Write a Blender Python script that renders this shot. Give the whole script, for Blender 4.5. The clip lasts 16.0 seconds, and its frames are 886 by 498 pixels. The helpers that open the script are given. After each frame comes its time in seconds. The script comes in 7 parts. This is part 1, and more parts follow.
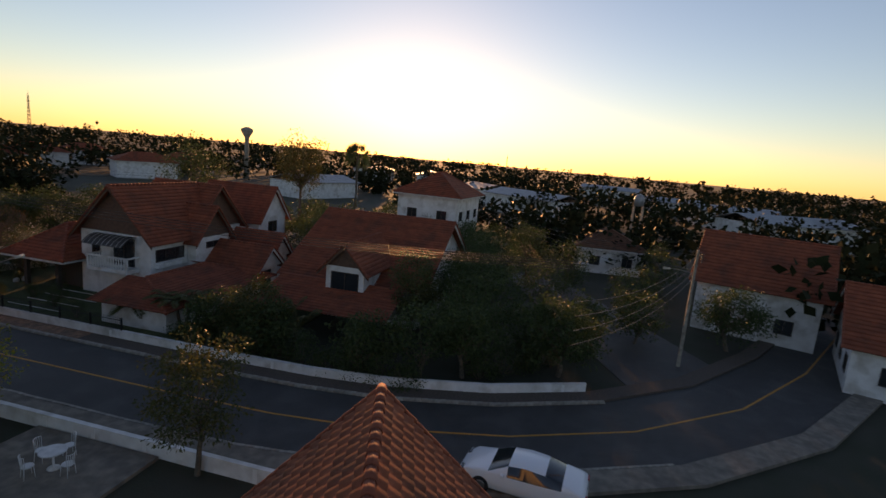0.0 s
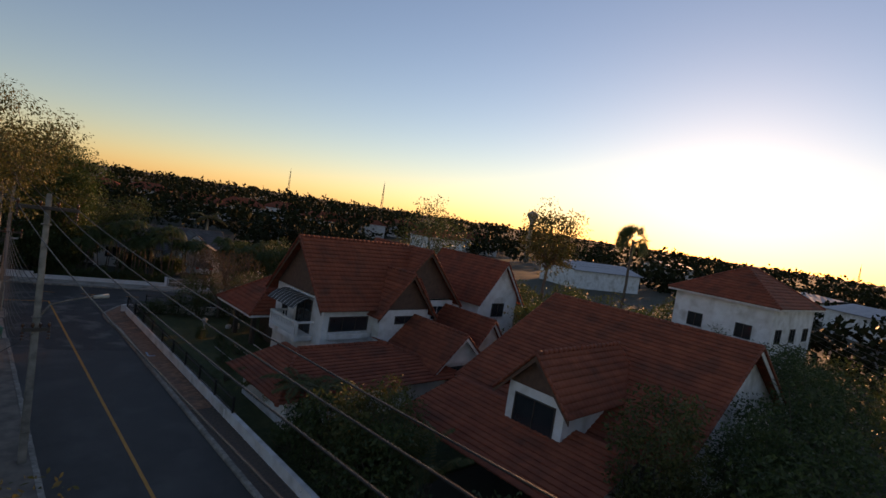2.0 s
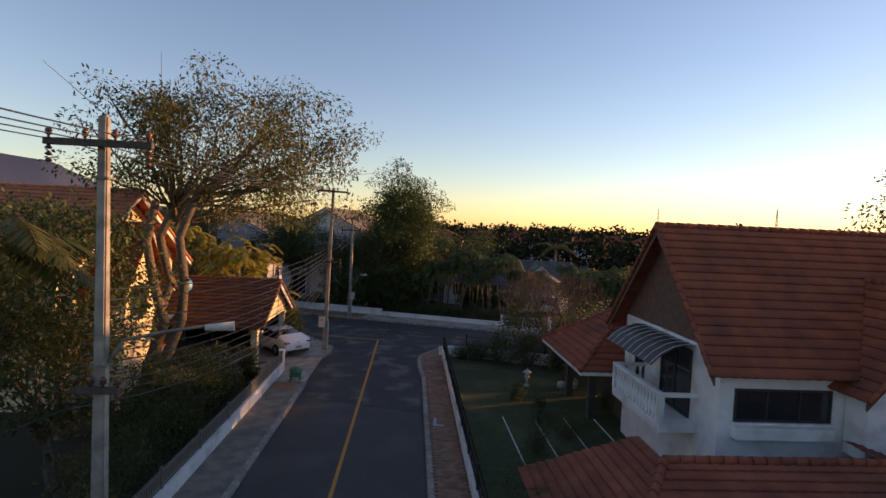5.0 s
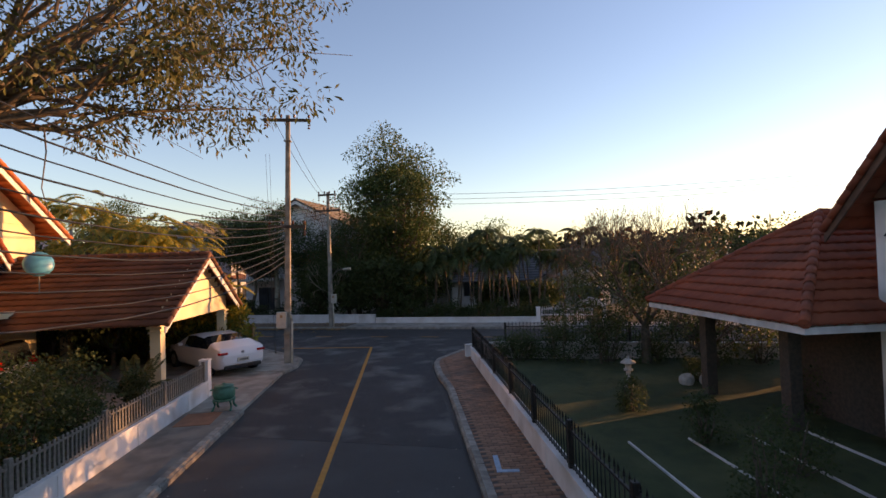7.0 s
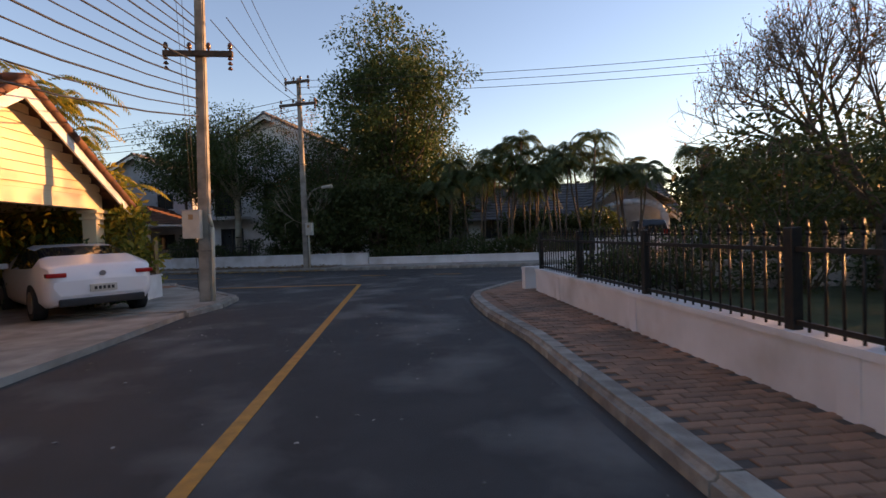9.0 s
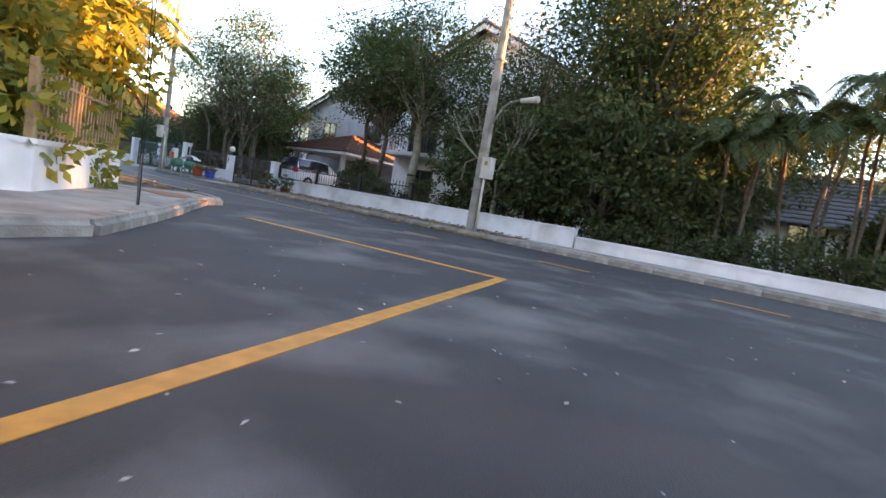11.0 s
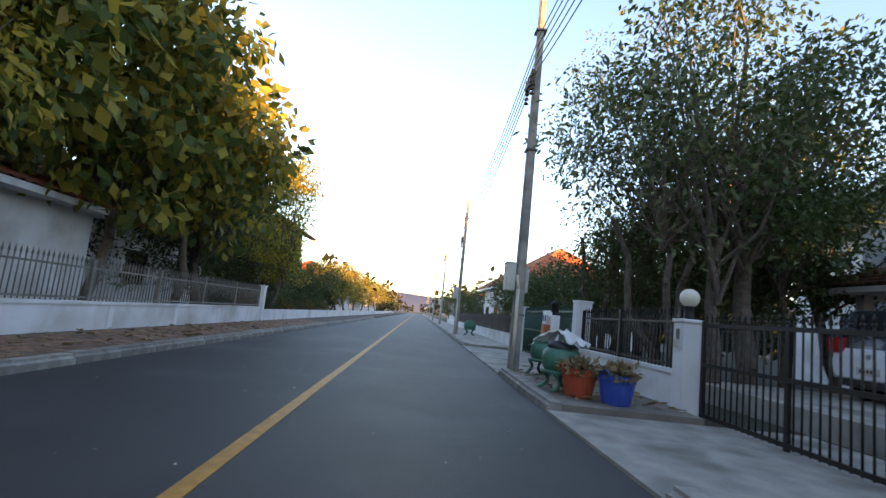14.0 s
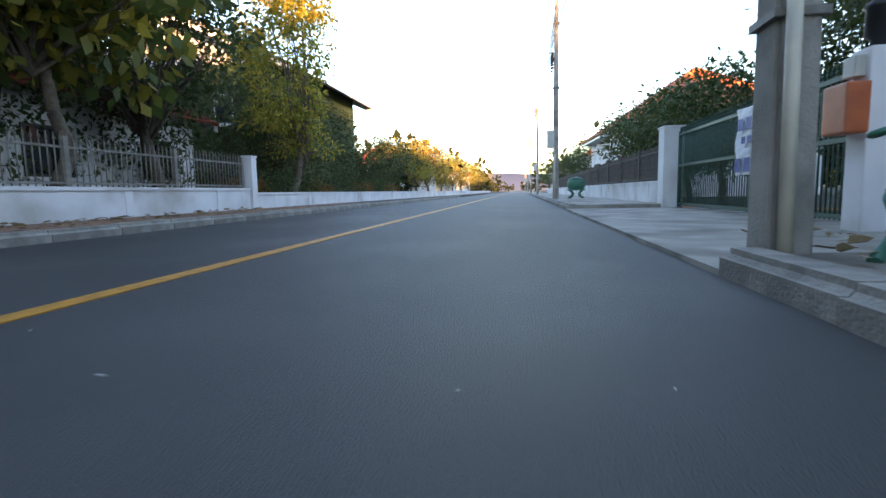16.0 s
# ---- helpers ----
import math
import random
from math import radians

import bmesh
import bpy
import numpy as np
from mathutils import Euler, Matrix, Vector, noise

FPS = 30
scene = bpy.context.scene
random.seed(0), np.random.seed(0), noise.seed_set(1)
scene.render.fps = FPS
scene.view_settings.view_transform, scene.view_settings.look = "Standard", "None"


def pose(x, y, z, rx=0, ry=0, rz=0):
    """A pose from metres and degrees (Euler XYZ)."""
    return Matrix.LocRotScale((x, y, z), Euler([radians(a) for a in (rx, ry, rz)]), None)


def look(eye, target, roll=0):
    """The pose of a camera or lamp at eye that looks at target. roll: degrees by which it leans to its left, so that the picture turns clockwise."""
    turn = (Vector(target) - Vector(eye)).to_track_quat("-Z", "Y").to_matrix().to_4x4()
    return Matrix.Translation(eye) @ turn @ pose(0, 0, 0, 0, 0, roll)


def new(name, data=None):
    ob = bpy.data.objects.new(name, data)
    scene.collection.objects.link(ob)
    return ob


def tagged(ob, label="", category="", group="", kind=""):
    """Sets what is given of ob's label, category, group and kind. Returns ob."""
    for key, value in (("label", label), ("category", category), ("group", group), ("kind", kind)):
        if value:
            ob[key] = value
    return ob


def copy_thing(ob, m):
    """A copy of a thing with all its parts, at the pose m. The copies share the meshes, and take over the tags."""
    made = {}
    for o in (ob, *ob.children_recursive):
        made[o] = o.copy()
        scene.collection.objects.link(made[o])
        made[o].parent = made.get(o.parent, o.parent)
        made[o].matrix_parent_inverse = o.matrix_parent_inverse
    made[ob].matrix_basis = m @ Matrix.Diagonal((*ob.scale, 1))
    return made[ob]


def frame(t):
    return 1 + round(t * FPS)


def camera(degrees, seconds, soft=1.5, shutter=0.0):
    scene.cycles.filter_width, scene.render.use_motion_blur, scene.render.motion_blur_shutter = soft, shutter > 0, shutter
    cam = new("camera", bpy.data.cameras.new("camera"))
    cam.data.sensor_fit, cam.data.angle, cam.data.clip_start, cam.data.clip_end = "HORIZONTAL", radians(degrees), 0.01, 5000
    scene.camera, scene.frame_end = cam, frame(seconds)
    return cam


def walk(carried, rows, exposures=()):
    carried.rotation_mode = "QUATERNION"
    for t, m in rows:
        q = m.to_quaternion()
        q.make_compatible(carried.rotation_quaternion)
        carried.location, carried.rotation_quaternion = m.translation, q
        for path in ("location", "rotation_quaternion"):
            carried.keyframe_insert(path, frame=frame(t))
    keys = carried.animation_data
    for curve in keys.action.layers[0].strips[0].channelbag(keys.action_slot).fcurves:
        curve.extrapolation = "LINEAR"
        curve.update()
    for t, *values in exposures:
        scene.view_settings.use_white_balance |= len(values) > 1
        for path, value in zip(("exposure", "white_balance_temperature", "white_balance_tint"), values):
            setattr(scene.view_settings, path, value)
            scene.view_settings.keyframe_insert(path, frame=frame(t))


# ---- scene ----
cam = camera(82.0, 16.0, soft=1.5, shutter=0.1)
PATH = [
    (0, (2.855, -58.299, 12.567), (4.542, -57.283, 12.222), 5.14),
    (0.5, (7.788, -56.334, 11.512), (9.199, -54.957, 11.173), 7.37),
    (1, (11.222, -54.828, 10.960), (12.350, -53.200, 10.684), 10.80),
    (1.5, (13.672, -53.248, 10.958), (14.651, -51.516, 10.761), 11.35),
    (2, (15.713, -51.323, 11.157), (16.591, -49.531, 11.031), 8.80),
    (2.5, (17.198, -49.575, 11.524), (17.855, -47.687, 11.454), 7.87),
    (3, (17.689, -46.185, 11.272), (18.066, -44.223, 11.179), 11.24),
    (3.5, (20.142, -43.769, 10.777), (20.076, -41.776, 10.619), 12.90),
    (4, (20.145, -41.956, 10.232), (19.854, -39.984, 10.070), 11.18),
    (4.2, (20.027, -40.999, 9.893), (19.684, -39.036, 9.725), 9.07),
    (6.3, (16.886, -29.622, 5.197), (16.359, -27.694, 5.274), -1.57),
    (6.5, (16.480, -28.742, 4.797), (15.970, -26.810, 4.880), -1.90),
    (7, (15.373, -26.424, 4.063), (14.914, -24.478, 4.108), -1.90),
    (7.3, (14.956, -25.404, 3.584), (14.522, -23.452, 3.609), -1.62),
    (7.5, (14.465, -24.434, 3.212), (14.058, -22.476, 3.216), -1.78),
    (7.9, (13.876, -22.833, 2.665), (13.494, -20.870, 2.632), -1.64),
    (8, (13.794, -22.404, 2.525), (13.408, -20.442, 2.490), -1.29),
    (8.2, (13.443, -21.540, 2.223), (13.070, -19.575, 2.185), -1.61),
    (10.3, (10.629, -11.624, 0.801), (9.771, -9.821, 0.678), 2.37),
    (10.5, (10.283, -10.790, 0.699), (9.334, -9.034, 0.578), 4.59),
    (10.8, (9.705, -9.075, 0.741), (8.572, -7.434, 0.585), 7.46),
    (11, (9.184, -8.213, 0.718), (7.952, -6.647, 0.547), 9.46),
    (11.5, (7.624, -5.873, 0.929), (6.147, -4.551, 0.664), 11.45),
    (12, (5.335, -4.272, 1.392), (3.658, -3.241, 1.036), 11.14),
    (12.5, (1.167, -1.683, 1.119), (-0.680, -0.959, 0.858), 10.41),
    (13, (-2.140, -0.285, 1.337), (-4.077, 0.207, 1.273), 8.41),
    (13.5, (-5.422, 0.562, 1.173), (-7.397, 0.818, 1.350), 6.35),
    (14, (-8.355, 1.197, 1.113), (-10.337, 1.268, 1.366), 6.12),
    (14.5, (-10.663, 1.441, 0.986), (-12.653, 1.396, 1.177), 1.73),
    (15, (-12.534, 1.565, 0.750), (-14.531, 1.471, 0.759), -2.02),
    (15.5, (-14.221, 1.702, 0.526), (-16.212, 1.600, 0.364), -2.14),
    (16, (-16.314, 1.983, 0.459), (-18.280, 1.685, 0.237), -1.16),
]
EXPOSURES = [(0, 0.6, 9300, 34), (2, 0.55, 8700, 34), (4, 0.95, 8500, 34), (6.3, 1.45, 8800, 36), (8.2, 1.65, 9100, 36), (10.3, 2.4, 9400, 34), (11, 3.7, 10300, 33), (11.5, 4.3, 11200, 31), (12, 4.4, 11200, 31), (13, 4.4, 10600, 31), (13.5, 3.2, 9600, 31), (14.5, 2.9, 9300, 30), (15.0, 2.85, 9300, 28), (15.5, 3.1, 9300, 28), (16, 3.4, 9000, 28)]
walk(cam, [(t, look(eye, target, roll)) for t, eye, target, roll in PATH], EXPOSURES)

# ---- light: low evening sun and clear sky ----
SUN_AZ, SUN_EL = 55.2, 6.0
world = bpy.data.worlds.new("evening_sky")
scene.world = world
world.use_nodes = True
wn = world.node_tree.nodes
wn.clear()
sky = wn.new("ShaderNodeTexSky")
sky.sky_type = "NISHITA"
sky.sun_disc = False
sky.sun_elevation, sky.sun_rotation = radians(SUN_EL), radians(SUN_AZ)
sky.air_density, sky.dust_density, sky.ozone_density = 1.0, 0.14, 3.0
bg = wn.new("ShaderNodeBackground")
bg.inputs[1].default_value = 0.15
wo = wn.new("ShaderNodeOutputWorld")
world.node_tree.links.new(sky.outputs[0], bg.inputs[0])
world.node_tree.links.new(bg.outputs[0], wo.inputs[0])
sun_data = bpy.data.lights.new("sun", "SUN")
sun_data.energy, sun_data.angle, sun_data.color = 3.0, radians(0.6), (1.0, 0.62, 0.30)
sun_ob = new("sun", sun_data)
sa, se = radians(SUN_AZ), radians(SUN_EL)
sun_dir = Vector((math.sin(sa) * math.cos(se), math.cos(sa) * math.cos(se), math.sin(se)))
sun_ob.matrix_world = look(sun_dir * 100, (0, 0, 0))

# ---- the two streets: world x runs along the cross street, MA is the first street ----
MA = pose(6.233, -3.321, 0, 0, 0, 17.7)


def ta(x, y, z=0, rz=0, s=1):
    return MA @ pose(x, y, z, 0, 0, rz) @ Matrix.Scale(s, 4)


def tw(x, y, z=0, rz=0, s=1):
    return pose(x, y, z, 0, 0, rz) @ Matrix.Scale(s, 4)


# ---- materials ----
def mat(name, c1, c2=None, rough=0.7, scale=6.0, detail=4.0, bump=0.15, metal=0.0, fine=40.0, island=0.0, objvar=0.0, spec=0.5, coord="Object", stain=None, stain_scale=0.7):
    m = bpy.data.materials.new(name)
    m.use_nodes = True
    nt = m.node_tree
    N, L = nt.nodes, nt.links
    b = N["Principled BSDF"]
    b.inputs["Roughness"].default_value, b.inputs["Metallic"].default_value = rough, metal
    b.inputs["Specular IOR Level"].default_value = spec
    tc = N.new("ShaderNodeTexCoord")
    n1 = N.new("ShaderNodeTexNoise")
    n1.inputs["Scale"].default_value, n1.inputs["Detail"].default_value = scale, detail
    L.new(tc.outputs[coord], n1.inputs["Vector"])
    mx = N.new("ShaderNodeMix")
    mx.data_type = "RGBA"
    c2 = c2 or tuple(v * 0.75 for v in c1)
    mx.inputs[6].default_value, mx.inputs[7].default_value = (*c1, 1), (*c2, 1)
    rmp = N.new("ShaderNodeMapRange")
    rmp.inputs[1].default_value, rmp.inputs[2].default_value = 0.35, 0.65
    L.new(n1.outputs[0], rmp.inputs[0])
    L.new(rmp.outputs[0], mx.inputs[0])
    col = mx.outputs[2]
    if stain:
        n3 = N.new("ShaderNodeTexNoise")
        n3.inputs["Scale"].default_value, n3.inputs["Detail"].default_value = stain_scale, 6
        L.new(tc.outputs[coord], n3.inputs["Vector"])
        r3 = N.new("ShaderNodeMapRange")
        r3.inputs[1].default_value, r3.inputs[2].default_value, r3.inputs[4].default_value = 0.5, 0.72, 0.8
        L.new(n3.outputs[0], r3.inputs[0])
        m3 = N.new("ShaderNodeMix")
        m3.data_type = "RGBA"
        m3.inputs[7].default_value = (*stain, 1)
        L.new(col, m3.inputs[6])
        L.new(r3.outputs[0], m3.inputs[0])
        col = m3.outputs[2]
    if island or objvar:
        src = N.new("ShaderNodeNewGeometry").outputs["Random Per Island"] if island else N.new("ShaderNodeObjectInfo").outputs["Random"]
        hs = N.new("ShaderNodeHueSaturation")
        amt = island or objvar
        r2 = N.new("ShaderNodeMapRange")
        r2.inputs[3].default_value, r2.inputs[4].default_value = 1 - amt, 1 + amt
        L.new(src, r2.inputs[0])
        L.new(r2.outputs[0], hs.inputs["Value"])
        L.new(col, hs.inputs["Color"])
        col = hs.outputs[0]
    L.new(col, b.inputs["Base Color"])
    if bump:
        n2 = N.new("ShaderNodeTexNoise")
        n2.inputs["Scale"].default_value, n2.inputs["Detail"].default_value = fine, 3
        L.new(tc.outputs[coord], n2.inputs["Vector"])
        bp = N.new("ShaderNodeBump")
        bp.inputs["Strength"].default_value, bp.inputs["Distance"].default_value = bump, 0.02
        L.new(n2.outputs[0], bp.inputs["Height"])
        L.new(bp.outputs[0], b.inputs["Normal"])
        rr = N.new("ShaderNodeMapRange")
        rr.inputs[3].default_value, rr.inputs[4].default_value = max(rough - 0.1, 0.02), min(rough + 0.1, 1)
        L.new(n1.outputs[0], rr.inputs[0])
        L.new(rr.outputs[0], b.inputs["Roughness"])
    return m


def leaf_mat(name, c1, c2, trans=0.35, ratio=0.5, gloss=0.3):
    m = bpy.data.materials.new(name)
    m.use_nodes = True
    nt = m.node_tree
    N, L = nt.nodes, nt.links
    b = N["Principled BSDF"]
    b.inputs["Roughness"].default_value = 0.55
    b.inputs["Specular IOR Level"].default_value = gloss
    g = N.new("ShaderNodeNewGeometry")
    r = N.new("ShaderNodeMapRange")
    r.inputs[1].default_value, r.inputs[2].default_value = ratio - 0.3, ratio + 0.3
    L.new(g.outputs["Random Per Island"], r.inputs[0])
    mx = N.new("ShaderNodeMix")
    mx.data_type = "RGBA"
    mx.inputs[6].default_value, mx.inputs[7].default_value = (*c1, 1), (*c2, 1)
    L.new(r.outputs[0], mx.inputs[0])
    tc = N.new("ShaderNodeTexCoord")
    n = N.new("ShaderNodeTexNoise")
    n.inputs["Scale"].default_value = 0.8
    L.new(tc.outputs["Object"], n.inputs["Vector"])
    hs = N.new("ShaderNodeHueSaturation")
    r2 = N.new("ShaderNodeMapRange")
    r2.inputs[3].default_value, r2.inputs[4].default_value = 0.6, 1.4
    L.new(n.outputs[0], r2.inputs[0])
    L.new(r2.outputs[0], hs.inputs["Value"])
    L.new(mx.outputs[2], hs.inputs["Color"])
    L.new(hs.outputs[0], b.inputs["Base Color"])
    t = N.new("ShaderNodeBsdfTranslucent")
    L.new(hs.outputs[0], t.inputs["Color"])
    mix = N.new("ShaderNodeMixShader")
    mix.inputs[0].default_value = trans
    L.new(b.outputs[0], mix.inputs[1])
    L.new(t.outputs[0], mix.inputs[2])
    L.new(mix.outputs[0], N["Material Output"].inputs["Surface"])
    return m


ASPHALT = mat("asphalt", (0.046, 0.043, 0.041), (0.064, 0.06, 0.057), rough=0.62, scale=1.1, bump=0.6, fine=160, stain=(0.095, 0.09, 0.085), stain_scale=0.45, spec=0.38)
ASPHALT_WORN = mat("worn_asphalt", (0.044, 0.042, 0.04), (0.066, 0.062, 0.059), rough=0.72, scale=1.3, detail=8, bump=0.7, fine=130, stain=(0.2, 0.19, 0.175), stain_scale=0.75, spec=0.35)
YELLOW = mat("road_paint_yellow", (0.66, 0.26, 0.03), (0.5, 0.193, 0.03), rough=0.6, scale=9, bump=0.2, fine=120)
CONCRETE = mat("concrete", (0.40, 0.355, 0.30), (0.28, 0.245, 0.205), rough=0.85, scale=2.5, bump=0.4, fine=60, stain=(0.13, 0.11, 0.09), stain_scale=1.2)
CONCRETE_DARK = mat("stained_concrete", (0.26, 0.215, 0.17), (0.17, 0.14, 0.115), rough=0.88, scale=2.2, bump=0.4, fine=60, stain=(0.11, 0.09, 0.075), stain_scale=1.0)
KERB = mat("kerb_concrete", (0.37, 0.335, 0.285), (0.23, 0.205, 0.175), rough=0.9, scale=5, bump=0.6, fine=50, objvar=0.18)
PAVER = mat("paver_brick", (0.36, 0.17, 0.10), (0.22, 0.12, 0.08), rough=0.85, scale=3, bump=0.3, fine=60, island=0.25, stain=(0.12, 0.09, 0.07), stain_scale=0.9)
PAVER_OB = mat("paver_brick_single", (0.36, 0.17, 0.10), (0.22, 0.12, 0.08), rough=0.85, scale=3, bump=0.3, fine=60, objvar=0.25)
PAVER_DUSTY = mat("dusty_paver_brick", (0.27, 0.17, 0.12), (0.19, 0.13, 0.1), rough=0.9, scale=3, bump=0.3, fine=60, island=0.25, stain=(0.13, 0.1, 0.08), stain_scale=0.9)
SAND = mat("paver_bed", (0.12, 0.085, 0.065), (0.08, 0.06, 0.05), rough=0.95, scale=8, bump=0.3)
WHITEWALL = mat("white_painted_wall", (0.78, 0.77, 0.76), (0.66, 0.64, 0.62), rough=0.75, scale=1.5, bump=0.12, fine=90, stain=(0.42, 0.38, 0.33), stain_scale=0.9)
CREAM = mat("cream_painted_wall", (0.76, 0.62, 0.40), (0.66, 0.53, 0.34), rough=0.75, scale=1.5, bump=0.1, fine=80)
GREYWALL = mat("grey_painted_wall", (0.42, 0.42, 0.43), (0.33, 0.33, 0.34), rough=0.8, scale=1.5, bump=0.15)
BROWNCLAD = mat("brown_gable_board", (0.14, 0.07, 0.045), (0.1, 0.05, 0.035), rough=0.7, scale=4)
TILE = mat("red_roof_tile", (0.34, 0.085, 0.045), (0.24, 0.06, 0.035), rough=0.75, spec=0.25, scale=1.6, bump=0.15, fine=30, island=0.1, stain=(0.14, 0.05, 0.035), stain_scale=0.6)
TILE_BROWN = mat("brown_roof_tile", (0.17, 0.075, 0.045), (0.11, 0.05, 0.035), rough=0.75, spec=0.25, scale=1.6, bump=0.15, fine=30, island=0.1)
TILE_ORANGE = mat("orange_roof_tile", (0.50, 0.15, 0.06), (0.4, 0.11, 0.05), rough=0.6, scale=1.6, bump=0.15, fine=30, island=0.1)
TILE_GREY = mat("grey_roof_tile", (0.13, 0.12, 0.12), (0.09, 0.085, 0.085), rough=0.65, scale=1.6, bump=0.15)
METALROOF = mat("pale_metal_roof", (0.3, 0.31, 0.33), (0.24, 0.25, 0.27), rough=0.55, scale=1.2, metal=0.3)
IRON = mat("dark_iron", (0.02, 0.019, 0.018), (0.035, 0.028, 0.022), rough=0.5, scale=20, metal=0.4, bump=0.1)
GREYIRON = mat("grey_painted_iron", (0.2, 0.18, 0.15), (0.13, 0.115, 0.095), rough=0.6, scale=12, bump=0.1)
GREENIRON = mat("green_painted_iron", (0.02, 0.10, 0.07), (0.03, 0.075, 0.05), rough=0.5, scale=12, bump=0.1)
WOODPOST = mat("weathered_picket_wood", (0.40, 0.24, 0.12), (0.28, 0.17, 0.09), rough=0.8, scale=14, bump=0.3)
POLE = mat("weathered_concrete_pole", (0.36, 0.32, 0.27), (0.22, 0.2, 0.17), rough=0.9, scale=3, bump=0.4, fine=60, stain=(0.12, 0.1, 0.085), stain_scale=1.5)
WOODARM = mat("dark_crossarm", (0.09, 0.065, 0.05), (0.06, 0.045, 0.035), rough=0.8, scale=12)
CERAMIC = mat("brown_insulator", (0.12, 0.05, 0.03), rough=0.25, scale=5, bump=0)
WIRE = mat("black_cable", (0.016, 0.016, 0.017), rough=0.5, scale=5, bump=0)
BOXMETAL = mat("meter_box_paint", (0.55, 0.52, 0.45), (0.46, 0.43, 0.37), rough=0.5, scale=4, bump=0.05, stain=(0.3, 0.25, 0.18))
PVC = mat("cream_conduit", (0.62, 0.55, 0.42), (0.5, 0.44, 0.34), rough=0.5, scale=5, bump=0.05)
BARK = mat("tree_bark", (0.16, 0.12, 0.085), (0.085, 0.065, 0.05), rough=0.95, scale=9, bump=0.8, fine=25)
PALEBARK = mat("pale_palm_stem", (0.32, 0.29, 0.22), (0.2, 0.18, 0.13), rough=0.85, scale=6, bump=0.4, fine=20)
GRASS = mat("lawn_grass", (0.05, 0.07, 0.02), (0.035, 0.05, 0.016), rough=0.95, scale=3, bump=0.7, fine=120, stain=(0.10, 0.11, 0.04), stain_scale=0.4)
EARTH = mat("dark_earth_and_scrub", (0.04, 0.038, 0.024), (0.028, 0.034, 0.016), rough=0.95, scale=0.35, bump=0.6, fine=12, stain=(0.055, 0.046, 0.03), stain_scale=0.06)
WINDOW = mat("window_glass", (0.02, 0.024, 0.028), (0.03, 0.034, 0.038), rough=0.06, scale=1, bump=0, spec=0.8)
FRAME_W = mat("white_window_frame", (0.72, 0.71, 0.7), rough=0.5, scale=3, bump=0.03)
FRAME_D = mat("dark_window_frame", (0.05, 0.04, 0.035), rough=0.5, scale=6, bump=0.05)
CARWHITE = mat("white_car_paint", (0.80, 0.80, 0.82), (0.78, 0.78, 0.8), rough=0.14, scale=0.8, bump=0, spec=0.7)
TYRE = mat("rubber", (0.015, 0.015, 0.016), rough=0.8, scale=12, bump=0.1)
RIM = mat("alloy_rim", (0.45, 0.45, 0.46), rough=0.3, metal=0.9, scale=3, bump=0)
PLASTIC_D = mat("dark_plastic", (0.02, 0.02, 0.022), rough=0.5, scale=6, bump=0.05)
TAIL = mat("red_tail_lamp", (0.55, 0.02, 0.015), rough=0.15, scale=2, bump=0)
BINGREEN = mat("green_painted_tyre_rubber", (0.03, 0.20, 0.13), (0.022, 0.15, 0.10), rough=0.5, scale=6, bump=0.2, stain=(0.05, 0.09, 0.06), stain_scale=3)
RED_PL = mat("orange_red_plastic", (0.58, 0.09, 0.035), (0.5, 0.075, 0.03), rough=0.45, scale=5, bump=0.05)
BLUE_PL = mat("blue_plastic", (0.015, 0.09, 0.42), (0.012, 0.075, 0.36), rough=0.4, scale=5, bump=0.05)
SACK = mat("white_woven_sack", (0.78, 0.76, 0.73), (0.62, 0.6, 0.57), rough=0.8, scale=6, bump=0.5, fine=80)
GLOBE = mat("opal_globe_glass", (0.82, 0.74, 0.6), (0.78, 0.7, 0.55), rough=0.25, scale=2, bump=0)
STONE = mat("pale_garden_stone", (0.5, 0.48, 0.44), (0.36, 0.34, 0.3), rough=0.9, scale=7, bump=0.5)
BLUEPAINT = mat("pale_blue_mark", (0.32, 0.48, 0.62), (0.26, 0.38, 0.48), rough=0.8, scale=8, bump=0.2)
REDPATCH = mat("orange_patch_concrete", (0.42, 0.16, 0.08), (0.32, 0.13, 0.07), rough=0.9, scale=5, bump=0.3)
TERRA = mat("terracotta_pot", (0.36, 0.14, 0.07), (0.25, 0.1, 0.06), rough=0.8, scale=8)
BANNER = mat("white_vinyl_banner", (0.74, 0.76, 0.8), rough=0.5, scale=3, bump=0.05)
INKBLUE = mat("blue_print", (0.04, 0.09, 0.32), rough=0.5, scale=3, bump=0)
ORANGEBOX = mat("orange_letter_box", (0.6, 0.13, 0.04), (0.5, 0.1, 0.035), rough=0.45, scale=6, bump=0.05)
BLUETARP = mat("blue_roof_sheet", (0.03, 0.12, 0.5), (0.025, 0.1, 0.42), rough=0.5, scale=3)
DISHBLUE = mat("blue_satellite_dish", (0.06, 0.32, 0.5), rough=0.4, scale=3, bump=0)
# aerial haze over the far ridge is put into this blue
MOUNTAIN = mat("haze_tinted_mountain", (0.07, 0.10, 0.16), (0.06, 0.085, 0.14), rough=1, scale=0.002, bump=0)
# backlit darkness of the distant trees is put into these leaf colours
FARGREEN_BACKLIT = leaf_mat("far_backlit_foliage", (0.018, 0.024, 0.011), (0.028, 0.03, 0.014), 0.03, gloss=0.02)
LEAF = leaf_mat("green_leaf", (0.035, 0.07, 0.018), (0.075, 0.105, 0.03), 0.3)
LEAF_DARK = leaf_mat("dark_green_leaf", (0.042, 0.07, 0.024), (0.08, 0.105, 0.035), 0.35)
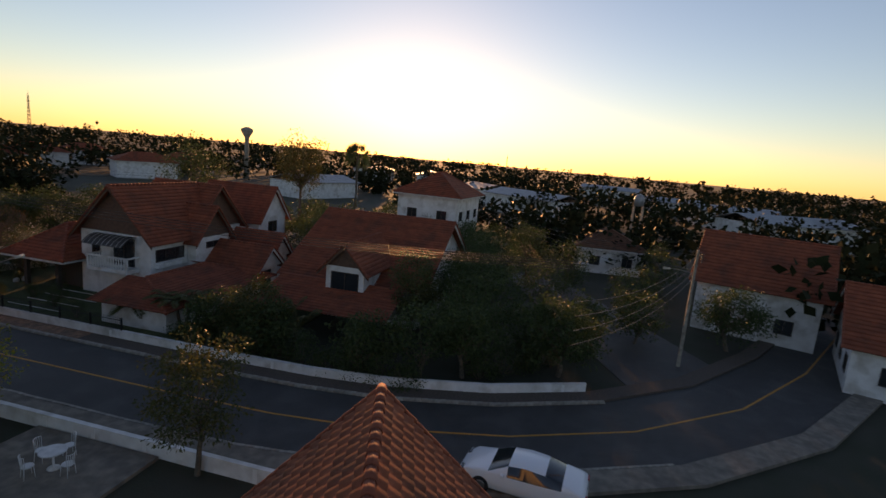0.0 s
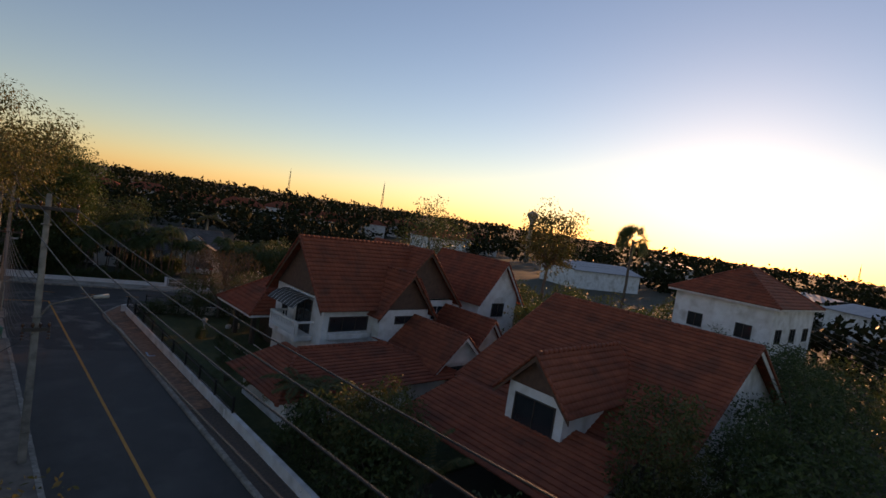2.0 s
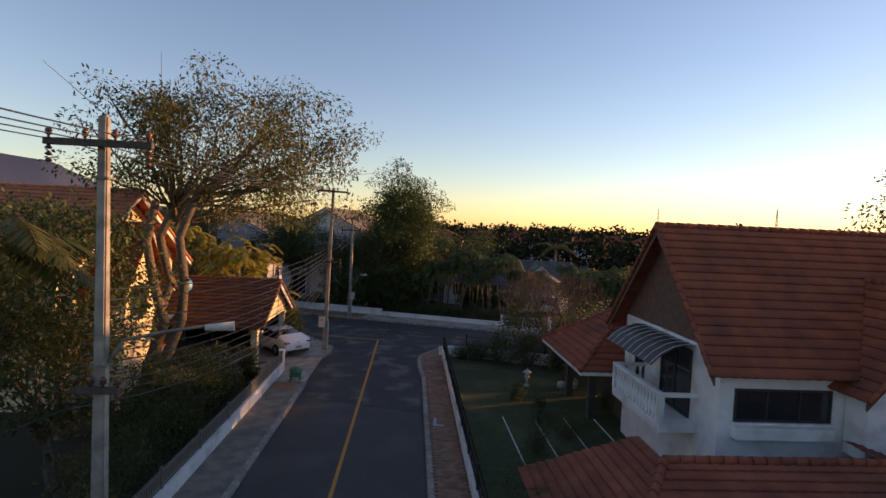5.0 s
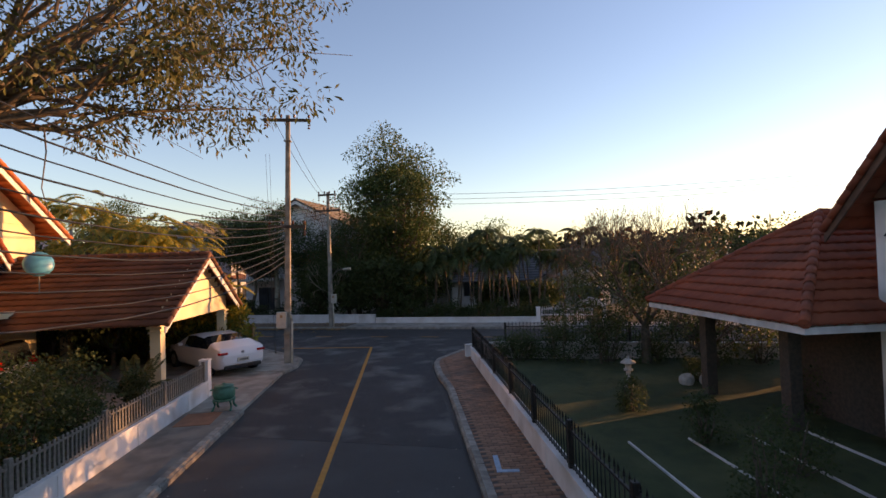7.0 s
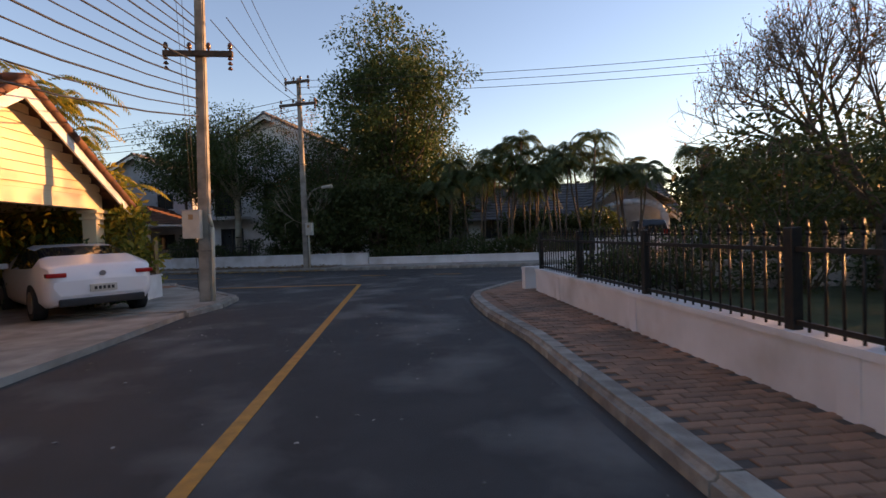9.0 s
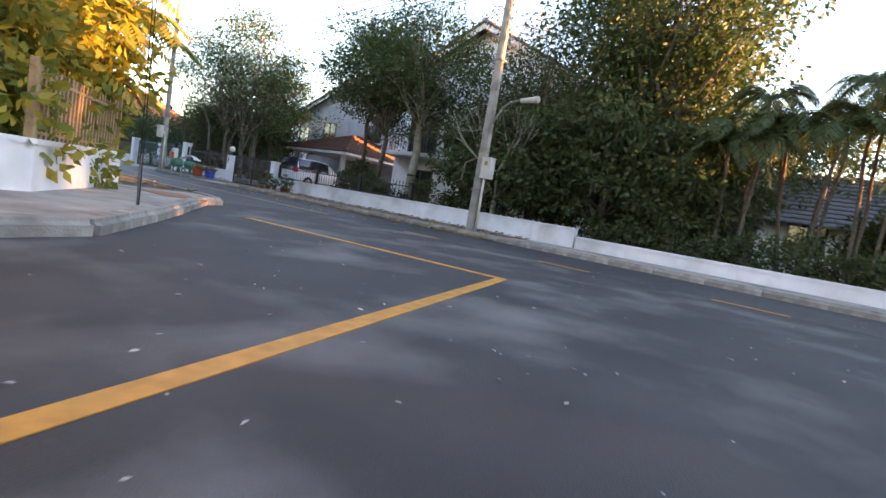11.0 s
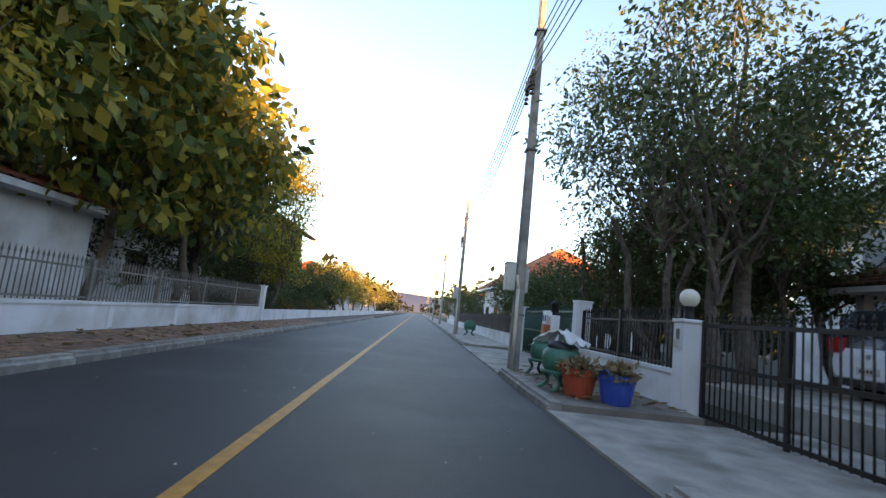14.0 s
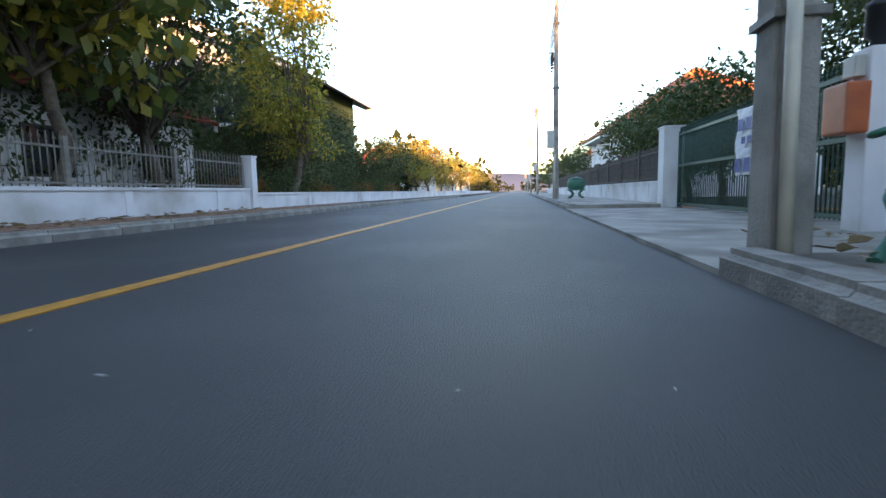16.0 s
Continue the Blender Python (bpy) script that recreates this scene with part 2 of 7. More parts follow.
LEAF_OLIVE = leaf_mat("olive_leaf", (0.06, 0.075, 0.022), (0.12, 0.105, 0.035), 0.35)
# yellowing leaves, with gold of the low sun also put into the colour
LEAF_GOLD = leaf_mat("yellowing_sunlit_leaf", (0.16, 0.2, 0.04), (0.44, 0.32, 0.05), 0.45)
# green and yellowing leaves, colours raised to carry the sunlight on their tops
LEAF_TEAK = leaf_mat("large_sunlit_green_yellow_leaf", (0.08, 0.12, 0.03), (0.36, 0.28, 0.045), 0.35, 0.6)
LEAF_PALE = leaf_mat("pale_grey_green_leaf", (0.10, 0.13, 0.06), (0.19, 0.21, 0.10), 0.4)
LEAF_RUST = leaf_mat("rusty_autumn_leaf", (0.10, 0.09, 0.03), (0.34, 0.12, 0.03), 0.35)
LEAF_DRY = leaf_mat("dry_brown_leaf", (0.22, 0.14, 0.07), (0.36, 0.24, 0.13), 0.2)
PETAL = leaf_mat("white_blossom", (0.75, 0.72, 0.66), (0.85, 0.8, 0.74), 0.3)
FALLEN = leaf_mat("fallen_leaf", (0.42, 0.23, 0.11), (0.66, 0.44, 0.03), 0.1, 0.98)
LITTER = leaf_mat("pale_litter_chip", (0.3, 0.28, 0.25), (0.45, 0.42, 0.38), 0.0)


# ---- mesh helpers ----
def link_mesh(name, bm, m, parent=None, label="", mats=None):
    me = bpy.data.meshes.new(name)
    bm.to_mesh(me)
    bm.free()
    for k in (mats or [m]):
        me.materials.append(k)
    ob = new(name, me)
    if parent:
        ob.parent = parent
    if label:
        ob["label"] = label
    return ob


def part(name, bm, m, parent, label=""):
    return link_mesh(name, bm, m, parent, label)


def thing(name, m, label, category, group="", kind=""):
    ob = new(name)
    ob.empty_display_size = 0.2
    ob.matrix_world = m
    return tagged(ob, label, category, group, kind)


def solid(name, bm, material, m, label, category, group="", kind=""):
    ob = link_mesh(name, bm, material)
    ob.matrix_world = m
    return tagged(ob, label, category, group, kind)


def pydata(name, verts, faces, m, parent=None, smooth=False):
    me = bpy.data.meshes.new(name)
    me.from_pydata([tuple(v) for v in verts], [], [tuple(q) for q in faces])
    me.materials.append(m)
    if smooth:
        me.shade_smooth()
    ob = new(name, me)
    if parent:
        ob.parent = parent
    return ob


def B():
    return bmesh.new()


def box(bm, x0, x1, y0, y1, z0, z1, bev=0.0):
    vs = [bm.verts.new((x, y, z)) for z in (z0, z1) for y in (y0, y1) for x in (x0, x1)]
    fs = [bm.faces.new([vs[i] for i in q]) for q in ((0, 2, 3, 1), (4, 5, 7, 6), (0, 1, 5, 4), (2, 6, 7, 3), (0, 4, 6, 2), (1, 3, 7, 5))]
    if bev:
        es = list({e for q in fs for e in q.edges})
        bmesh.ops.bevel(bm, geom=es, offset=bev, segments=2, affect="EDGES", profile=0.6)
    return bm


def rod(bm, p0, p1, r0, r1=None, n=8, cap=True):
    p0, p1 = Vector(p0), Vector(p1)
    r1 = r0 if r1 is None else r1
    d = (p1 - p0)
    if d.length < 1e-6:
        return bm
    d.normalize()
    a = d.orthogonal().normalized()
    b = d.cross(a)
    r = []
    for p, k in ((p0, r0), (p1, r1)):
        r.append([bm.verts.new(p + (a * math.cos(2 * math.pi * i / n) + b * math.sin(2 * math.pi * i / n)) * k) for i in range(n)])
    for i in range(n):
        q = bm.faces.new((r[0][i], r[0][(i + 1) % n], r[1][(i + 1) % n], r[1][i]))
        q.smooth = True
    if cap:
        bm.faces.new(r[0][::-1])
        bm.faces.new(r[1])
    return bm


def tube(bm, pts, r, n=8):
    """One bent rod through the points, with round section and closed ends."""
    pts = [Vector(p) for p in pts]
    rings = []
    for i, p in enumerate(pts):
        d = (pts[min(i + 1, len(pts) - 1)] - pts[max(i - 1, 0)]).normalized()
        a = d.cross(Vector((0.31, 0.17, 0.93))).normalized()
        b = d.cross(a)
        rings.append([bm.verts.new(p + (a * math.cos(2 * math.pi * k / n) + b * math.sin(2 * math.pi * k / n)) * r) for k in range(n)])
    for u, v in zip(rings, rings[1:]):
        for k in range(n):
            bm.faces.new((u[k], u[(k + 1) % n], v[(k + 1) % n], v[k])).smooth = True
    bm.faces.new(rings[0][::-1])
    bm.faces.new(rings[-1])
    return bm


def lathe(bm, prof, n=20, cx=0.0, cy=0.0, wobble=0.0):
    rings = []
    for r, z in prof:
        rings.append([bm.verts.new((cx + r * math.cos(2 * math.pi * i / n), cy + r * math.sin(2 * math.pi * i / n), z)) for i in range(n)])
    for a, b in zip(rings, rings[1:]):
        for i in range(n):
            q = bm.faces.new((a[i], a[(i + 1) % n], b[(i + 1) % n], b[i]))
            q.smooth = True
    bm.faces.new(rings[0][::-1])
    bm.faces.new(rings[-1])
    return bm


def poly(bm, pts, z0, z1):
    lo = [bm.verts.new((x, y, z0)) for x, y in pts]
    hi = [bm.verts.new((x, y, z1)) for x, y in pts]
    bm.faces.new(lo[::-1])
    bm.faces.new(hi)
    n = len(pts)
    for i in range(n):
        bm.faces.new((lo[i], lo[(i + 1) % n], hi[(i + 1) % n], hi[i]))
    return bm


def offset(line, d):
    """A polyline moved sideways by d metres to its right."""
    out = []
    for i, p in enumerate(line):
        a = Vector(line[max(i - 1, 0)])
        b = Vector(line[min(i + 1, len(line) - 1)])
        t = (b - a).normalized()
        out.append((p[0] + t.y * d, p[1] - t.x * d))
    return out


def strip(bm, line, d0, d1, z0, z1):
    """A solid band along a polyline, between two side offsets."""
    a, b = offset(line, d0), offset(line, d1)
    rows = []
    for p, q in zip(a, b):
        rows.append([bm.verts.new((*p, z0)), bm.verts.new((*p, z1)), bm.verts.new((*q, z1)), bm.verts.new((*q, z0))])
    for r, s in zip(rows, rows[1:]):
        for i in range(4):
            bm.faces.new((r[i], r[(i + 1) % 4], s[(i + 1) % 4], s[i]))
    bm.faces.new(rows[0][::-1])
    bm.faces.new(rows[-1])
    bmesh.ops.recalc_face_normals(bm, faces=bm.faces)
    return bm


ROLL_STEPS = [3]


def tile_slope(bm, e0, e1, r1, r0, course=0.32, roll=0.30, thick=0.05, amp=0.035):
    """A roof slope of overlapping tile courses: eave e0 to e1, ridge r0 to r1. Each course is a wavy strip with its own lip."""
    e0, e1, r0, r1 = (Vector(v) for v in (e0, e1, r0, r1))
    nrm = (e1 - e0).cross(r0 - e0) if (r0 - e0).length > 1e-3 else (e1 - e0).cross(r1 - e0)
    nrm.normalize()
    if nrm.z < 0:
        nrm = -nrm
    L = max(((r0 + r1) / 2 - (e0 + e1) / 2).length, 0.1)
    n = max(2, round(L / (course if ROLL_STEPS[0] > 2 else 0.42)))
    for k in range(n):
        a0, b0 = e0.lerp(r0, k / n), e1.lerp(r1, k / n)
        a1, b1 = e0.lerp(r0, (k + 1.12) / n), e1.lerp(r1, (k + 1.12) / n)
        w = (b0 - a0).length
        cols = max(1, round(w / roll)) * ROLL_STEPS[0]
        lo, hi, lip = [], [], []
        for c in range(cols + 1):
            f = c / cols
            wv = amp * abs(math.sin(math.pi * f * cols / ROLL_STEPS[0])) + random.uniform(-0.003, 0.003)
            lo.append(bm.verts.new(a0.lerp(b0, f) + nrm * (wv + thick)))
            hi.append(bm.verts.new(a1.lerp(b1, f) + nrm * wv * 0.7))
            lip.append(bm.verts.new(a0.lerp(b0, f) + nrm * (wv - 0.01)))
        for c in range(cols):
            q = bm.faces.new((lo[c], lo[c + 1], hi[c + 1], hi[c]))
            q.smooth = True
            bm.faces.new((lip[c], lip[c + 1], lo[c + 1], lo[c]))
    return bm


def ridge_caps(bm, p0, p1, r=0.11, step=0.36):
    p0, p1 = Vector(p0), Vector(p1)
    n = max(1, round((p1 - p0).length / step))
    for k in range(n):
        rod(bm, p0.lerp(p1, k / n), p0.lerp(p1, (k + 1.08) / n), r * 1.1, r * 0.92, 8)
    return bm


def wire(name, pts, r=0.012, label="black overhead power cable", sag=0.0, group="overhead cables"):
    cu = bpy.data.curves.new(name, "CURVE")
    cu.dimensions, cu.bevel_depth, cu.bevel_resolution = "3D", r, 1
    out = []
    for a, b in zip(pts, pts[1:]):
        a, b = Vector(a), Vector(b)
        n = 10
        for i in range(n + (b == Vector(pts[-1]))):
            f = i / n
            p = a.lerp(b, f)
            p.z -= 4 * sag * f * (1 - f)
            out.append(p)
    sp = cu.splines.new("POLY")
    sp.points.add(len(out) - 1)
    for q, p in zip(sp.points, out):
        q.co = (*p, 1)
    cu.materials.append(WIRE)
    return tagged(new(name, cu), label, "cable", group)

# ---- ground and roads ----
bm = B()
gx = [-4000, -600, -150, -60, 0, 60, 150, 600, 4000]
vv = [[bm.verts.new((x, y, -0.05)) for x in gx] for y in gx]
for i in range(8):
    for j in range(8):
        bm.faces.new((vv[i][j], vv[i][j + 1], vv[i + 1][j + 1], vv[i + 1][j]))
solid("ground", bm, EARTH, Matrix(), "dark earth and scrub ground reaching the horizon", "ground", kind="structure")

AL = [(0, 1.2), (0, -12), (0, -24), (0, -34), (0.15, -39), (0.8, -44), (2.6, -50), (5.6, -56), (11, -62.5), (19.5, -69), (38, -80)]
AL = AL[::-1]
BL = [(70, 0), (20, 0), (0, 0), (-20, 0), (-60, 0), (-120, 0), (-260, 0)]


def loft_strip(line, d0, d1, z0, z1):
    return strip(B(), line, d0, d1, z0, z1)


solid("road_b", loft_strip(BL, -3.02, 3.02, -0.2, 0.0), ASPHALT, Matrix(), "dark asphalt cross street with pale worn patches", "road", kind="structure")
solid("road_a", loft_strip(AL, -3.0, 3.0, -0.2, 0.003), ASPHALT, MA, "dark asphalt side street meeting the cross street", "road", kind="structure")
bm = B()
poly(bm, [(5.0, -9.2), (7.3, -15.6), (13.1, -15.6), (10.6, -8.4), (10.0, -6.4), (11.0, -3.9), (11.8, -3.0), (11.8, 0.0), (-1.0, 0.0), (-1.0, -3.05), (-0.4, -3.2), (0.0, -3.75), (2.0, -5.1), (3.1, -5.85), (4.4, -6.8), (4.85, -8.0)], -0.2, 0.007)
solid("road_mouth", bm, ASPHALT_WORN, Matrix(), "dark asphalt junction mouth with rounded corners", "road", kind="structure")
bm = B()
poly(bm, [(9.3, -57.0), (12.5, -65), (40, -51.5), (40, -44.5)], -0.2, 0.0012)
solid("road_side", bm, ASPHALT, MA, "dark asphalt lane leading off the side street", "road", kind="structure")

# painted lines
bm = B()
strip(bm, [q for q in AL if q[1] < 0] + [(0, 0)], -0.06, 0.06, 0.0, 0.012)
ob = solid("centre_line_a", bm, YELLOW, MA, "worn yellow centre line on dark asphalt", "road marking", kind="structure")
bm = B()
poly(bm, [(1.8, -3.9), (6.26, -3.38), (6.26, -3.26), (1.8, -3.77)], 0.0, 0.0125)
solid("stop_line", bm, YELLOW, Matrix(), "yellow stop line across the street mouth", "road marking", kind="structure")
bm = B()
box(bm, -200, -1.1, -0.06, 0.06, -0.01, 0.006)
solid("centre_line_b", bm, YELLOW, Matrix(), "yellow centre line along the cross street", "road marking", kind="structure")
for x in (1.6, 4.9, 7.75, 11.0, 14.2):
    bm = B()
    box(bm, x, x + 0.97, -0.05, 0.05, -0.01, 0.011)
    solid("lane_dash", bm, YELLOW, Matrix(), "short yellow lane dash on asphalt", "road marking", "lane dashes", kind="structure")

# footpaths
ARL = [(3.1, -4.4), (3.1, -34)]
solid("pavement_a_right", loft_strip([q for q in AL if q[1] < -3] + [(0, -4.2)], 3.06, 4.24, -0.2, 0.12), SAND, MA, "red brick footpath bed beside a white wall", "pavement", kind="structure")
solid("pavement_a_left", loft_strip([q for q in AL if q[1] < -11] + [(0, -10.2)], -4.45, -3.03, -0.2, 0.12), CONCRETE_DARK, MA, "stained concrete footpath with patches", "pavement", kind="structure")
bm = B()
poly(bm, [(-2.95, -10.2), (-2.95, -3.4), (-9.5, -3.0), (-9.5, -10.2)], -0.2, 0.10)
solid("driveway", bm, CONCRETE, MA, "pale concrete driveway up to the carport", "driveway", kind="structure")
bm = B()
poly(bm, [(2.0, -9.6), (4.9, -9.2), (4.78, -8.0), (4.3, -6.85), (3.05, -5.92), (1.92, -5.15), (-0.12, -3.78), (-0.42, -3.36), (-1.2, -3.2), (-1.2, -4.95), (-0.6, -5.0), (2.3, -6.9)], -0.2, 0.125)
solid("pavement_corner", bm, CONCRETE, Matrix(), "cracked concrete corner footpath with worn edge", "pavement", kind="structure")
bm = B()
poly(bm, [(11.94, -11.0), (11.15, -9.2), (10.72, -7.9), (10.5, -7.05), (10.44, -6.5), (10.6, -5.9), (11.0, -4.4), (11.48, -3.42), (12.0, -3.2), (40, -3.2), (40, -5.0), (12.6, -5.0), (11.9, -5.85), (11.9, -7.0), (12.6, -10.8)], -0.2, 0.122)
solid("pavement_corner_right", bm, PAVER, Matrix(), "worn brick and concrete corner footpath", "pavement", kind="structure")
solid("pavement_b_left", loft_strip([(-1.2, 0), (-60, 0), (-260, 0)], -4.9, -3.2, -0.2, 0.12), SAND, pose(0, 0, 0), "reddish brick footpath bed along the white wall", "pavement", kind="structure")
for x0, x1 in ((40, -11.9), (-15.1, -19.1), (-27.9, -260)):
    solid("pavement_b_right", loft_strip([(x0, 0), (x1, 0)], 3.2, 5.1, -0.2, 0.12), CONCRETE_DARK if x0 == -15.1 else CONCRETE, Matrix(), "stained concrete footpath strewn with dry leaves", "pavement", kind="structure")
bm = B()
for x0, x1 in ((-15.1, -11.9), (-27.9, -19.1)):
    poly(bm, [(x0, 3.0), (x1, 3.0), (x1, 6.5), (x0, 6.5)], -0.2, 0.035)
solid("driveway_slab", bm, CONCRETE, Matrix(), "pale concrete driveway crossing to the gates", "driveway", kind="structure")


# kerb stones, one metre each
def kerb_mesh(length=0.985):
    bm = B()
    box(bm, 0, length, -0.1, 0.1, -0.15, 0.145)
    top = [v for v in bm.verts if v.co.z > 0.1 and v.co.y < 0]
    es = [e for e in bm.edges if all(v in top for v in e.verts)]
    bmesh.ops.bevel(bm, geom=es, offset=0.05, segments=3, affect="EDGES")
    me = bpy.data.meshes.new("kerb_stone")
    bm.to_mesh(me)
    bm.free()
    me.materials.append(KERB)
    return me


KM = kerb_mesh()


def kerb_run(label, pts, m=Matrix(), flip=False):
    root = thing("kerb", m, label, "kerb", kind="structure")
    for a, b in zip(pts, pts[1:]):
        a, b = Vector((*a, 0)), Vector((*b, 0))
        L = (b - a).length
        n = max(1, round(L))
        ang = math.atan2(b.y - a.y, b.x - a.x)
        for k in range(n):
            o = new("kerb_stone", KM)
            o.parent = root
            p = a.lerp(b, k / n)
            o.matrix_basis = pose(p.x, p.y, random.uniform(-0.012, 0.004), 0, 0, math.degrees(ang) + random.uniform(-0.6, 0.6)) @ Matrix.Diagonal((L / n, 1, 1, 1))
    return root


def near(line, d, y0, y1):
    return offset([q for q in line if y0 <= q[1] <= y1] + ([(0, y1)] if y1 > -20 else []), d)


kerb_run("worn grey concrete kerb beside the brick footpath", near(AL, 3.0, -60, -9.0)[::-1], MA)
kerb_run("worn grey concrete kerb beside the concrete footpath", near(AL, -2.95, -60, -10.2), MA)
kerb_run("chipped concrete kerb round the street corner", [(-1.2, -3.12), (-0.35, -3.25), (-0.02, -3.72), (2.0, -5.06), (3.13, -5.83), (4.4, -6.78), (4.88, -8.0), (5.0, -9.2)][::-1])
kerb_run("rounded concrete kerb round the street corner", [(40, -3.1), (12.0, -3.1), (11.4, -3.35), (10.9, -4.35), (10.5, -5.9), (10.34, -6.5), (10.4, -7.05), (10.62, -7.85), (11.06, -9.15), (11.84, -10.98)])
kerb_run("grey concrete kerb along the cross street", [(-60, -3.12), (-1.2, -3.12)][::-1])
kerb_run("grey concrete kerb along the cross street", [(25, 3.1), (-11.9, 3.1)][::-1])
kerb_run("stained concrete kerb below the bins", [(-15.1, 3.1), (-19.1, 3.1)][::-1])
kerb_run("grey concrete kerb along the cross street", [(-27.9, 3.1), (-75, 3.1)][::-1])


# ---- walls and fences ----
def low_wall(label, line, t, h, material=WHITEWALL, m=Matrix(), cap=True, bays=2.4, z0=-0.1, name="garden_wall"):
    """A rendered wall with a slightly proud cap and flat piers at regular bays."""
    root = thing(name, m, label, "wall", kind="structure")
    part("wall_body", strip(B(), line, -t / 2, t / 2, z0, h - 0.06), material, root)
    if cap:
        part("cap", strip(B(), line, -t / 2 - 0.025, t / 2 + 0.025, h - 0.06, h), material, root)
    for a, b in zip(line, line[1:]):
        a, b = Vector((*a, 0)), Vector((*b, 0))
        n = int((b - a).length / bays)
        ang = math.degrees(math.atan2(b.y - a.y, b.x - a.x))
        for k in range(n):
            p = a.lerp(b, (k + 0.5) / n)
            bm = B()
            box(bm, -0.09, 0.09, -t / 2 - 0.012, t / 2 + 0.012, z0, h - 0.065)
            o = part("pier", bm, material, root)
            o.matrix_basis = pose(p.x, p.y, 0, 0, 0, ang)
    return root


def bar_mesh(name, h, r, material, spear=True):
    bm = B()
    rod(bm, (0, 0, 0), (0, 0, h), r, r, 6)
    if spear:
        rod(bm, (0, 0, h), (0, 0, h + 0.03), r * 1.8, r * 1.6, 6)
        rod(bm, (0, 0, h + 0.03), (0, 0, h + 0.12), r * 1.6, 0.001, 6)
    me = bpy.data.meshes.new(name)
    bm.to_mesh(me)
    bm.free()
    me.materials.append(material)
    return me


def fence(label, a, b, z, h, step, r, material, m=Matrix(), spear=True, post=2.4, rails=(0.08, 0.85), flat=False):
    a, b = Vector((*a, z)), Vector((*b, z))
    L = (b - a).length
    ang = math.degrees(math.atan2(b.y - a.y, b.x - a.x))
    root = thing("fence", m @ pose(a.x, a.y, z, 0, 0, ang), label, "fence", kind="structure")
    me = bar_mesh("fence_bar", h, r, material, spear)
    if flat:
        bm = B()
        box(bm, -0.03, 0.03, -0.012, 0.012, 0, h, 0.005)
        me = bpy.data.meshes.new("fence_picket")
        bm.to_mesh(me)
        bm.free()
        me.materials.append(material)
    n = int(L / step)
    for k in range(n + 1):
        o = new("bar", me)
        o.parent = root
        o.matrix_basis = pose(k * L / n, 0, 0, random.uniform(-0.5, 0.5), random.uniform(-0.5, 0.5), 0)
    for f in rails:
        bm = B()
        box(bm, 0, L, -0.018, 0.018, f * h - 0.018, f * h + 0.018)
        part("rail", bm, material, root)
    k = max(1, round(L / post))
    for i in range(k + 1):
        bm = B()
        box(bm, -0.045, 0.045, -0.045, 0.045, -0.05, h + 0.06, 0.01)
        o = part("post", bm, material, root)
        o.location.x = i * L / k
    return root


ARW = [(4.3, -4.6), (4.3, -14), (4.3, -24), (4.3, -34)] + [q for q in offset(AL[::-1], -4.3) if q[1] < -34 and q[0] < 10.5]
low_wall("low white painted garden wall along the brick footpath", ARW[::-1], 0.16, 0.62, m=MA)
fence("black iron spear fence on the white garden wall", (4.3, -4.8), (4.3, -26), 0.62, 0.72, 0.15, 0.011, IRON, MA)
low_wall("low white painted garden wall along the cross street", [(11.35, -5.95), (12.7, -5.15), (40, -5.15)], 0.16, 0.62)
fence("black iron spear fence along the cross street", (12.9, -5.15), (30, -5.15), 0.62, 0.72, 0.15, 0.011, IRON)
low_wall("stained white wall beside the concrete footpath", [(-4.5, -60), (-4.5, -30), (-4.5, -8.6)], 0.16, 0.62, m=MA)
fence("grey metal paling fence on the white wall", (-4.5, -24), (-4.5, -8.7), 0.62, 0.55, 0.12, 0.02, GREYIRON, MA, spear=False, flat=True)
low_wall("white wall turning the street corner", [(2.45, -7.6), (2.2, -6.75), (-0.7, -4.95)], 0.16, 0.7)
fence("weathered picket fence at the street corner", (2.15, -6.72), (-0.6, -5.0), 0.7, 0.8, 0.13, 0.02, WOODPOST, spear=False, flat=True)
low_wall("long white painted wall along the cross street", [(-0.7, -4.95), (-6.0, -5.0), (-12.0, -5.0), (-28.7, -5.0)], 0.18, 0.66)
fence("weathered picket fence under yellow foliage", (-0.8, -4.97), (-5.9, -5.0), 0.66, 0.85, 0.14, 0.02, WOODPOST, spear=False, flat=True)
fence("weathered picket fence under yellow foliage", (-6.1, -5.0), (-10.5, -5.0), 0.66, 0.85, 0.14, 0.02, WOODPOST, spear=False, flat=True)
fence("grey iron spear fence on the white wall", (-10.6, -5.0), (-28.5, -5.0), 0.66, 0.72, 0.12, 0.012, GREYIRON)
low_wall("lower white wall running on along the street", [(-28.9, -5.0), (-140, -5.0)], 0.18, 0.55)
low_wall("long white painted wall with a raised end", [(3.2, 5.2), (-11.6, 5.2)], 0.18, 0.68)
low_wall("long white painted wall stepping down", [(13.65, 5.2), (3.25, 5.2)], 0.18, 0.46)
fence("black iron spear fence on the white wall", (-11.4, 5.2), (-3.2, 5.2), 0.68, 0.55, 0.16, 0.01, IRON)
low_wall("white wall behind the bins", [(-15.95, 5.2), (-20.6, 5.2)], 0.18, 0.66)
fence("dark iron spear fence behind the bins", (-16.0, 5.2), (-20.6, 5.2), 0.66, 0.85, 0.13, 0.013, IRON)
low_wall("mildewed pale wall beyond the gate", [(-28.3, 5.2), (-75, 5.2)], 0.2, 0.62)
fence("brown slatted fence on the pale wall", (-28.4, 5.2), (-60, 5.2), 0.62, 0.8, 0.12, 0.03, WOODARM, spear=False, flat=True)


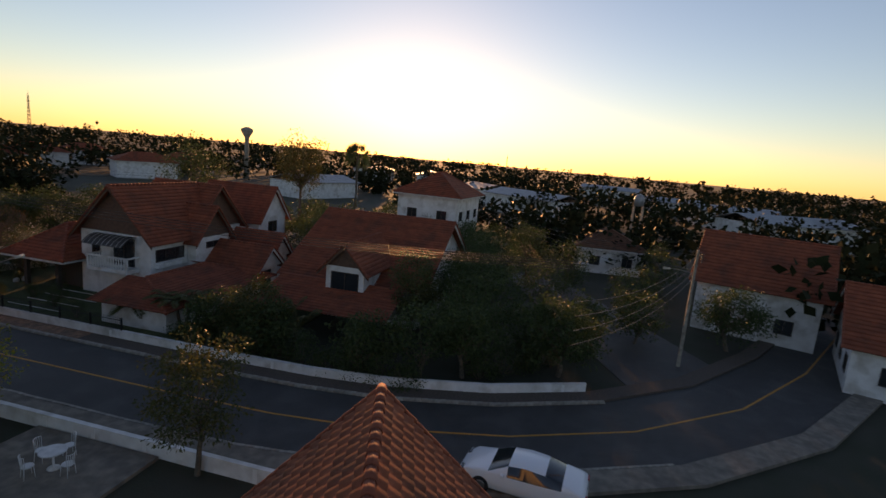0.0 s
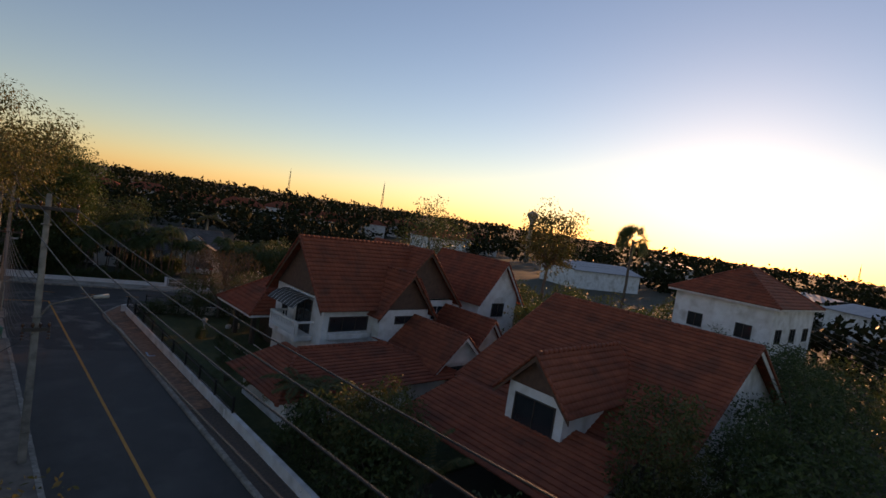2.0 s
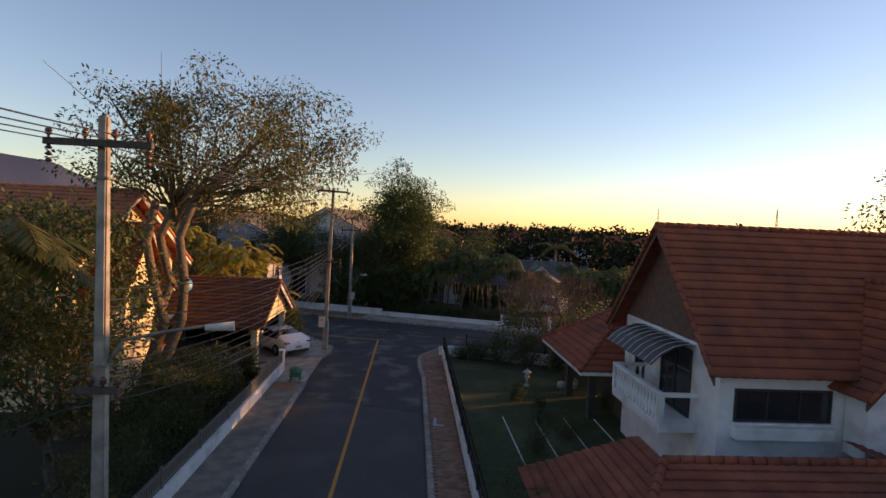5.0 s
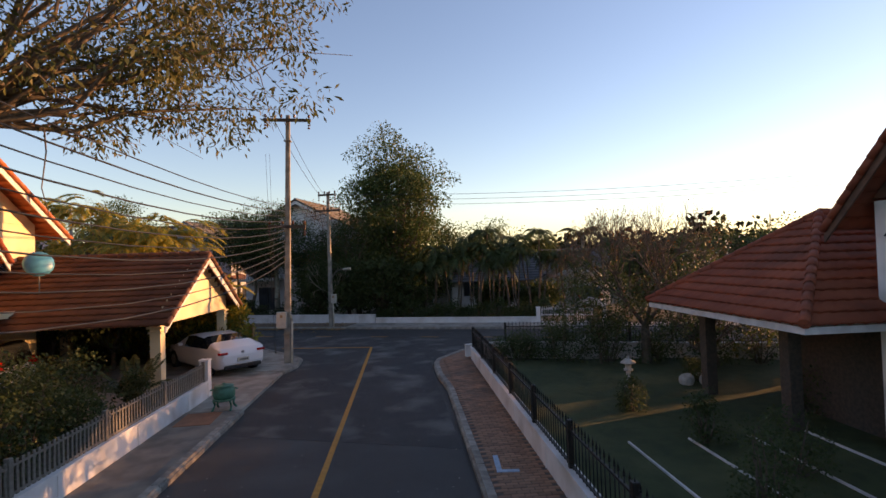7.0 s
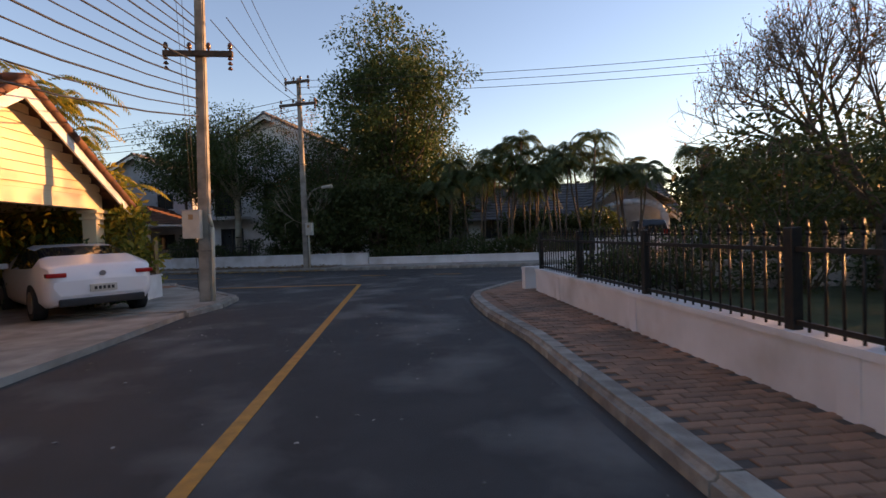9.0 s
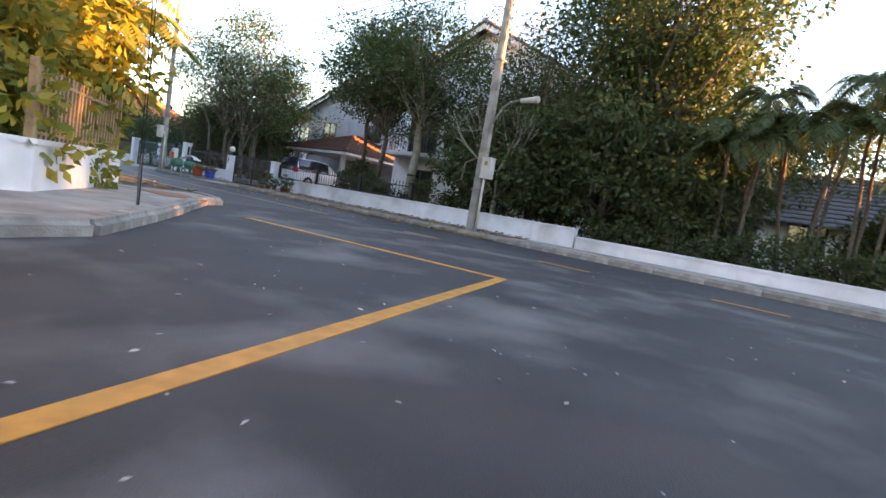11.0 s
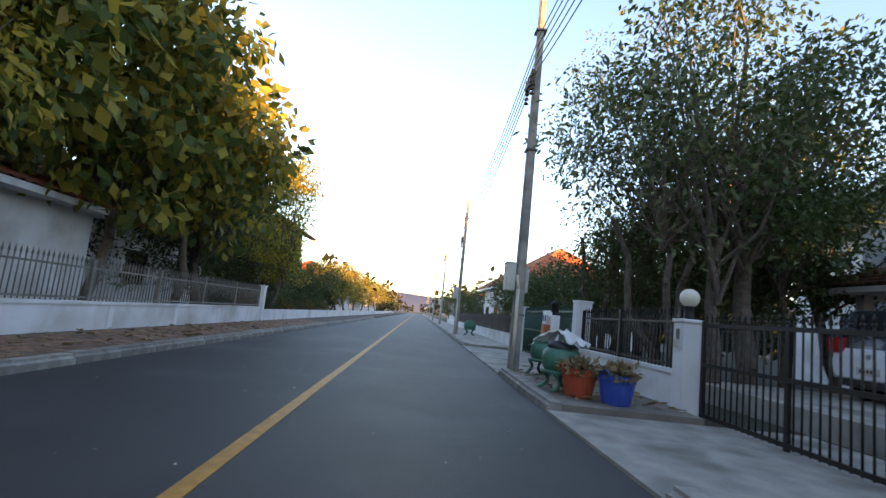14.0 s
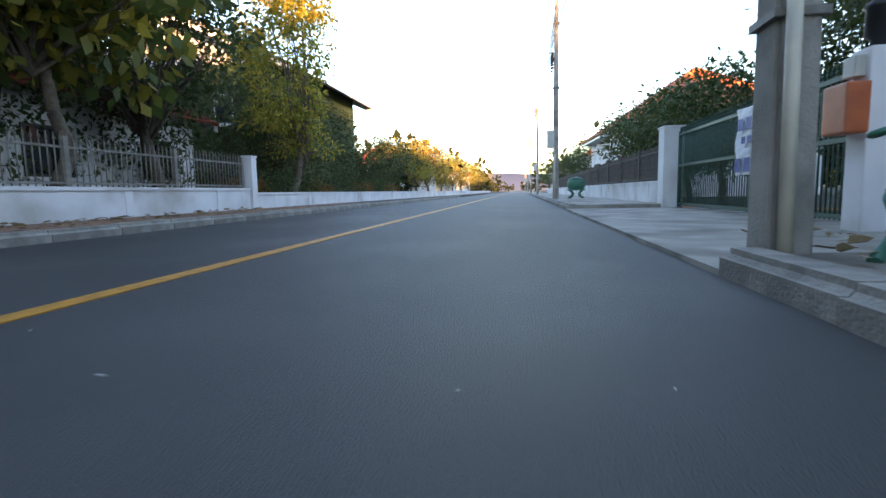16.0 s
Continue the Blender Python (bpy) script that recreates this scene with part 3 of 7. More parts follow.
def gate_post(m, label, h, w=0.34, lamp=False, box_col=None):
    root = thing("gate_post", m, label, "gate post")
    bm = B()
    box(bm, -w / 2, w / 2, -w / 2, w / 2, -0.05, h - 0.05, 0.012)
    part("shaft", bm, WHITEWALL, root)
    bm = B()
    box(bm, -w / 2 - 0.02, w / 2 + 0.02, -w / 2 - 0.02, w / 2 + 0.02, h - 0.05, h, 0.012)
    part("cap", bm, WHITEWALL, root)
    if lamp:
        bm = B()
        lathe(bm, [(0.08, h), (0.07, h + 0.05), (0.06, h + 0.17), (0.08, h + 0.19)], 16)
        part("lamp_base", bm, PLASTIC_D, root, "dark brown lamp base")
        bm = B()
        bmesh.ops.create_uvsphere(bm, u_segments=20, v_segments=12, radius=0.14)
        for v in bm.verts:
            v.co.z += h + 0.31
        for q in bm.faces:
            q.smooth = True
        part("globe", bm, GLOBE, root, "opal glass lamp globe")
        bm = B()
        box(bm, -0.05, 0.06, -w / 2 - 0.05, -w / 2, h - 0.42, h - 0.3, 0.01)
        part("bell_box", bm, BOXMETAL, root)
        bm = B()
        box(bm, 0.0, 0.04, -w / 2 - 0.04, -w / 2, h - 0.36, h - 0.15, 0.008)
        part("intercom", bm, GREYIRON, root)
    return root


gate_post(tw(-15.7, 5.15), "white painted gate post with a round globe lamp", 1.42, 0.29, lamp=True)
gate_post(tw(-11.9, 5.25), "white painted wall-end post beside the gate", 1.4, 0.3)
gate_post(tw(13.75, 5.2), "white painted gate post at the wall end", 1.05, 0.24)
gate_post(tw(17.6, 5.4), "white painted gate post with round finial", 1.2, 0.24)
gate_post(ta(-4.55, -8.4), "white painted driveway gate post with letter box", 1.25, 0.26)
gate_post(tw(-28.9, -5.0), "white painted post at the fence end", 1.5, 0.26)
gate_post(tw(-28.0, 5.2), "grey concrete gate post", 1.75, 0.42)
gate_post(tw(-20.75, 5.2), "white concrete gate post behind the pole", 1.8, 0.36)


def bar_gate(m, label, w, h, material, step=0.12):
    root = thing("gate", m, label, "gate")
    bm = B()
    for z in (0.06, h * 0.55, h - 0.06):
        box(bm, 0, w, -0.02, 0.02, z - 0.025, z + 0.025)
    for x in (0, w / 2, w):
        box(bm, x - 0.03, x + 0.03, -0.021, 0.021, 0.0, h)
    part("gate_frame", bm, material, root)
    me = bar_mesh("gate_bar", h - 0.02, 0.012, material, True)
    for k in range(int(w / step)):
        o = new("bar", me)
        o.parent = root
        o.location = (step * (k + 0.5), 0, 0.02)
    return root


bar_gate(tw(-15.45, 5.25, 0.06), "closed black iron gate with spear bars", 3.3, 1.35, IRON)
g = bar_gate(tw(-27.75, 5.3, 0.06), "closed dark green iron slat gate", 6.8, 1.55, GREENIRON, 0.09)
bar_gate(tw(13.95, 5.3, 0.06), "white iron gate standing shut", 3.0, 0.9, FRAME_W)

# banner hung on the green gate: unread print as bars
ban = thing("banner", tw(-24.6, 5.2, 0.0), "white vinyl banner with blue print tied to the gate", "banner")
bm = B()
n = 10
vs = [[bm.verts.new((1.15 * i / n, -0.02 + 0.02 * math.sin(i * 1.3 + j), 0.62 + 0.95 * j / n)) for i in range(n + 1)] for j in range(n + 1)]
for j in range(n):
    for i in range(n):
        bm.faces.new((vs[j][i], vs[j][i + 1], vs[j + 1][i + 1], vs[j + 1][i]))
part("sheet", bm, BANNER, ban)
for z0, z1, x0, x1 in ((1.25, 1.42, 0.12, 1.0), (1.06, 1.16, 0.25, 0.9), (0.66, 0.86, 0.06, 1.08)):
    k = 14
    for i in range(k):
        if i % 4 == 3:
            continue
        xa = x0 + (x1 - x0) * i / k
        bm = B()
        box(bm, xa, xa + (x1 - x0) / k * 0.8, -0.055, -0.05, z0, z1)
        part("print_bar", bm, INKBLUE, ban)


# ---- utility poles ----
def utility_pole(m, label, h=9.6, arms=(), boxes=(), lamp=None, pipe=True, lean=0.0):
    root = thing("utility_pole", m @ pose(0, 0, 0, 0, lean, 0), label, "utility pole", "street poles")
    bm = B()
    box(bm, -0.13, 0.13, -0.11, 0.11, -0.2, h)
    for v in bm.verts:
        if v.co.z > h - 0.1:
            v.co.x *= 0.62
            v.co.y *= 0.62
    bmesh.ops.bevel(bm, geom=list(bm.edges), offset=0.025, segments=2, affect="EDGES")
    part("shaft", bm, POLE, root)
    for z, w in arms:
        bm = B()
        box(bm, -w, w, -0.2, -0.1, z - 0.06, z + 0.06, 0.01)
        arm = part("crossarm", bm, WOODARM, root)
        for x in (-w * 0.92, -w * 0.25, w * 0.3, w * 0.92):
            bm = B()
            lathe(bm, [(0.02, z + 0.06), (0.02, z + 0.1), (0.06, z + 0.12), (0.04, z + 0.15), (0.06, z + 0.17), (0.03, z + 0.24)], 10, x, -0.15)
            part("insulator", bm, CERAMIC, arm)
        for x in (-w * 0.92, w * 0.92):
            bm = B()
            for i in range(3):
                lathe(bm, [(0.02, z - 0.14 - i * 0.11), (0.06, z - 0.12 - i * 0.11), (0.02, z - 0.06 - i * 0.11)], 10, x, -0.15)
            part("insulator", bm, CERAMIC, arm)
    for x, y, z0, z1, w, d in boxes:
        bm = B()
        box(bm, x - w / 2, x + w / 2, y - d / 2, y + d / 2, z0, z1, 0.015)
        b0 = part("meter_box", bm, BOXMETAL, root, "grey metal meter box")
        bm = B()
        box(bm, x - w / 2 - 0.012, x + w / 2 + 0.012, y - d / 2 - 0.02, y + d / 2 + 0.02, z1, z1 + 0.02, 0.005)
        part("lid", bm, BOXMETAL, b0)
        bm = B()
        box(bm, x - 0.05, x + 0.05, y - d / 2 - 0.006, y - d / 2, z1 - 0.2, z1 - 0.09)
        part("dial_window", bm, WOODPOST, b0)
    if pipe:
        bm = B()
        rod(bm, (0.19, -0.06, -0.05), (0.19, -0.06, 1.75), 0.035, 0.035, 10)
        rod(bm, (0.19, -0.06, 1.75), (0.13, -0.1, 2.05), 0.035, 0.03, 10)
        part("conduit", bm, PVC, root, "cream plastic conduit")
    for z in (1.2, h * 0.55, h - 1.1):
        bm = B()
        box(bm, -0.14, 0.14, -0.125, 0.125, z, z + 0.04)
        part("band", bm, GREYIRON, root)
    if lamp:
        ang, z, L = lamp
        c, s = math.cos(radians(ang)), math.sin(radians(ang))
        bm = B()
        pts = [(0, 0, z - 0.7), (0.35 * c, 0.35 * s, z - 0.15), (L * 0.6 * c, L * 0.6 * s, z), (L * c, L * s, z + 0.1)]
        for a, b in zip(pts, pts[1:]):
            rod(bm, a, b, 0.03, 0.028, 8)
        arm = part("lamp_arm", bm, GREYIRON, root)
        bm = B()
        rod(bm, (L * c, L * s, z + 0.07), ((L + 0.5) * c, (L + 0.5) * s, z + 0.1), 0.06, 0.09, 10)
        part("lamp_head", bm, BOXMETAL, arm)
    return root


utility_pole(ta(-3.15, -3.55, 0.05), "tall weathered utility pole with crossarms and meter boxes", 10.2, ((9.95, 0.95), (5.6, 0.75)), ((-0.2, -0.16, 1.5, 2.12, 0.38, 0.24),), lean=1.5)
utility_pole(tw(0.95, 3.35, 0.05), "weathered concrete utility pole with a meter box and small lamp arm", 8.6, ((8.4, 0.6), (7.4, 0.9)), ((0.24, -0.05, 1.55, 2.1, 0.3, 0.22),), lamp=(0, 3.6, 0.9))
utility_pole(ta(-3.3, -26.3, 0.05), "tall utility pole with a curved street lamp arm", 9.8, ((9.3, 0.9), (5.0, 0.4)), (), lamp=(10, 6.0, 1.7), pipe=False)
utility_pole(tw(-19.15, 3.3, 0.05), "concrete utility pole with two meter boxes beside bins", 8.8, ((6.4, 0.3),), ((-0.05, -0.22, 1.72, 2.3, 0.36, 0.2), (-0.28, 0.05, 1.72, 2.25, 0.22, 0.34)), lean=-1.0)
utility_pole(tw(-36.4, 3.35, 0.05), "grey concrete utility pole with a white meter box", 7.6, ((5.2, 0.3),), ((0, -0.2, 2.0, 2.6, 0.5, 0.25),))
for x in (-58, -82, -106, -132, -160):
    utility_pole(tw(x, 3.4), "distant concrete utility pole along the street", 7.8, ((6.6, 0.5),), ((0, -0.2, 2.0, 2.5, 0.4, 0.25),), lamp=(250, 6.6, 1.6) if x in (-58, -106) else None)
utility_pole(ta(16.5, -60.0), "concrete utility pole at the lane corner", 8.2, ((7.8, 0.8),), (), lamp=(120, 6.8, 2.0), pipe=False)
utility_pole(tw(-16, -26), "distant concrete utility pole behind houses", 8.0, ((7.6, 0.7),), (), pipe=False)

P1 = MA @ Vector((-2.9, -3.6, 10.1))
P2 = Vector((0.95, 3.2, 8.4))
PA = MA @ Vector((-3.3, -26.4, 9.4))
PA2 = MA @ Vector((-3.2, -52, 9.6))
P5, P6 = Vector((-19.1, 3.25, 7.6)), Vector((-36.4, 3.3, 7.0))
for dx in (-0.85, -0.25, 0.3, 0.85):
    wire("power_line", [PA2 + Vector((dx, 0, 0)), PA + Vector((dx, 0, 0)), P1 + Vector((dx, 0, 0.1))], 0.011, sag=0.35)
for i in range(12):
    wire("power_line", [PA + Vector((-0.1 - 0.05 * i, 0, -2.6 - 0.2 * i)), P1 + Vector((-0.2, 0, -3.6 - 0.2 * i))], 0.012 + 0.004 * (i % 2), sag=0.5 + 0.07 * i)
for i, dz in enumerate((0.1, 0.1, -0.9, -0.9)):
    wire("power_line", [P1 + Vector((0.4 * i - 0.6, 0, -3.7 if i > 1 else 0)), P2 + Vector((0.3 * i - 0.5, 0, dz))], 0.011, sag=0.25)
for i in range(5):
    wire("power_line", [P2 + Vector((0, 0.2, -0.25 * i - 0.6)), P5 + Vector((0, 0, -0.22 * i)), P6 + Vector((0, 0, -0.2 * i)), Vector((-58, 3.4, 7.2 - 0.2 * i)), Vector((-82, 3.4, 7.2 - 0.2 * i)), Vector((-132, 3.4, 7.2 - 0.2 * i))], 0.012, sag=0.5 + 0.05 * i)
for i in range(3):
    wire("power_line", [P2 + Vector((0, 0, 0.1 - 0.3 * i)), Vector((30, 4.2, 8.0 - 0.3 * i)), Vector((70, 4.2, 8.0 - 0.3 * i))], 0.011, sag=0.4)
PS = MA @ Vector((16.5, -60, 7.8))
for i in range(4):
    wire("power_line", [PA2 + Vector((0, 0, -1.2 - 0.5 * i)), PS + Vector((0, 0, -0.5 * i)), MA @ Vector((45, -40, 7.2 - 0.4 * i))], 0.013, sag=0.7)
wire("power_line", [MA @ Vector((-3.3, -26.3, 4.9)), MA @ Vector((-12, -36, 3.5))], 0.012, sag=0.4)


# two guy cables beside the corner
gw = thing("guy_cable", tw(2.6, -5.75, 0.12), "pair of thin guy cables with a metal guard", "cable")
for dx in (-0.1, 0.1):
    bm = B()
    rod(bm, (dx * 0.3, 0, 0), (dx, -0.25, 9.0), 0.006, 0.006, 6)
    part("cable", bm, WIRE, gw)
bm = B()
rod(bm, (0, 0, -0.05), (0.0, -0.02, 0.5), 0.018, 0.014, 8)
part("guard", bm, GREYIRON, gw)


# ---- plants ----
def leaf_cloud(name, centres, material, per, spread, size, droop=0.3, parent=None, rng=None, aspect=0.45, flat=0.6):
    """Many single leaves, each a bent blade of two quads, scattered round clump centres."""
    rng = rng or np.random.default_rng(1)
    C = np.repeat(np.asarray(centres, float), per, axis=0)
    n = len(C)
    d = rng.normal(size=(n, 3))
    d /= np.linalg.norm(d, axis=1, keepdims=True)
    r = rng.random((n, 1)) ** 0.45 * spread
    P = C + d * r * np.array([1, 1, flat])
    t = d + rng.normal(size=(n, 3)) * 0.7
    t[:, 2] -= droop
    t /= np.linalg.norm(t, axis=1, keepdims=True)
    u = np.cross(t, rng.normal(size=(n, 3)))
    u /= np.linalg.norm(u, axis=1, keepdims=True) + 1e-9
    nn = np.cross(t, u)
    s = size * (0.6 + 0.8 * rng.random((n, 1)))
    a, b = P, P + t * s
    mid = P + t * s * 0.5 + nn * s * 0.08
    w = u * s * aspect * 0.5
    V = np.stack([a, mid + w, b, mid - w], 1).reshape(-1, 3)
    me = bpy.data.meshes.new(name)
    me.vertices.add(4 * n)
    me.vertices.foreach_set("co", V.reshape(-1))
    me.loops.add(4 * n)
    me.loops.foreach_set("vertex_index", np.arange(4 * n, dtype=np.int32))
    me.polygons.add(n)
    me.polygons.foreach_set("loop_start", np.arange(0, 4 * n, 4, dtype=np.int32))
    me.update()
    me.materials.append(material)
    ob = new(name, me)
    if parent:
        ob.parent = parent
    return ob


def limb(bm, p, q, r0, r1, rng, n=4, sides=7, wob=0.12):
    p, q = Vector(p), Vector(q)
    last = p
    L = (q - p).length
    for i in range(1, n + 1):
        c = p.lerp(q, i / n)
        if i < n:
            c += Vector(rng.normal(size=3) * wob * L / n)
        rod(bm, last, c, r0 + (r1 - r0) * (i - 1) / n, r0 + (r1 - r0) * i / n, sides, cap=False)
        last = c
    return last


def make_tree(label, m, h, r, trunk_h, clumps, per, leaf, material, seed, trunk_r=0.16, spread=None, squash=0.75, droop=0.3, stems=1, aspect=0.45, bark=None, shell=0.55, category="tree", group="", lean=(0, 0), name="tree", twigs=0):
    rng = np.random.default_rng(seed)
    root = thing(name, m, label, category, group)
    bm = B()
    cz = trunk_h + (h - trunk_h) * 0.5
    rz = (h - trunk_h) * 0.5
    cents = []
    for i in range(clumps):
        d = rng.normal(size=3)
        d /= np.linalg.norm(d)
        k = shell + (1 - shell) * rng.random()
        k *= 0.78 + 0.3 * rng.random()
        cents.append((d[0] * r * k + lean[0], d[1] * r * k + lean[1], cz + d[2] * rz * k))
    forks = []
    for s in range(stems):
        o = Vector((rng.normal() * 0.25 * (stems > 1), rng.normal() * 0.25 * (stems > 1), -0.1))
        top = Vector((rng.normal() * 0.12 * h * 0.3 + lean[0] * 0.5 + o.x * 2, rng.normal() * 0.12 * h * 0.3 + lean[1] * 0.5 + o.y * 2, trunk_h + rz * 0.35))
        forks.append((limb(bm, o, top, trunk_r, trunk_r * 0.6, rng, 5, 9), top))
    for i, c in enumerate(cents):
        f, top = forks[i % stems]
        start = Vector(f) - Vector((0, 0, rng.random() * rz * 0.3))
        if i % 3 == 0 or clumps < 30:
            e = limb(bm, start, c, trunk_r * 0.32, trunk_r * 0.07, rng, 4, 5)
            for _ in range(twigs):
                limb(bm, Vector(c).lerp(start, rng.random() * 0.5), Vector(c) + Vector(rng.normal(size=3) * r * 0.22), trunk_r * 0.09, trunk_r * 0.03, rng, 3, 4)
    part("trunk", bm, bark or BARK, root)
    if per:
        leaf_cloud("crown", cents, material, per, spread or r * 0.34, leaf, droop, root, rng, aspect)
    return root


def frond(bm, base, ang, L, rise, droopf, wid, rng, n=12, leaflet=0.5, thick=0.012):
    """An arching palm frond: a stem with paired leaflets."""
    c, s = math.cos(ang), math.sin(ang)
    pts = []
    for i in range(n + 1):
        f = i / n
        out = L * (f - 0.12 * f * f)
        pts.append(Vector(base) + Vector((c * out, s * out, rise * L * f - droopf * L * f * f)))
    for a, b in zip(pts, pts[1:]):
        t = (b - a).normalized()
        side = Vector((-s, c, 0))
        for k in range(2):
            q = a.lerp(b, k / 2)
            f = (pts.index(a) + k / 2) / n
            ll = leaflet * math.sin(math.pi * min(0.08 + f * 0.9, 0.97)) ** 0.7
            for sg in (-1, 1):
                tip = q + side * sg * ll * 0.8 + t * ll * 0.5 - Vector((0, 0, ll * (0.35 + 0.2 * rng.random())))
                v = [bm.verts.new(p) for p in (q, q.lerp(tip, 0.5) + t * wid, tip, q.lerp(tip, 0.5) - t * wid)]
                bm.faces.new(v)
        v = [bm.verts.new(p) for p in (a - side * thick, a + side * thick, b + side * thick * 0.7, b - side * thick * 0.7)]
        bm.faces.new(v)


def palm(m, label, stems, h, fronds, L, seed, material=None, leaflet=0.55, rise=0.75, droopf=0.95, name="palm_tree", stem_r=0.06, stem_mat=None):
    rng = np.random.default_rng(seed)
    root = thing(name, m, label, "palm")
    for k in range(stems):
        a = rng.random() * 6.28
        o = Vector((math.cos(a) * 0.3 * (stems > 1), math.sin(a) * 0.3 * (stems > 1), -0.1))
        hh = h * (0.7 + 0.3 * rng.random()) if stems > 1 else h
        top = Vector((o.x * (1 + hh * 0.35) + rng.normal() * 0.15, o.y * (1 + hh * 0.35) + rng.normal() * 0.15, hh))
        bm = B()
        limb(bm, o, top, stem_r * 1.25, stem_r, rng, 6, 8, 0.03)
        part("stem", bm, stem_mat or BARK, root)
        bm = B()
        for i in range(fronds):
            frond(bm, top, 6.283 * i / fronds + rng.random() * 0.6, L * (0.8 + 0.35 * rng.random()), rise * (0.5 + 0.9 * rng.random()), droopf, 0.045 * L / 2, rng, leaflet=leaflet)
        part("crown", bm, material or LEAF_DARK, root)
    return root


def fan_palm(m, label, h, seed, R=1.1, name="fan_palm"):
    rng = np.random.default_rng(seed)
    root = thing(name, m, label, "palm")
    bm = B()
    limb(bm, (0, 0, -0.1), (0, 0, h), 0.2, 0.16, rng, 6, 9, 0.02)
    part("stem", bm, BARK, root)
    bm = B()
    for i in range(26):
        a, e = rng.random() * 6.28, rng.uniform(-0.7, 1.3)
        d = Vector((math.cos(a) * math.cos(e), math.sin(a) * math.cos(e), math.sin(e)))
        o = Vector((0, 0, h)) + d * R * 0.4
        rod(bm, (0, 0, h), o, 0.02, 0.012, 5)
        side = d.cross(Vector(rng.normal(size=3))).normalized()
        for k in range(15):
            f = (k / 14 - 0.5) * 2.0
            tip = o + (d * math.cos(f) + side * math.sin(f)) * R * 0.85 - Vector((0, 0, 0.12 * R))
            w = (side * math.cos(f) - d * math.sin(f)) * 0.03 * R
            mid = o.lerp(tip, 0.6)
            bm.faces.new([bm.verts.new(p) for p in (o, mid + w, tip, mid - w)])
    part("crown", bm, LEAF_DARK, root)
    return root


def shrub(m, label, rx, ry, h, material, seed, leaf=0.09, per=26, clumps=60, name="shrub", category="shrub", group=""):
    rng = np.random.default_rng(seed)
    root = thing(name, m, label, category, group)
    cents = []
    for i in range(clumps):
        a, k = rng.random() * 6.283, rng.random() ** 0.5
        z = rng.random()
        q = math.sqrt(max(0.05, 1 - (z * 0.9) ** 2.2))
        cents.append((math.cos(a) * rx * k * q, math.sin(a) * ry * k * q, 0.1 + z * (h - 0.2)))
    bm = B()
    for c in cents[::4]:
        limb(bm, (c[0] * 0.2, c[1] * 0.2, -0.05), c, 0.025, 0.008, rng, 3, 5)
    part("trunk", bm, BARK, root)
    leaf_cloud("foliage", cents, material, per, min(rx, ry, h) * 0.42, leaf, 0.1, root, rng, 0.5, 0.9)
    return root


def bare_tree(m, label, h, r, trunk_h, trunk_r, seed, depth=6, bark=None, leaf=None, per=2, size=0.1, group=""):
    """A forked tree of bare boughs and fine twigs, with a few leaves at the tips."""
    rng = np.random.default_rng(seed)
    root = thing("tree", m, label, "tree", group)
    bm = B()
    tips = []

    def grow(p, d, L, rad, k):
        q = p + d * L
        rod(bm, p, q, rad, rad * 0.68, 6 if k > 3 else 4, cap=False)
        if k == 0:
            tips.append(tuple(q))
            return
        for _ in range(3 if k > 1 else 2):
            nd = (d + Vector(rng.normal(size=3)) * 0.42)
            nd.z += 0.12
            c = Vector((q.x / r, q.y / r, 0))
            if c.length > 0.8:
                nd -= c * 0.25
            nd.normalize()
            grow(q, nd, L * rng.uniform(0.68, 0.86), rad * 0.62, k - 1)

    rod(bm, (0, 0, -0.1), (0, 0, trunk_h), trunk_r * 1.2, trunk_r, 9, cap=False)
    L0 = (h - trunk_h) / 3.6
    for i in range(4):
        a = i * 1.57 + rng.random()
        grow(Vector((0, 0, trunk_h)), Vector((math.cos(a) * 0.75, math.sin(a) * 0.75, 1)).normalized(), L0, trunk_r * 0.6, depth - 1)
    part("trunk", bm, bark or BARK, root)
    if leaf:
        leaf_cloud("leaves", tips, leaf, per, 0.12, size, 0.3, root, rng, 0.5, 1.0)
    return root


def feather_tree(m, label, h, r, trunk_h, n, L, material, seed, trunk_r=0.13, group=""):
    """A tree whose crown is made of long drooping pinnate leaves."""
    rng = np.random.default_rng(seed)
    root = thing("tree", m, label, "tree", group)
    bm = B()
    top = limb(bm, (0, 0, -0.1), (0, 0, h * 0.75), trunk_r, trunk_r * 0.5, rng, 5, 8)
    ends = []
    for i in range(max(8, n // 8)):
        a, k, z = rng.random() * 6.283, rng.random() ** 0.6, rng.random()
        w = math.sqrt(max(0.08, 1 - (z * 1.6 - 0.7) ** 2))
        e = Vector((math.cos(a) * r * k * w * 0.8, math.sin(a) * r * k * w * 0.8, trunk_h + z * (h - trunk_h)))
        limb(bm, (0, 0, max(trunk_h * 0.8, e.z * 0.6)), e, trunk_r * 0.35, trunk_r * 0.1, rng, 3, 5)
        ends.append((e, a))
    part("trunk", bm, BARK, root)
    bm = B()
    for i in range(n):
        e, a = ends[i % len(ends)]
        o = e + Vector(rng.normal(size=3)) * r * 0.1
        frond(bm, o, a + rng.normal() * 0.9, L * (0.7 + 0.5 * rng.random()), 0.2 + 0.4 * rng.random(), 0.75, 0.045, rng, 9, 0.3, 0.008)
    part("crown", bm, material, root)
    return root


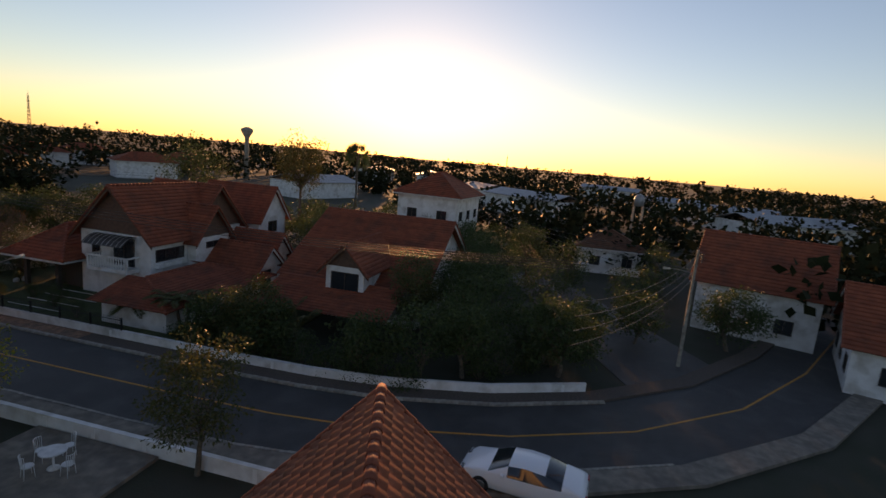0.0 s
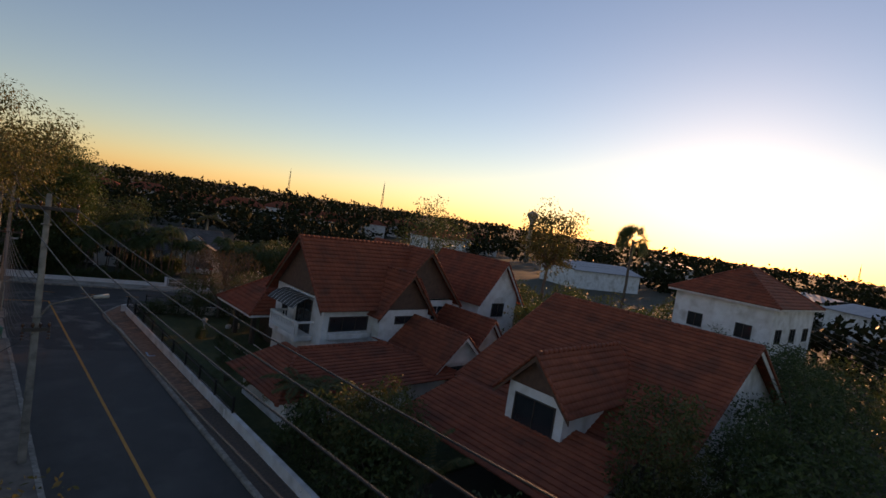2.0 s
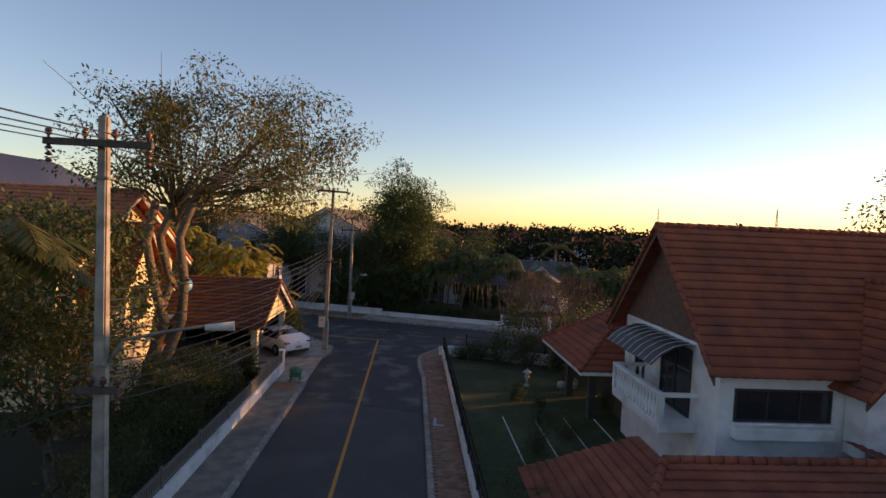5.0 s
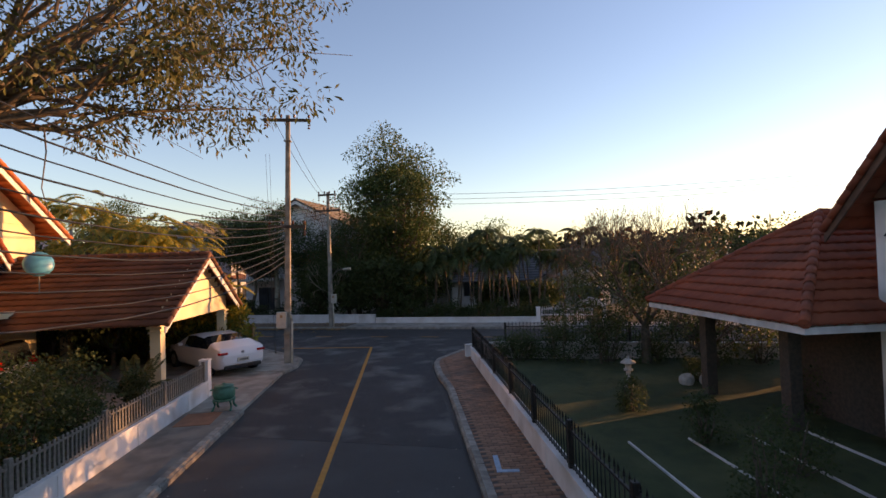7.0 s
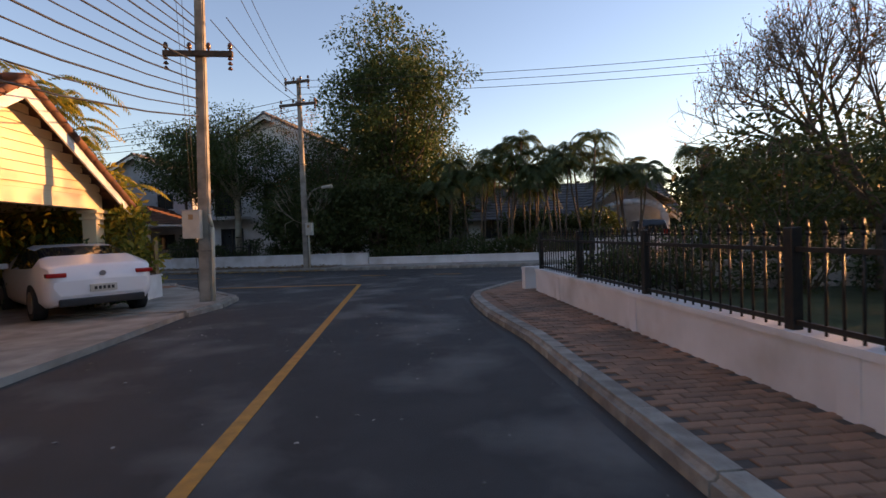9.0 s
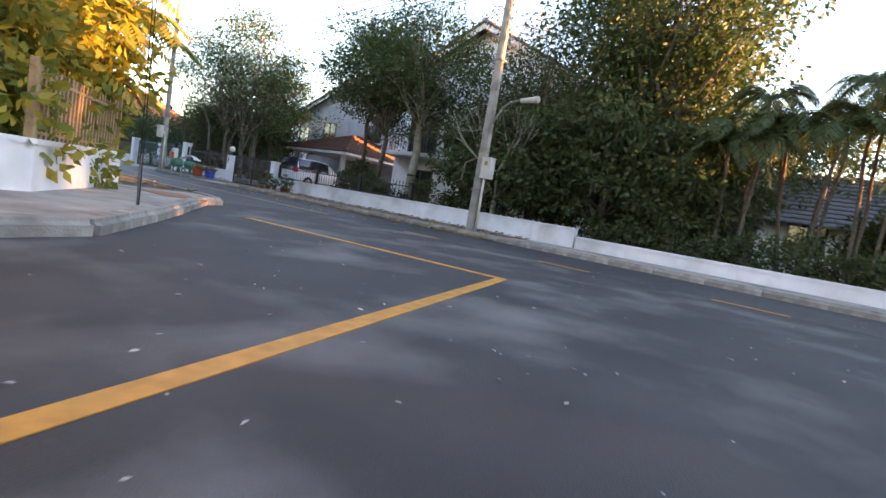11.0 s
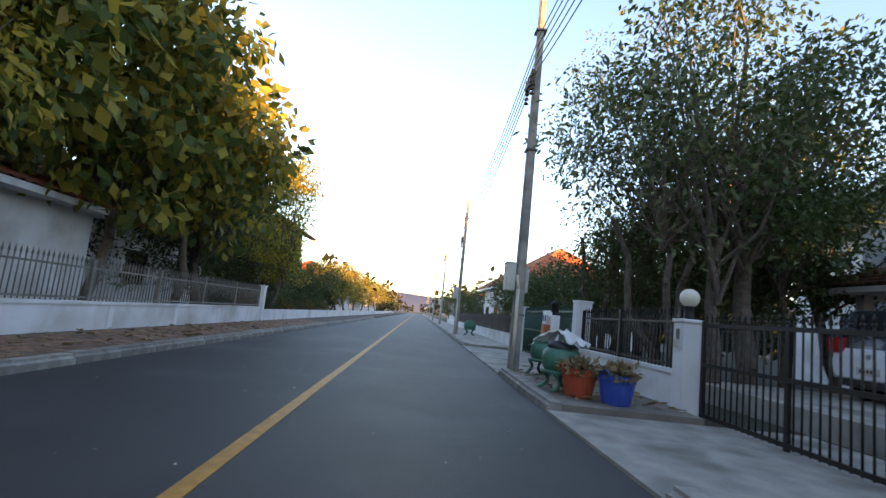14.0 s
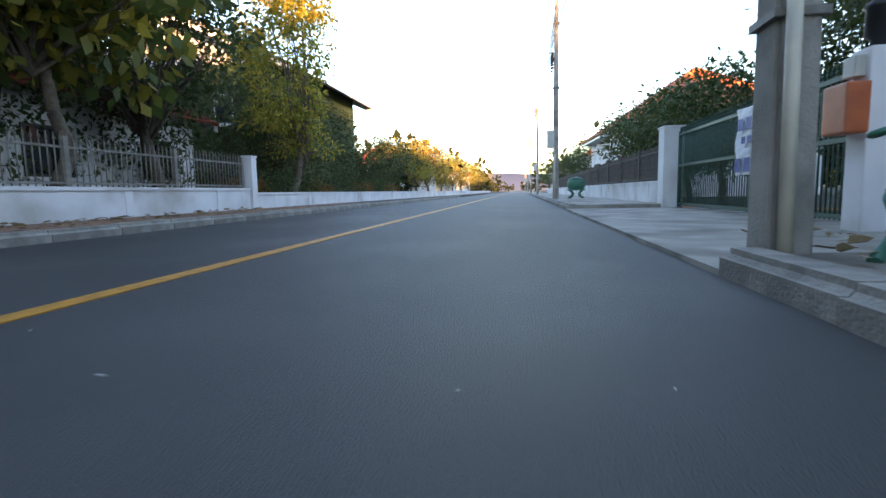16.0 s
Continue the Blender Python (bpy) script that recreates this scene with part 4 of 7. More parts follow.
# ---- houses ----
def window(root, M, w, h, dark=True, mull=2, sill=True, arch=False):
    """A framed window set on a wall: local x across, z up, -y outwards."""
    win = new("window")
    win.parent = root
    win.matrix_basis = M
    fm = FRAME_D if dark else FRAME_W
    bm = B()
    t = 0.06
    box(bm, -w / 2, -w / 2 + t, -0.05, 0.03, 0, h)
    box(bm, w / 2 - t, w / 2, -0.05, 0.03, 0, h)
    box(bm, -w / 2 + t, w / 2 - t, -0.05, 0.03, 0, t)
    box(bm, -w / 2 + t, w / 2 - t, -0.05, 0.03, h - t, h)
    for k in range(1, mull):
        x = -w / 2 + w * k / mull
        box(bm, x - 0.025, x + 0.025, -0.045, 0.03, t, h - t)
    part("frame", bm, fm, win)
    for k in range(mull):
        x0, x1 = -w / 2 + w * k / mull, -w / 2 + w * (k + 1) / mull
        bm = B()
        box(bm, x0 + 0.03, x1 - 0.03, -0.012, 0.0, t * 0.8, h - t * 0.8)
        part("pane", bm, WINDOW, win)
    if sill:
        bm = B()
        box(bm, -w / 2 - 0.08, w / 2 + 0.08, -0.12, 0.0, -0.09, -0.01, 0.01)
        part("sill", bm, FRAME_W, win)
    return win


def face(side, x0, x1, y0, y1, u, z):
    """Pose on a wall of a block: side s, n, w, e; u metres along it from its left as seen from outside."""
    if side == "s":
        return pose(x0 + u, y0 - 0.002, z)
    if side == "n":
        return pose(x1 - u, y1 + 0.002, z, 0, 0, 180)
    if side == "w":
        return pose(x0 - 0.002, y1 - u, z, 0, 0, -90)
    return pose(x1 + 0.002, y0 + u, z, 0, 0, 90)


def block(root, x0, x1, y0, y1, z0, z1, material=None, name="wall"):
    """Four thick walls, closed above by a slab."""
    material = material or WHITEWALL
    t = 0.18
    for a in ((x0, x1, y0, y0 + t), (x0, x1, y1 - t, y1), (x0, x0 + t, y0 + t, y1 - t), (x1 - t, x1, y0 + t, y1 - t)):
        bm = B()
        box(bm, *a, z0, z1)
        part(name, bm, material, root)


def gable_roof(root, x0, x1, y0, y1, ze, zr, axis="x", material=None, over=0.6, gable=None, gable_inset=0.5, name="roof"):
    """Two tiled slopes over a block, with ridge caps, bargeboards and closed gables."""
    material = material or TILE
    bm = B()
    if axis == "x":
        a0, a1, c = x0 - over, x1 + over, (y0 + y1) / 2
        k = (zr - ze) / ((y1 - y0) / 2)
        yo0, yo1, zo = y0 - over, y1 + over, ze - over * k
        tile_slope(bm, (a0, yo0, zo), (a1, yo0, zo), (a1, c, zr), (a0, c, zr))
        tile_slope(bm, (a1, yo1, zo), (a0, yo1, zo), (a0, c, zr), (a1, c, zr))
        ridge_caps(bm, (a0, c, zr + 0.04), (a1, c, zr + 0.04))
        for x in (a0, a1):
            for yy in (yo0, yo1):
                ridge_caps(bm, (x, yy, zo + 0.03), (x, c, zr + 0.03), 0.07)
        ro = part(name, bm, material, root)
        for x in (x0 - over + 0.06, x1 + over - 0.06):
            for yy in (yo0, yo1):
                bm = B()
                d = Vector((0, yy - c, zo - zr))
                nz = 0.2
                vs = [Vector((x, c, zr - 0.03)), Vector((x, yy, zo - 0.03)), Vector((x, yy, zo - 0.03 - nz)), Vector((x, c, zr - 0.03 - nz * 1.4))]
                lo = [bm.verts.new(v - Vector((0.02, 0, 0))) for v in vs]
                hi = [bm.verts.new(v + Vector((0.02, 0, 0))) for v in vs]
                bm.faces.new(lo)
                bm.faces.new(hi[::-1])
                for i in range(4):
                    bm.faces.new((lo[i], lo[(i + 1) % 4], hi[(i + 1) % 4], hi[i]))
                part("bargeboard", bm, FRAME_W if gable is not BROWNCLAD else BROWNCLAD, root)
        if gable:
            for x in (x0 + 0.02, x1 - 0.02):
                bm = B()
                vs = [(x, y0, ze - 0.05), (x, y1, ze - 0.05), (x, c, zr - 0.12)]
                lo = [bm.verts.new((v[0] - 0.05, v[1], v[2])) for v in vs]
                hi = [bm.verts.new((v[0] + 0.05, v[1], v[2])) for v in vs]
                bm.faces.new(lo)
                bm.faces.new(hi[::-1])
                for i in range(3):
                    bm.faces.new((lo[i], lo[(i + 1) % 3], hi[(i + 1) % 3], hi[i]))
                part("gable", bm, gable, root)
    else:
        a0, a1, c = y0 - over, y1 + over, (x0 + x1) / 2
        k = (zr - ze) / ((x1 - x0) / 2)
        xo0, xo1, zo = x0 - over, x1 + over, ze - over * k
        tile_slope(bm, (xo0, a1, zo), (xo0, a0, zo), (c, a0, zr), (c, a1, zr))
        tile_slope(bm, (xo1, a0, zo), (xo1, a1, zo), (c, a1, zr), (c, a0, zr))
        ridge_caps(bm, (c, a0, zr + 0.04), (c, a1, zr + 0.04))
        for y in (a0, a1):
            for xx in (xo0, xo1):
                ridge_caps(bm, (xx, y, zo + 0.03), (c, y, zr + 0.03), 0.07)
        ro = part(name, bm, material, root)
        for y in (a0 + 0.06, a1 - 0.06):
            for xx in (xo0, xo1):
                bm = B()
                vs = [Vector((c, y, zr - 0.03)), Vector((xx, y, zo - 0.03)), Vector((xx, y, zo - 0.23)), Vector((c, y, zr - 0.31))]
                lo = [bm.verts.new(v - Vector((0, 0.02, 0))) for v in vs]
                hi = [bm.verts.new(v + Vector((0, 0.02, 0))) for v in vs]
                bm.faces.new(lo)
                bm.faces.new(hi[::-1])
                for i in range(4):
                    bm.faces.new((lo[i], lo[(i + 1) % 4], hi[(i + 1) % 4], hi[i]))
                part("bargeboard", bm, FRAME_W if gable is not BROWNCLAD else BROWNCLAD, root)
        if gable:
            for y in (y0 + 0.02, y1 - 0.02):
                bm = B()
                vs = [(x0, y, ze - 0.05), (x1, y, ze - 0.05), (c, y, zr - 0.12)]
                lo = [bm.verts.new((v[0], v[1] - 0.05, v[2])) for v in vs]
                hi = [bm.verts.new((v[0], v[1] + 0.05, v[2])) for v in vs]
                bm.faces.new(lo)
                bm.faces.new(hi[::-1])
                for i in range(3):
                    bm.faces.new((lo[i], lo[(i + 1) % 3], hi[(i + 1) % 3], hi[i]))
                part("gable", bm, gable, root)
    return ro


def hip_roof(root, x0, x1, y0, y1, ze, zr, material=None, over=0.6, name="roof"):
    material = material or TILE
    X0, X1, Y0, Y1 = x0 - over, x1 + over, y0 - over, y1 + over
    w, d = X1 - X0, Y1 - Y0
    bm = B()
    if w >= d:
        r0, r1 = ((X0 + d / 2), (Y0 + Y1) / 2, zr), ((X1 - d / 2), (Y0 + Y1) / 2, zr)
        tile_slope(bm, (X0, Y0, ze), (X1, Y0, ze), r1, r0)
        tile_slope(bm, (X1, Y1, ze), (X0, Y1, ze), r0, r1)
        tile_slope(bm, (X0, Y1, ze), (X0, Y0, ze), r0, r0)
        tile_slope(bm, (X1, Y0, ze), (X1, Y1, ze), r1, r1)
    else:
        r0, r1 = ((X0 + X1) / 2, Y0 + w / 2, zr), ((X0 + X1) / 2, Y1 - w / 2, zr)
        tile_slope(bm, (X0, Y1, ze), (X0, Y0, ze), r0, r1)
        tile_slope(bm, (X1, Y0, ze), (X1, Y1, ze), r1, r0)
        tile_slope(bm, (X0, Y0, ze), (X1, Y0, ze), r0, r0)
        tile_slope(bm, (X1, Y1, ze), (X0, Y1, ze), r1, r1)
    ridge_caps(bm, Vector(r0) + Vector((0, 0, 0.04)), Vector(r1) + Vector((0, 0, 0.04)))
    for c in ((X0, Y0), (X0, Y1), (X1, Y0), (X1, Y1)):
        e = min((r0, r1), key=lambda q: (q[0] - c[0]) ** 2 + (q[1] - c[1]) ** 2)
        ridge_caps(bm, (*c, ze + 0.05), (e[0], e[1], e[2] + 0.05), 0.1)
    ro = part(name, bm, material, root)
    bm = B()
    box(bm, X0 + 0.04, X1 - 0.04, Y0 + 0.04, Y1 - 0.04, ze - 0.16, ze - 0.02)
    part("eave_board", bm, FRAME_W, root)
    return ro


def simple_house(m, label, w, d, ze, zr, roof="hip", wall=None, tile=None, storeys=1, axis="x", name="house", wins=True, group="", dark=True):
    root = thing(name, m, label, "house", group)
    ROLL_STEPS[0] = 2
    x0, x1, y0, y1 = -w / 2, w / 2, -d / 2, d / 2
    block(root, x0, x1, y0, y1, -0.1, ze, wall)
    if roof == "hip":
        hip_roof(root, x0, x1, y0, y1, ze, zr, tile)
    else:
        gable_roof(root, x0, x1, y0, y1, ze, zr, axis, tile, gable=wall or WHITEWALL)
    if wins:
        for s in range(storeys):
            z = 1.0 + s * ze / storeys
            for side, L in (("s", w), ("w", d), ("n", w), ("e", d)):
                k = max(1, int(L / 3.2))
                for i in range(k):
                    window(root, face(side, x0, x1, y0, y1, L * (i + 0.5) / k, z), 1.3, 1.2, dark, 2)
    ROLL_STEPS[0] = 3
    return root


# ---- the white house beside the garden ----
h1 = thing("white_house", MA, "white two-storey house with steep red tiled gables and a balcony", "house")
block(h1, 11.0, 18.9, -21.8, -15.4, -0.1, 4.95)
gable_roof(h1, 11.0, 18.9, -21.8, -15.4, 5.05, 8.5, "x", TILE, over=0.6, gable=BROWNCLAD)
block(h1, 14.75, 18.85, -22.6, -21.85, 2.2, 4.5)
gable_roof(h1, 14.75, 18.85, -22.6, -17.6, 4.6, 7.0, "y", TILE, over=0.5, gable=BROWNCLAD)
block(h1, 18.95, 23.2, -20.6, -14.5, -0.1, 4.7)
gable_roof(h1, 16.5, 23.2, -20.6, -14.5, 4.9, 8.45, "y", TILE, over=0.55, gable=BROWNCLAD)
block(h1, 26.5, 31.5, -20.5, -13.0, -0.1, 4.9)
gable_roof(h1, 26.5, 31.5, -20.5, -13.0, 4.9, 8.0, "y", TILE, over=0.5, gable=WHITEWALL)
bm = B()
tile_slope(bm, (5.2, -28.4, 1.75), (17.4, -28.4, 1.75), (14.2, -23.9, 2.75), (8.4, -23.9, 2.75))
tile_slope(bm, (5.2, -22.3, 1.75), (5.2, -28.4, 1.75), (8.4, -23.9, 2.75), (8.4, -22.4, 2.75))
tile_slope(bm, (17.4, -28.4, 1.75), (17.4, -22.4, 1.75), (14.2, -22.4, 2.75), (14.2, -23.9, 2.75))
ridge_caps(bm, (8.4, -23.9, 2.81), (14.2, -23.9, 2.81))
ridge_caps(bm, (5.2, -28.4, 1.8), (8.4, -23.9, 2.81))
ridge_caps(bm, (17.4, -28.4, 1.8), (14.2, -23.9, 2.81))
part("porch_roof", bm, TILE, h1)
block(h1, 6.2, 16.4, -27.5, -22.45, -0.1, 1.75)
gable_roof(h1, 15.6, 19.6, -27.4, -23.2, 2.3, 4.1, "y", TILE, over=0.5, gable=WHITEWALL)
gable_roof(h1, 20.4, 24.0, -25.6, -21.4, 2.3, 4.4, "y", TILE, over=0.5, gable=WHITEWALL)
block(h1, 15.9, 19.3, -27.2, -23.2, -0.1, 2.3)
block(h1, 20.6, 23.8, -25.4, -21.4, -0.1, 2.3)
# carport side: low hipped roof on posts to the north
hip_roof(h1, 9.6, 15.6, -15.3, -10.4, 2.62, 4.9, TILE, over=0.6)
for x, y in ((10.2, -10.9), (14.9, -10.9), (10.2, -14.0)):
    bm = B()
    box(bm, x - 0.15, x + 0.15, y - 0.15, y + 0.15, 0, 2.5, 0.02)
    part("porch_post", bm, WOODARM, h1)
# north end of this room is added to keep low sun off the lawn
bm = B()
poly(bm, [(11.5, -15.38), (15.2, -15.38), (15.2, -10.65), (13.4, -10.65), (13.4, -12.2), (11.5, -12.2)], -0.05, 2.45)
part("porch_room", bm, WOODARM, h1, "dark wall under the porch, north end added to block sun")
# balcony
bal = new("balcony")
bal.parent = h1
bal.location = (1.05, 1.2, 0)
bm = B()
box(bm, 8.75, 9.95, -22.0, -18.4, 2.2, 2.5, 0.02)
part("slab", bm, WHITEWALL, bal)
bm = B()
box(bm, 8.72, 8.92, -22.03, -18.37, 3.3, 3.42, 0.03)
box(bm, 8.92, 9.95, -22.03, -21.85, 3.3, 3.42, 0.03)
box(bm, 8.92, 9.95, -18.55, -18.37, 3.3, 3.42, 0.03)
box(bm, 8.74, 8.9, -22.01, -21.85, 2.5, 3.3)
box(bm, 8.74, 8.9, -18.55, -18.39, 2.5, 3.3)
part("handrail", bm, WHITEWALL, bal)
bm = B()
lathe(bm, [(0.06, 0), (0.06, 0.06), (0.035, 0.1), (0.075, 0.26), (0.07, 0.36), (0.03, 0.55), (0.05, 0.7), (0.06, 0.8)], 12)
BALUSTER = bpy.data.meshes.new("baluster")
bm.to_mesh(BALUSTER)
bm.free()
BALUSTER.materials.append(WHITEWALL)
for k in range(14):
    o = new("baluster", BALUSTER)
    o.parent = bal
    o.location = (8.82, -21.7 + k * 0.23, 2.5)
for k in range(4):
    o = new("baluster", BALUSTER)
    o.parent = bal
    o.location = (9.1 + k * 0.22, -18.46, 2.5)
window(h1, pose(10.998, -19.4, 2.5, 0, 0, -90), 1.9, 2.15, True, 2, False)
window(h1, pose(10.998, -16.8, 2.75, 0, 0, -90), 0.75, 1.1, True, 2, True)
bm = B()
lathe(bm, [(0.375, 0), (0.375, 0.06)], 24)
o = part("arch_light", bm, WINDOW, h1)
o.matrix_basis = pose(11.01, -16.8, 3.85, 0, -90, 0)
window(h1, pose(12.9, -21.802, 3.0), 2.9, 0.95, True, 3)
window(h1, pose(16.8, -22.602, 3.55), 1.7, 0.55, True, 2, False)
window(h1, pose(21.6, -20.602, 3.2), 1.2, 1.1, False, 2)
window(h1, pose(29, -20.502, 3.2), 1.6, 1.2, True, 2)
window(h1, pose(17.6, -27.202, 0.3), 1.4, 1.7, True, 2, False)
bm = B()
box(bm, 11.4, 14.3, -22.1, -21.8, 2.55, 2.9, 0.03)
part("planter_ledge", bm, WHITEWALL, h1)
# bowed awning over the balcony
aw = new("awning")
aw.parent = h1
aw.location = (1.05, 1.2, 0)
for k in range(9):
    bm = B()
    y0 = -21.7 + k * 0.42
    pts = [(9.93, 4.85), (9.6, 4.88), (9.2, 4.78), (8.8, 4.55), (8.5, 4.25)]
    for a, b in zip(pts, pts[1:]):
        rod(bm, (a[0], y0, a[1]), (b[0], y0, b[1]), 0.012, 0.012, 6)
    part("rib", bm, FRAME_W, aw)
bm = B()
pts = [(9.93, 4.83), (9.6, 4.86), (9.2, 4.76), (8.8, 4.53), (8.5, 4.23)]
for a, b in zip(pts, pts[1:]):
    q = [bm.verts.new((p[0], y, p[1] - dz)) for p, y, dz in ((a, -21.8, 0), (b, -21.8, 0), (b, -18.2, 0), (a, -18.2, 0))]
    q2 = [bm.verts.new(v.co - Vector((0, 0, 0.012))) for v in q]
    bm.faces.new(q)
    bm.faces.new(q2[::-1])
part("awning_sheet", bm, FRAME_D, aw, "smoky dark awning sheet")
# air conditioner
ac = thing("air_conditioner", ta(17.6, -22.76, 2.35), "pale outdoor air conditioner unit on a wall", "air conditioner")
bm = B()
box(bm, -0.4, 0.4, -0.15, 0.15, 0, 0.55, 0.02)
part("casing", bm, FRAME_W, ac)
bm = B()
lathe(bm, [(0.22, 0), (0.2, 0.03)], 24)
o = part("fan_grille", bm, PLASTIC_D, ac)
o.matrix_basis = pose(0.08, -0.15, 0.28, 90, 0, 0)
# thin pale edging strips in the bed beside the house
pg = thing("garden_edging", ta(0, 0), "thin pale edging strips set in the dark garden bed", "garden edging")
for k in range(4):
    bm = B()
    box(bm, 6.3 + k * 1.33, 6.335 + k * 1.33, -18.9, -14.2, 0.04, 0.1)
    part("strip", bm, FRAME_W, pg)
bm = B()
poly(bm, [(4.36, -34), (4.36, -4.8), (12, -6.0), (34, -14), (34, -34)], -0.2, 0.06)
solid("lawn", bm, GRASS, MA, "short dull green lawn of the walled garden", "lawn", kind="structure")

# ---- garden things ----
def stone_lantern(m, label):
    r = thing("stone_lantern", m, label, "garden lantern", "stone lanterns on the lawn")
    for nm, pr in (("base", [(0.2, 0), (0.2, 0.08), (0.13, 0.13)]), ("column", [(0.1, 0.13), (0.08, 0.4), (0.11, 0.66)]), ("lamp_box", [(0.19, 0.66), (0.2, 0.72), (0.13, 0.74), (0.13, 0.94), (0.16, 0.96)]), ("roof", [(0.32, 0.96), (0.3, 1.0), (0.12, 1.12), (0.07, 1.14), (0.07, 1.2), (0.01, 1.26)])):
        bm = B()
        lathe(bm, pr, 8)
        part(nm, bm, STONE, r)
    return r


stone_lantern(ta(8.35, -9.75, 0.06, 0, 0.75), "pale stone lantern with a wide roof on the lawn")
stone_lantern(ta(8.65, -5.3, 0.06, 0, 0.75), "pale stone lantern near the back hedge")
stone_lantern(ta(10.6, -6.2, 0.06, 0, 0.7), "small pale stone lantern beside shrubs")
shrub(ta(10.6, -9.4, 0.05), "round clipped dark shrub beside white rocks", 0.4, 0.4, 0.75, LEAF_DARK, 3, 0.05, 40, 40)
for x, y in ((10.15, -9.8), (11.0, -9.3), (10.75, -9.9)):
    bm = B()
    bmesh.ops.create_icosphere(bm, subdivisions=2, radius=0.22)
    for v in bm.verts:
        v.co = v.co * (1 + 0.25 * noise.noise(v.co * 4 + Vector((x, y, 0)))) + Vector((0, 0, 0.1))
    solid("garden_rock", bm, STONE, ta(x, y, 0.06), "white garden rock on the lawn", "rock", "garden rocks")
for i, (x, y, s, hh) in enumerate(((7.0, -17.5, 0.5, 1.5), (7.9, -14.4, 0.42, 1.1), (7.4, -12.0, 0.35, 0.9), (6.0, -20.5, 0.7, 1.3), (11.5, -13.0, 0.6, 1.2), (8.4, -16.2, 0.6, 1.2))):
    shrub(ta(x, y, 0.05), "dark rounded garden shrub on the lawn", s, s, hh, LEAF_DARK, 20 + i, 0.06, 34, 45, group="garden shrubs")
for i in range(9):
    shrub(ta(5.6 + i * 1.0, -3.9 - 0.25 * (i % 3), 0.05), "dark leafy hedge shrub behind the fence", 0.7, 0.6, 0.75 + 0.3 * (i % 3), LEAF_DARK if i % 2 else LEAF, 40 + i, 0.08, 30, 45, group="hedge along the fence")
for i in range(8):
    shrub(tw(13.5 + i * 1.7, -6.2, 0.05), "dense garden shrub beside the corner fence", 0.9, 0.8, 1.0 + 0.5 * ((i * 7) % 3), LEAF_DARK, 60 + i, 0.1, 30, 50, group="hedge along the fence")
palm(ta(6.9, -24.2), "spiky cycad palm with arching fronds in the garden", 1, 1.5, 18, 1.9, 5, LEAF_OLIVE, 0.4, 0.7, 0.7, "cycad", 0.14)
palm(ta(7.6, -27.6), "arching palm beside the house", 2, 2.6, 12, 2.0, 6, LEAF_OLIVE, 0.4, 0.8, 0.8, "palm_tree", 0.09)
bare_tree(tw(18.2, -6.4, 0, 0, 0.86), "wide bare tree with fine forked twigs", 7.3, 2.6, 1.6, 0.17, 71, 7, BARK, LEAF_RUST, 1, 0.07)
make_tree("dark shrub tree flecked with white blossom", tw(20.6, -6.6), 4.4, 2.2, 0.4, 60, 8, 0.09, PETAL, 74, 0.08, spread=0.8)
make_tree("dense dark shrub tree under the bare tree", tw(20.2, -6.9), 4.5, 2.2, 0.4, 70, 70, 0.12, LEAF_DARK, 75, 0.1)
make_tree("dark leafy shrub tree under the frangipani", tw(16.6, -6.7), 4.0, 1.9, 0.4, 60, 70, 0.12, LEAF_DARK, 72, 0.06)
make_tree("dark broad garden tree", tw(24.5, -8), 5.0, 2.8, 1.2, 60, 70, 0.14, LEAF_DARK, 73)

# ---- carport and the cream house ----
cp = thing("carport", MA, "cream carport with brown tiled gable roof on square posts", "carport")
for x, y in ((-6.0, -8.3), (-6.0, -2.7), (-12.2, -8.3), (-12.2, -2.7)):
    bm = B()
    box(bm, x - 0.16, x + 0.16, y - 0.16, y + 0.16, -0.1, 2.35, 0.015)
    box(bm, x - 0.23, x + 0.23, y - 0.23, y + 0.23, 2.25, 2.32, 0.01)
    box(bm, x - 0.2, x + 0.2, y - 0.2, y + 0.2, 2.1, 2.16, 0.01)
    part("post", bm, CREAM, cp)
bm = B()
for x in (-6.0, -12.2):
    box(bm, x - 0.12, x + 0.12, -8.5, -2.5, 2.35, 2.65)
for y in (-8.38, -2.62):
    box(bm, -12.3, -5.9, y - 0.12, y + 0.12, 2.35, 2.64)
part("beam", bm, CREAM, cp)
gable_roof(cp, -12.3, -5.9, -8.5, -2.5, 2.7, 4.55, "x", TILE_BROWN, over=0.5, gable=CREAM)
for k in range(9):
    z = 2.75 + k * 0.19
    hw = 3.0 * (4.45 - z) / 1.8
    if hw > 0.15:
        bm = B()
        box(bm, -5.845, -5.825, -5.5 - hw, -5.5 + hw, z, z + 0.175)
        part("gable_board", bm, CREAM, cp)
bm = B()
poly(bm, [(-12.6, -8.9), (-5.6, -8.9), (-5.6, -2.2), (-12.6, -2.2)], -0.1, 0.09)
solid("carport_floor", bm, CONCRETE, MA, "pale concrete carport floor", "floor", kind="structure")
ch = thing("cream_house", MA, "cream two-storey house with brown tiled roof and balcony", "house")
block(ch, -22.5, -12.0, -14.5, -4.7, -0.1, 5.9, CREAM)
gable_roof(ch, -22.5, -12.0, -14.5, -4.7, 5.9, 9.2, "x", TILE_ORANGE, over=0.8, gable=CREAM)
block(ch, -12.0, -10.6, -12.8, -9.2, -0.1, 5.2, CREAM)
gable_roof(ch, -14, -10.6, -12.8, -9.2, 5.2, 7.6, "x", TILE, over=0.6, gable=CREAM)
window(ch, face("e", -12.0, -10.6, -12.8, -9.2, 1.8, 3.4), 1.4, 1.4, True, 2)
